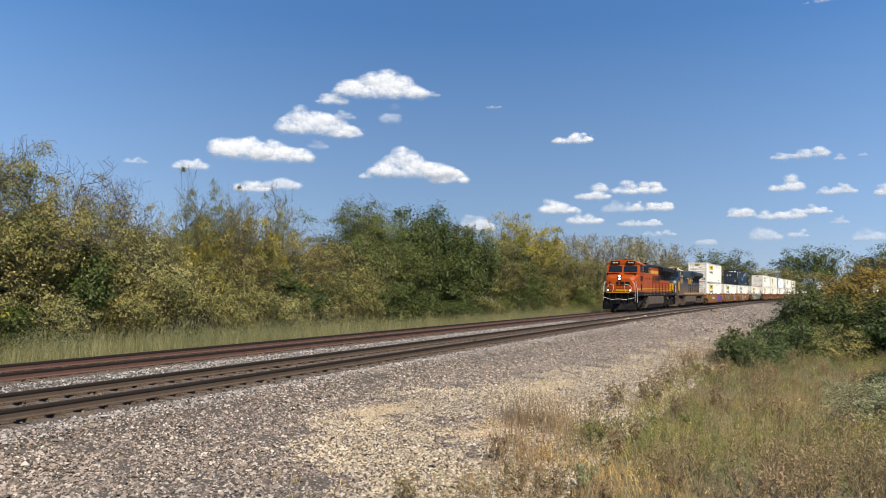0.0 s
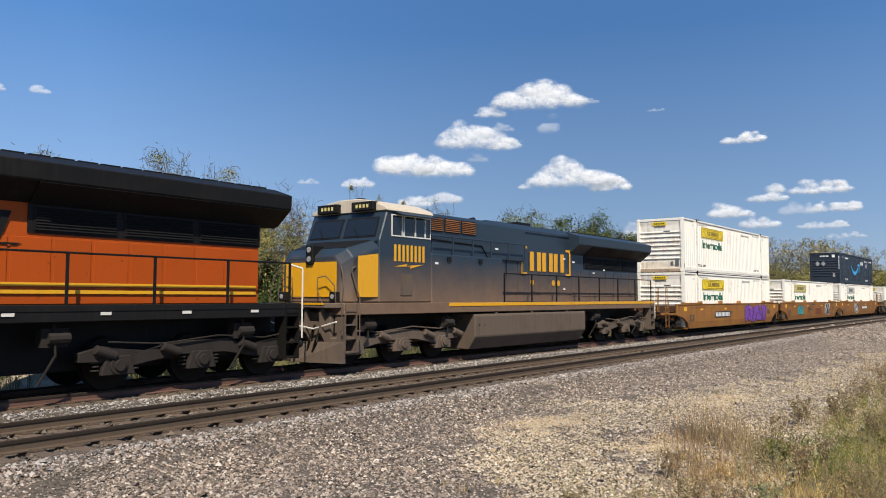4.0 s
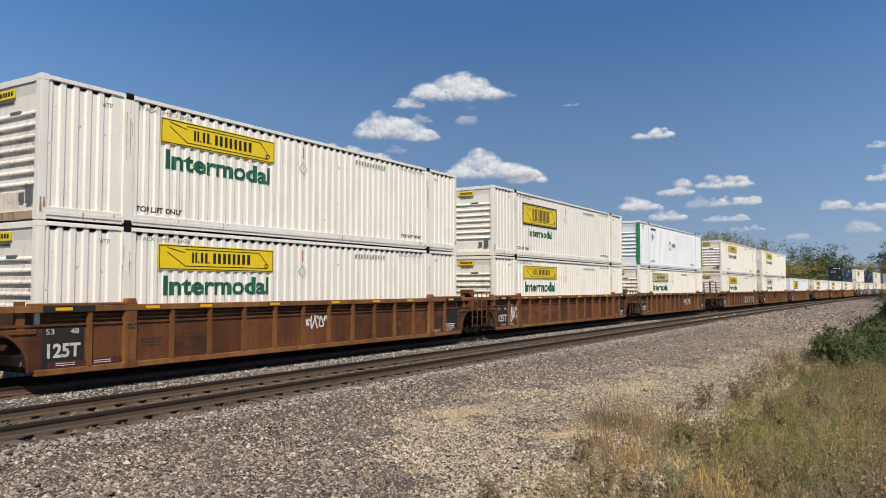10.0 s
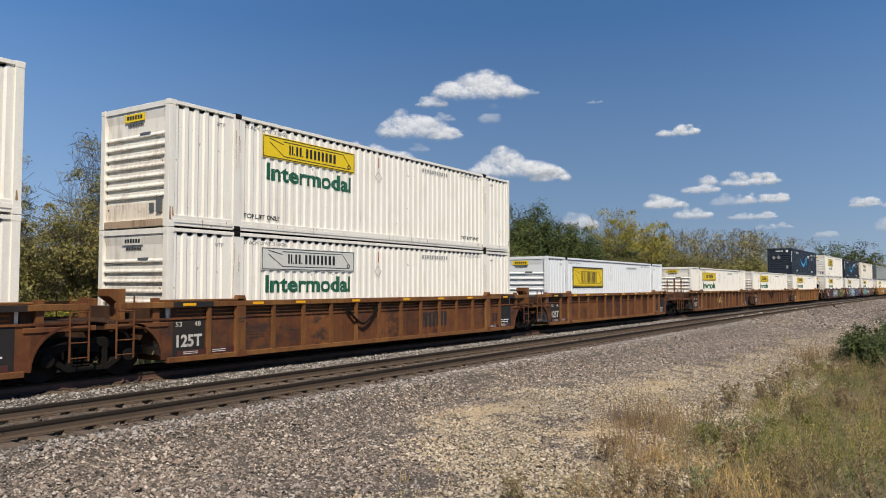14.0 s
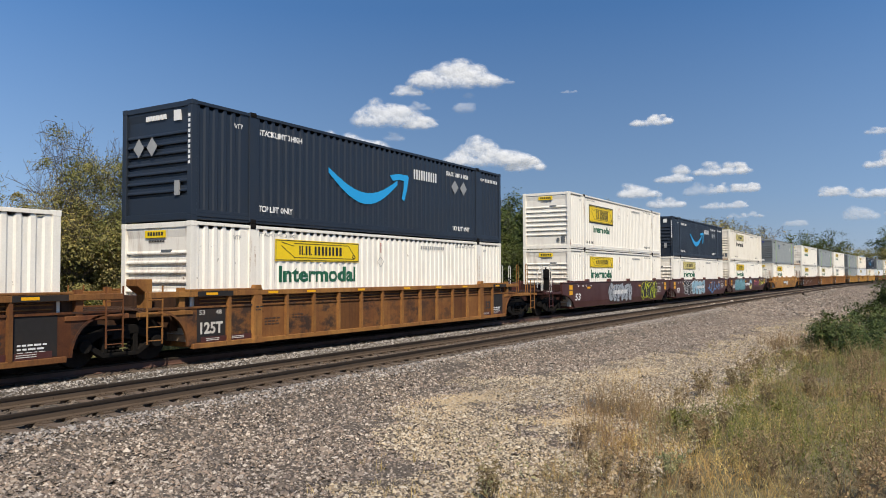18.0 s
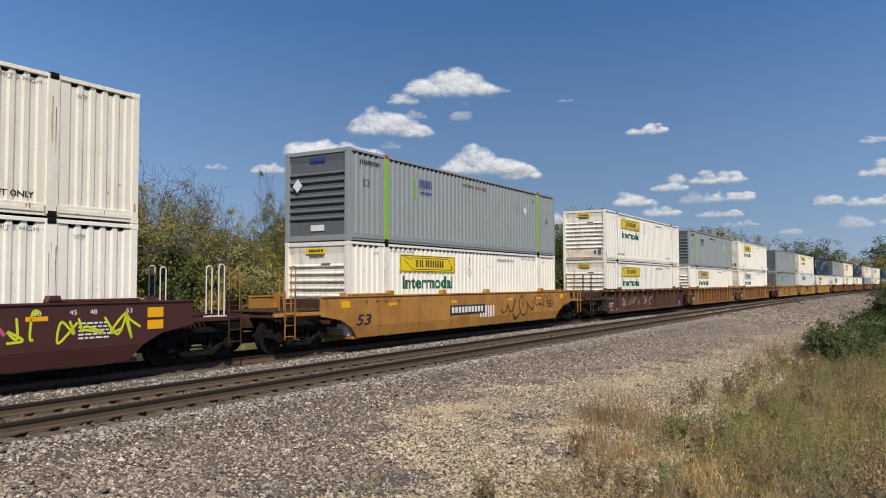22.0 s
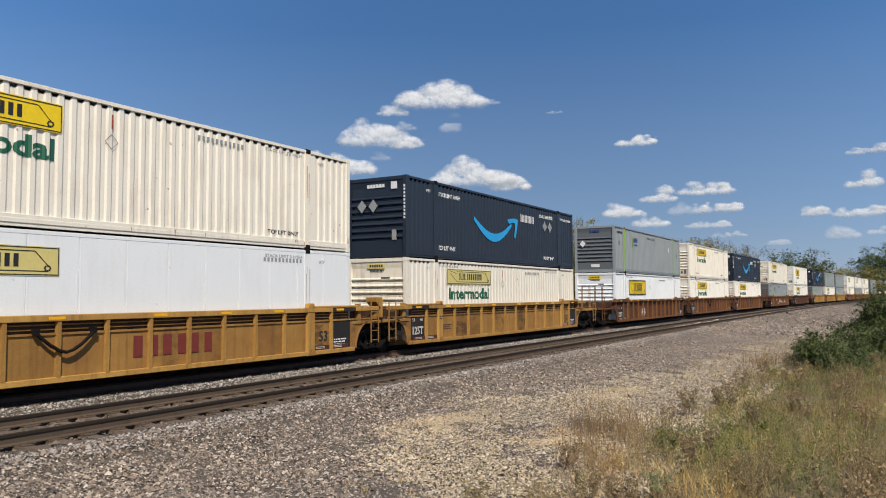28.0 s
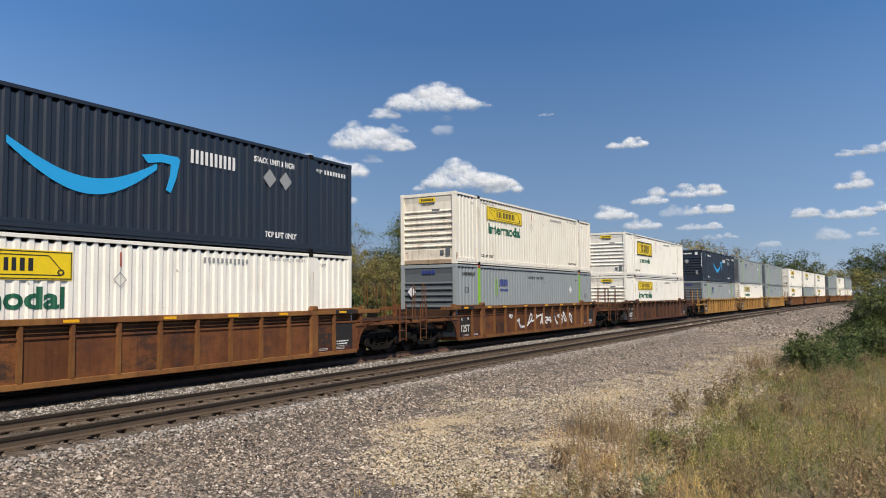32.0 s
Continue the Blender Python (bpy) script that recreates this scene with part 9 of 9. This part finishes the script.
# ---- clouds ----
CLOUD, _n, _l, _b = nodes_of("white_cloud")  # sunlit vapour with an added glow, thinning out at its edges
_b.inputs["Base Color"].default_value = (0.44, 0.44, 0.44, 1)
_b.inputs["Roughness"].default_value = 1.0
_b.inputs["Specular IOR Level"].default_value = 0.0
# bluish emission stands in for scattered light and lifts the shaded bases
_b.inputs["Emission Color"].default_value, _b.inputs["Emission Strength"].default_value = (0.82, 0.90, 1.0, 1), 0.30
_tp, _veil, _sum, _mul = _n.new("ShaderNodeBsdfTransparent"), _n.new("ShaderNodeMixShader"), _n.new("ShaderNodeMath"), _n.new("ShaderNodeMath")
_thick = _n.new("ShaderNodeAttribute")
_thick.attribute_name = "thickness"
_full = _n.new("ShaderNodeAttribute")
_full.attribute_name = "fullness"
_sum.operation, _mul.operation = "MULTIPLY_ADD", "MULTIPLY_ADD"
_billow = noise_out(_n, _l, coord(_n, _l, (1.0, 1.0, 1.25)), 0.026, 10.0, 0.70)
_l.new(_billow, _sum.inputs[0])
_sum.inputs[1].default_value, _sum.inputs[2].default_value = 2.1, -1.36
_l.new(_thick.outputs["Fac"], _mul.inputs[0])
_mul.inputs[1].default_value = 1.45
_l.new(_sum.outputs[0], _mul.inputs[2])
_fl = ramp(_n, _l, _mul.outputs[0], (0.0, (0, 0, 0)), (0.30, (0.28, 0.28, 0.28)), (0.75, (0.86, 0.86, 0.86)), (1.0, (0.98, 0.98, 0.98)))
_seen = _n.new("ShaderNodeMath")
_seen.operation = "MULTIPLY"
_l.new(_fl, _seen.inputs[0])
_l.new(_full.outputs["Fac"], _seen.inputs[1])
bump(_n, _l, _b, noise_out(_n, _l, coord(_n, _l), 0.022, 4.0, 0.5), 0.40, 26.0)
_l.new(_seen.outputs[0], _veil.inputs[0])
_l.new(_tp.outputs[0], _veil.inputs[1])
_l.new(_b.outputs[0], _veil.inputs[2])
_l.new(_veil.outputs[0], _n["Material Output"].inputs["Surface"])


def cloud(az, el, wide, tall, full, seed, dist=2400.0):
    """A heap of billows on a flatter base; az, el, wide and tall in degrees, full from a faint veil to a solid heap."""
    r = np.random.default_rng(seed)
    W, H = math.tan(radians(wide)) * dist, math.tan(radians(tall)) * dist
    n = max(18, int(62 * (wide / 6) ** 0.6))
    u = r.uniform(-0.45, 0.45, n)
    env = np.maximum(0.14, 1 - (2.05 * np.abs(u)) ** 2.4)
    crest = env * (0.80 + 0.45 * np.array([noise.noise((a * 4.5, seed * 1.7, 0.3)) for a in u]) + 0.25 * u * (1 if seed % 2 else -0.6))
    rad = H * r.uniform(0.12, 0.25, n) * (0.68 + 0.32 * env)
    bx, bz = u * W, (0.30 * np.abs(u) ** 1.5 - 0.38) * H + rad * 0.7 + r.random(n) * (r.random(n) > 0.42) * np.maximum(0, crest * H - 1.3 * rad)
    nx, nz = int(max(34, min(120, 24 * wide))), int(max(24, min(60, 26 * tall)))
    X, Z = np.meshgrid(np.linspace(-0.72, 0.72, nx) * W, np.linspace(-0.75, 0.85, nz) * H)
    d2 = ((X[..., None] - bx) / (rad * 1.6)) ** 2 + ((Z[..., None] - bz) / rad) ** 2
    field = np.log(np.exp(2.2 * (1.5 - d2).clip(-5, 2)).sum(-1)) / 2.2
    thick = np.clip(field * 0.38, 0, 1.1) / (1 + np.exp(-(Z / H + 0.37) * 11))  # thins out below the flat base
    heads = np.max(np.sqrt(np.clip(1.2 - d2 * 0.6, 0, 2)) * rad, -1)  # round heads of the single billows
    Y = -(0.16 * H * np.sqrt(thick) + 0.5 * heads)
    v = np.stack([X, Y, Z], -1).reshape(-1, 3)
    i = (np.arange(nz - 1)[:, None] * nx + np.arange(nx - 1)).ravel()
    me = raw_mesh("cloud", v, np.stack([i, i + 1, i + nx + 1, i + nx], 1), CLOUD)
    for key, values in (("thickness", thick), ("fullness", np.full(thick.shape, full))):
        me.attributes.new(key, "FLOAT", "POINT").data.foreach_set("value", np.ascontiguousarray(values.ravel(), np.float32))
    me.polygons.foreach_set("use_smooth", np.ones(len(me.polygons), bool))
    label = "small white fair-weather cumulus cloud" if full > 0.6 else "faint thin wisp of white cloud"
    ob = tagged(new("cloud", me), label, "cloud", "clouds in the sky")
    x, y = bearing(az, dist * math.cos(radians(el)))
    ob.matrix_world = pose(x, y, EYE + dist * math.sin(radians(el)) - 0.08 * H, 0, 0, az)
    return ob


CLOUDS = (  # bearing, height, width, depth, fullness
    (5.7, 14.8, 6.6, 2.45, 1), (9.4, 13.8, 2.42, 1.26, 0.75), (2.3, 14.4, 2.04, 0.78, 0.35), (5.0, 12.7, 1.21, 1.59, 0.35), (11.1, 12.0, 4.47, 2.38, 0.9), (8.5, 11.5, 2.79, 1.46, 0.95),
    (8.4, 12.6, 1.58, 0.85, 0.4), (15.8, 10.2, 4.09, 2.73, 1), (13.0, 9.8, 4.66, 2.13, 1), (15.1, 7.2, 2.67, 1.28, 0.8), (12.9, 7.5, 2.92, 1.33, 0.65), (6.7, 8.3, 0.98, 0.72, 0.6),
    (3.3, 9.1, 6.32, 2.39, 1), (0.6, 8.3, 3.03, 1.4, 1), (23.0, 8.5, 1.65, 0.62, 0.45), (19.3, 8.5, 2.45, 1.1, 0.75), (-1.6, 4.8, 2.66, 1.72, 0.7), (-2.9, 13.5, 1.26, 0.44, 0.3),
    (10.3, 10.4, 1.46, 0.93, 0.25), (-8.7, 11.2, 3.0, 1.21, 1), (-7.7, 6.2, 2.88, 1.51, 0.95), (-10.3, 7.1, 2.75, 1.25, 0.85), (-13.6, 7.5, 4.05, 1.26, 1), (-14.4, 6.2, 3.62, 1.13, 0.95),
    (-9.6, 5.3, 2.55, 1.21, 0.8), (-13.7, 5.0, 3.32, 0.91, 0.7), (-15.0, 4.2, 2.55, 0.63, 0.5), (-12.1, 6.1, 2.51, 1.15, 0.4), (-23.4, 9.4, 1.88, 0.76, 0.7), (-25.0, 9.6, 2.05, 1.17, 0.8),
    (-26.8, 9.1, 0.77, 0.56, 0.5), (-23.5, 7.4, 2.28, 1.2, 0.95), (-26.5, 7.0, 2.46, 0.95, 0.8), (-29.3, 6.8, 1.22, 0.97, 0.9), (-20.6, 5.6, 2.03, 1.0, 0.9), (-23.0, 5.5, 3.38, 1.2, 0.85),
    (-25.2, 5.7, 2.34, 0.85, 0.9), (-26.7, 4.9, 1.16, 0.63, 0.4), (-22.1, 4.1, 2.01, 1.32, 0.5), (-24.2, 4.1, 1.34, 0.76, 0.5), (-28.5, 3.9, 2.25, 1.03, 0.5), (-18.2, 3.6, 1.54, 0.79, 0.45),
    (-28.1, 9.2, 0.57, 0.36, 0.3), (-26, 19.3, 3.08, 0.48, 0.35), (41.1, 13.6, 1.21, 0.87, 0.6), (43.7, 13.4, 1.07, 0.68, 0.6),
)
for k, (az, el, wide, tall, full) in enumerate(CLOUDS):
    cloud(az, el, wide, tall, full, 100 + k)


# ---- motion ----
def travelled(t):
    return 19.854 * t + 0.01358 * (t - 16) ** 2


def motions():
    for thing, s0, z in MOVING:
        walk(thing, [(t, line_pose(s0 - travelled(t), TRAIN_OFF, z)) for t in range(33)])
    # wheels roll: one turn for each circumference of the way gone
    first = {}
    for wheel, dx in SPIN:
        rim = wheel.location.z
        key = (round(dx, 2), round(rim, 3))
        if key not in first:
            walk(wheel, [(k / FPS, pose(dx, 0, rim, 0, -math.degrees(travelled(k / FPS) / rim) % 360, 0)) for k in range(32 * FPS + 1)])
            first[key] = wheel.animation_data
        else:
            wheel.rotation_mode = "QUATERNION"
            own = wheel.animation_data_create()
            own.action, own.action_slot = first[key].action, first[key].action_slot


motions()
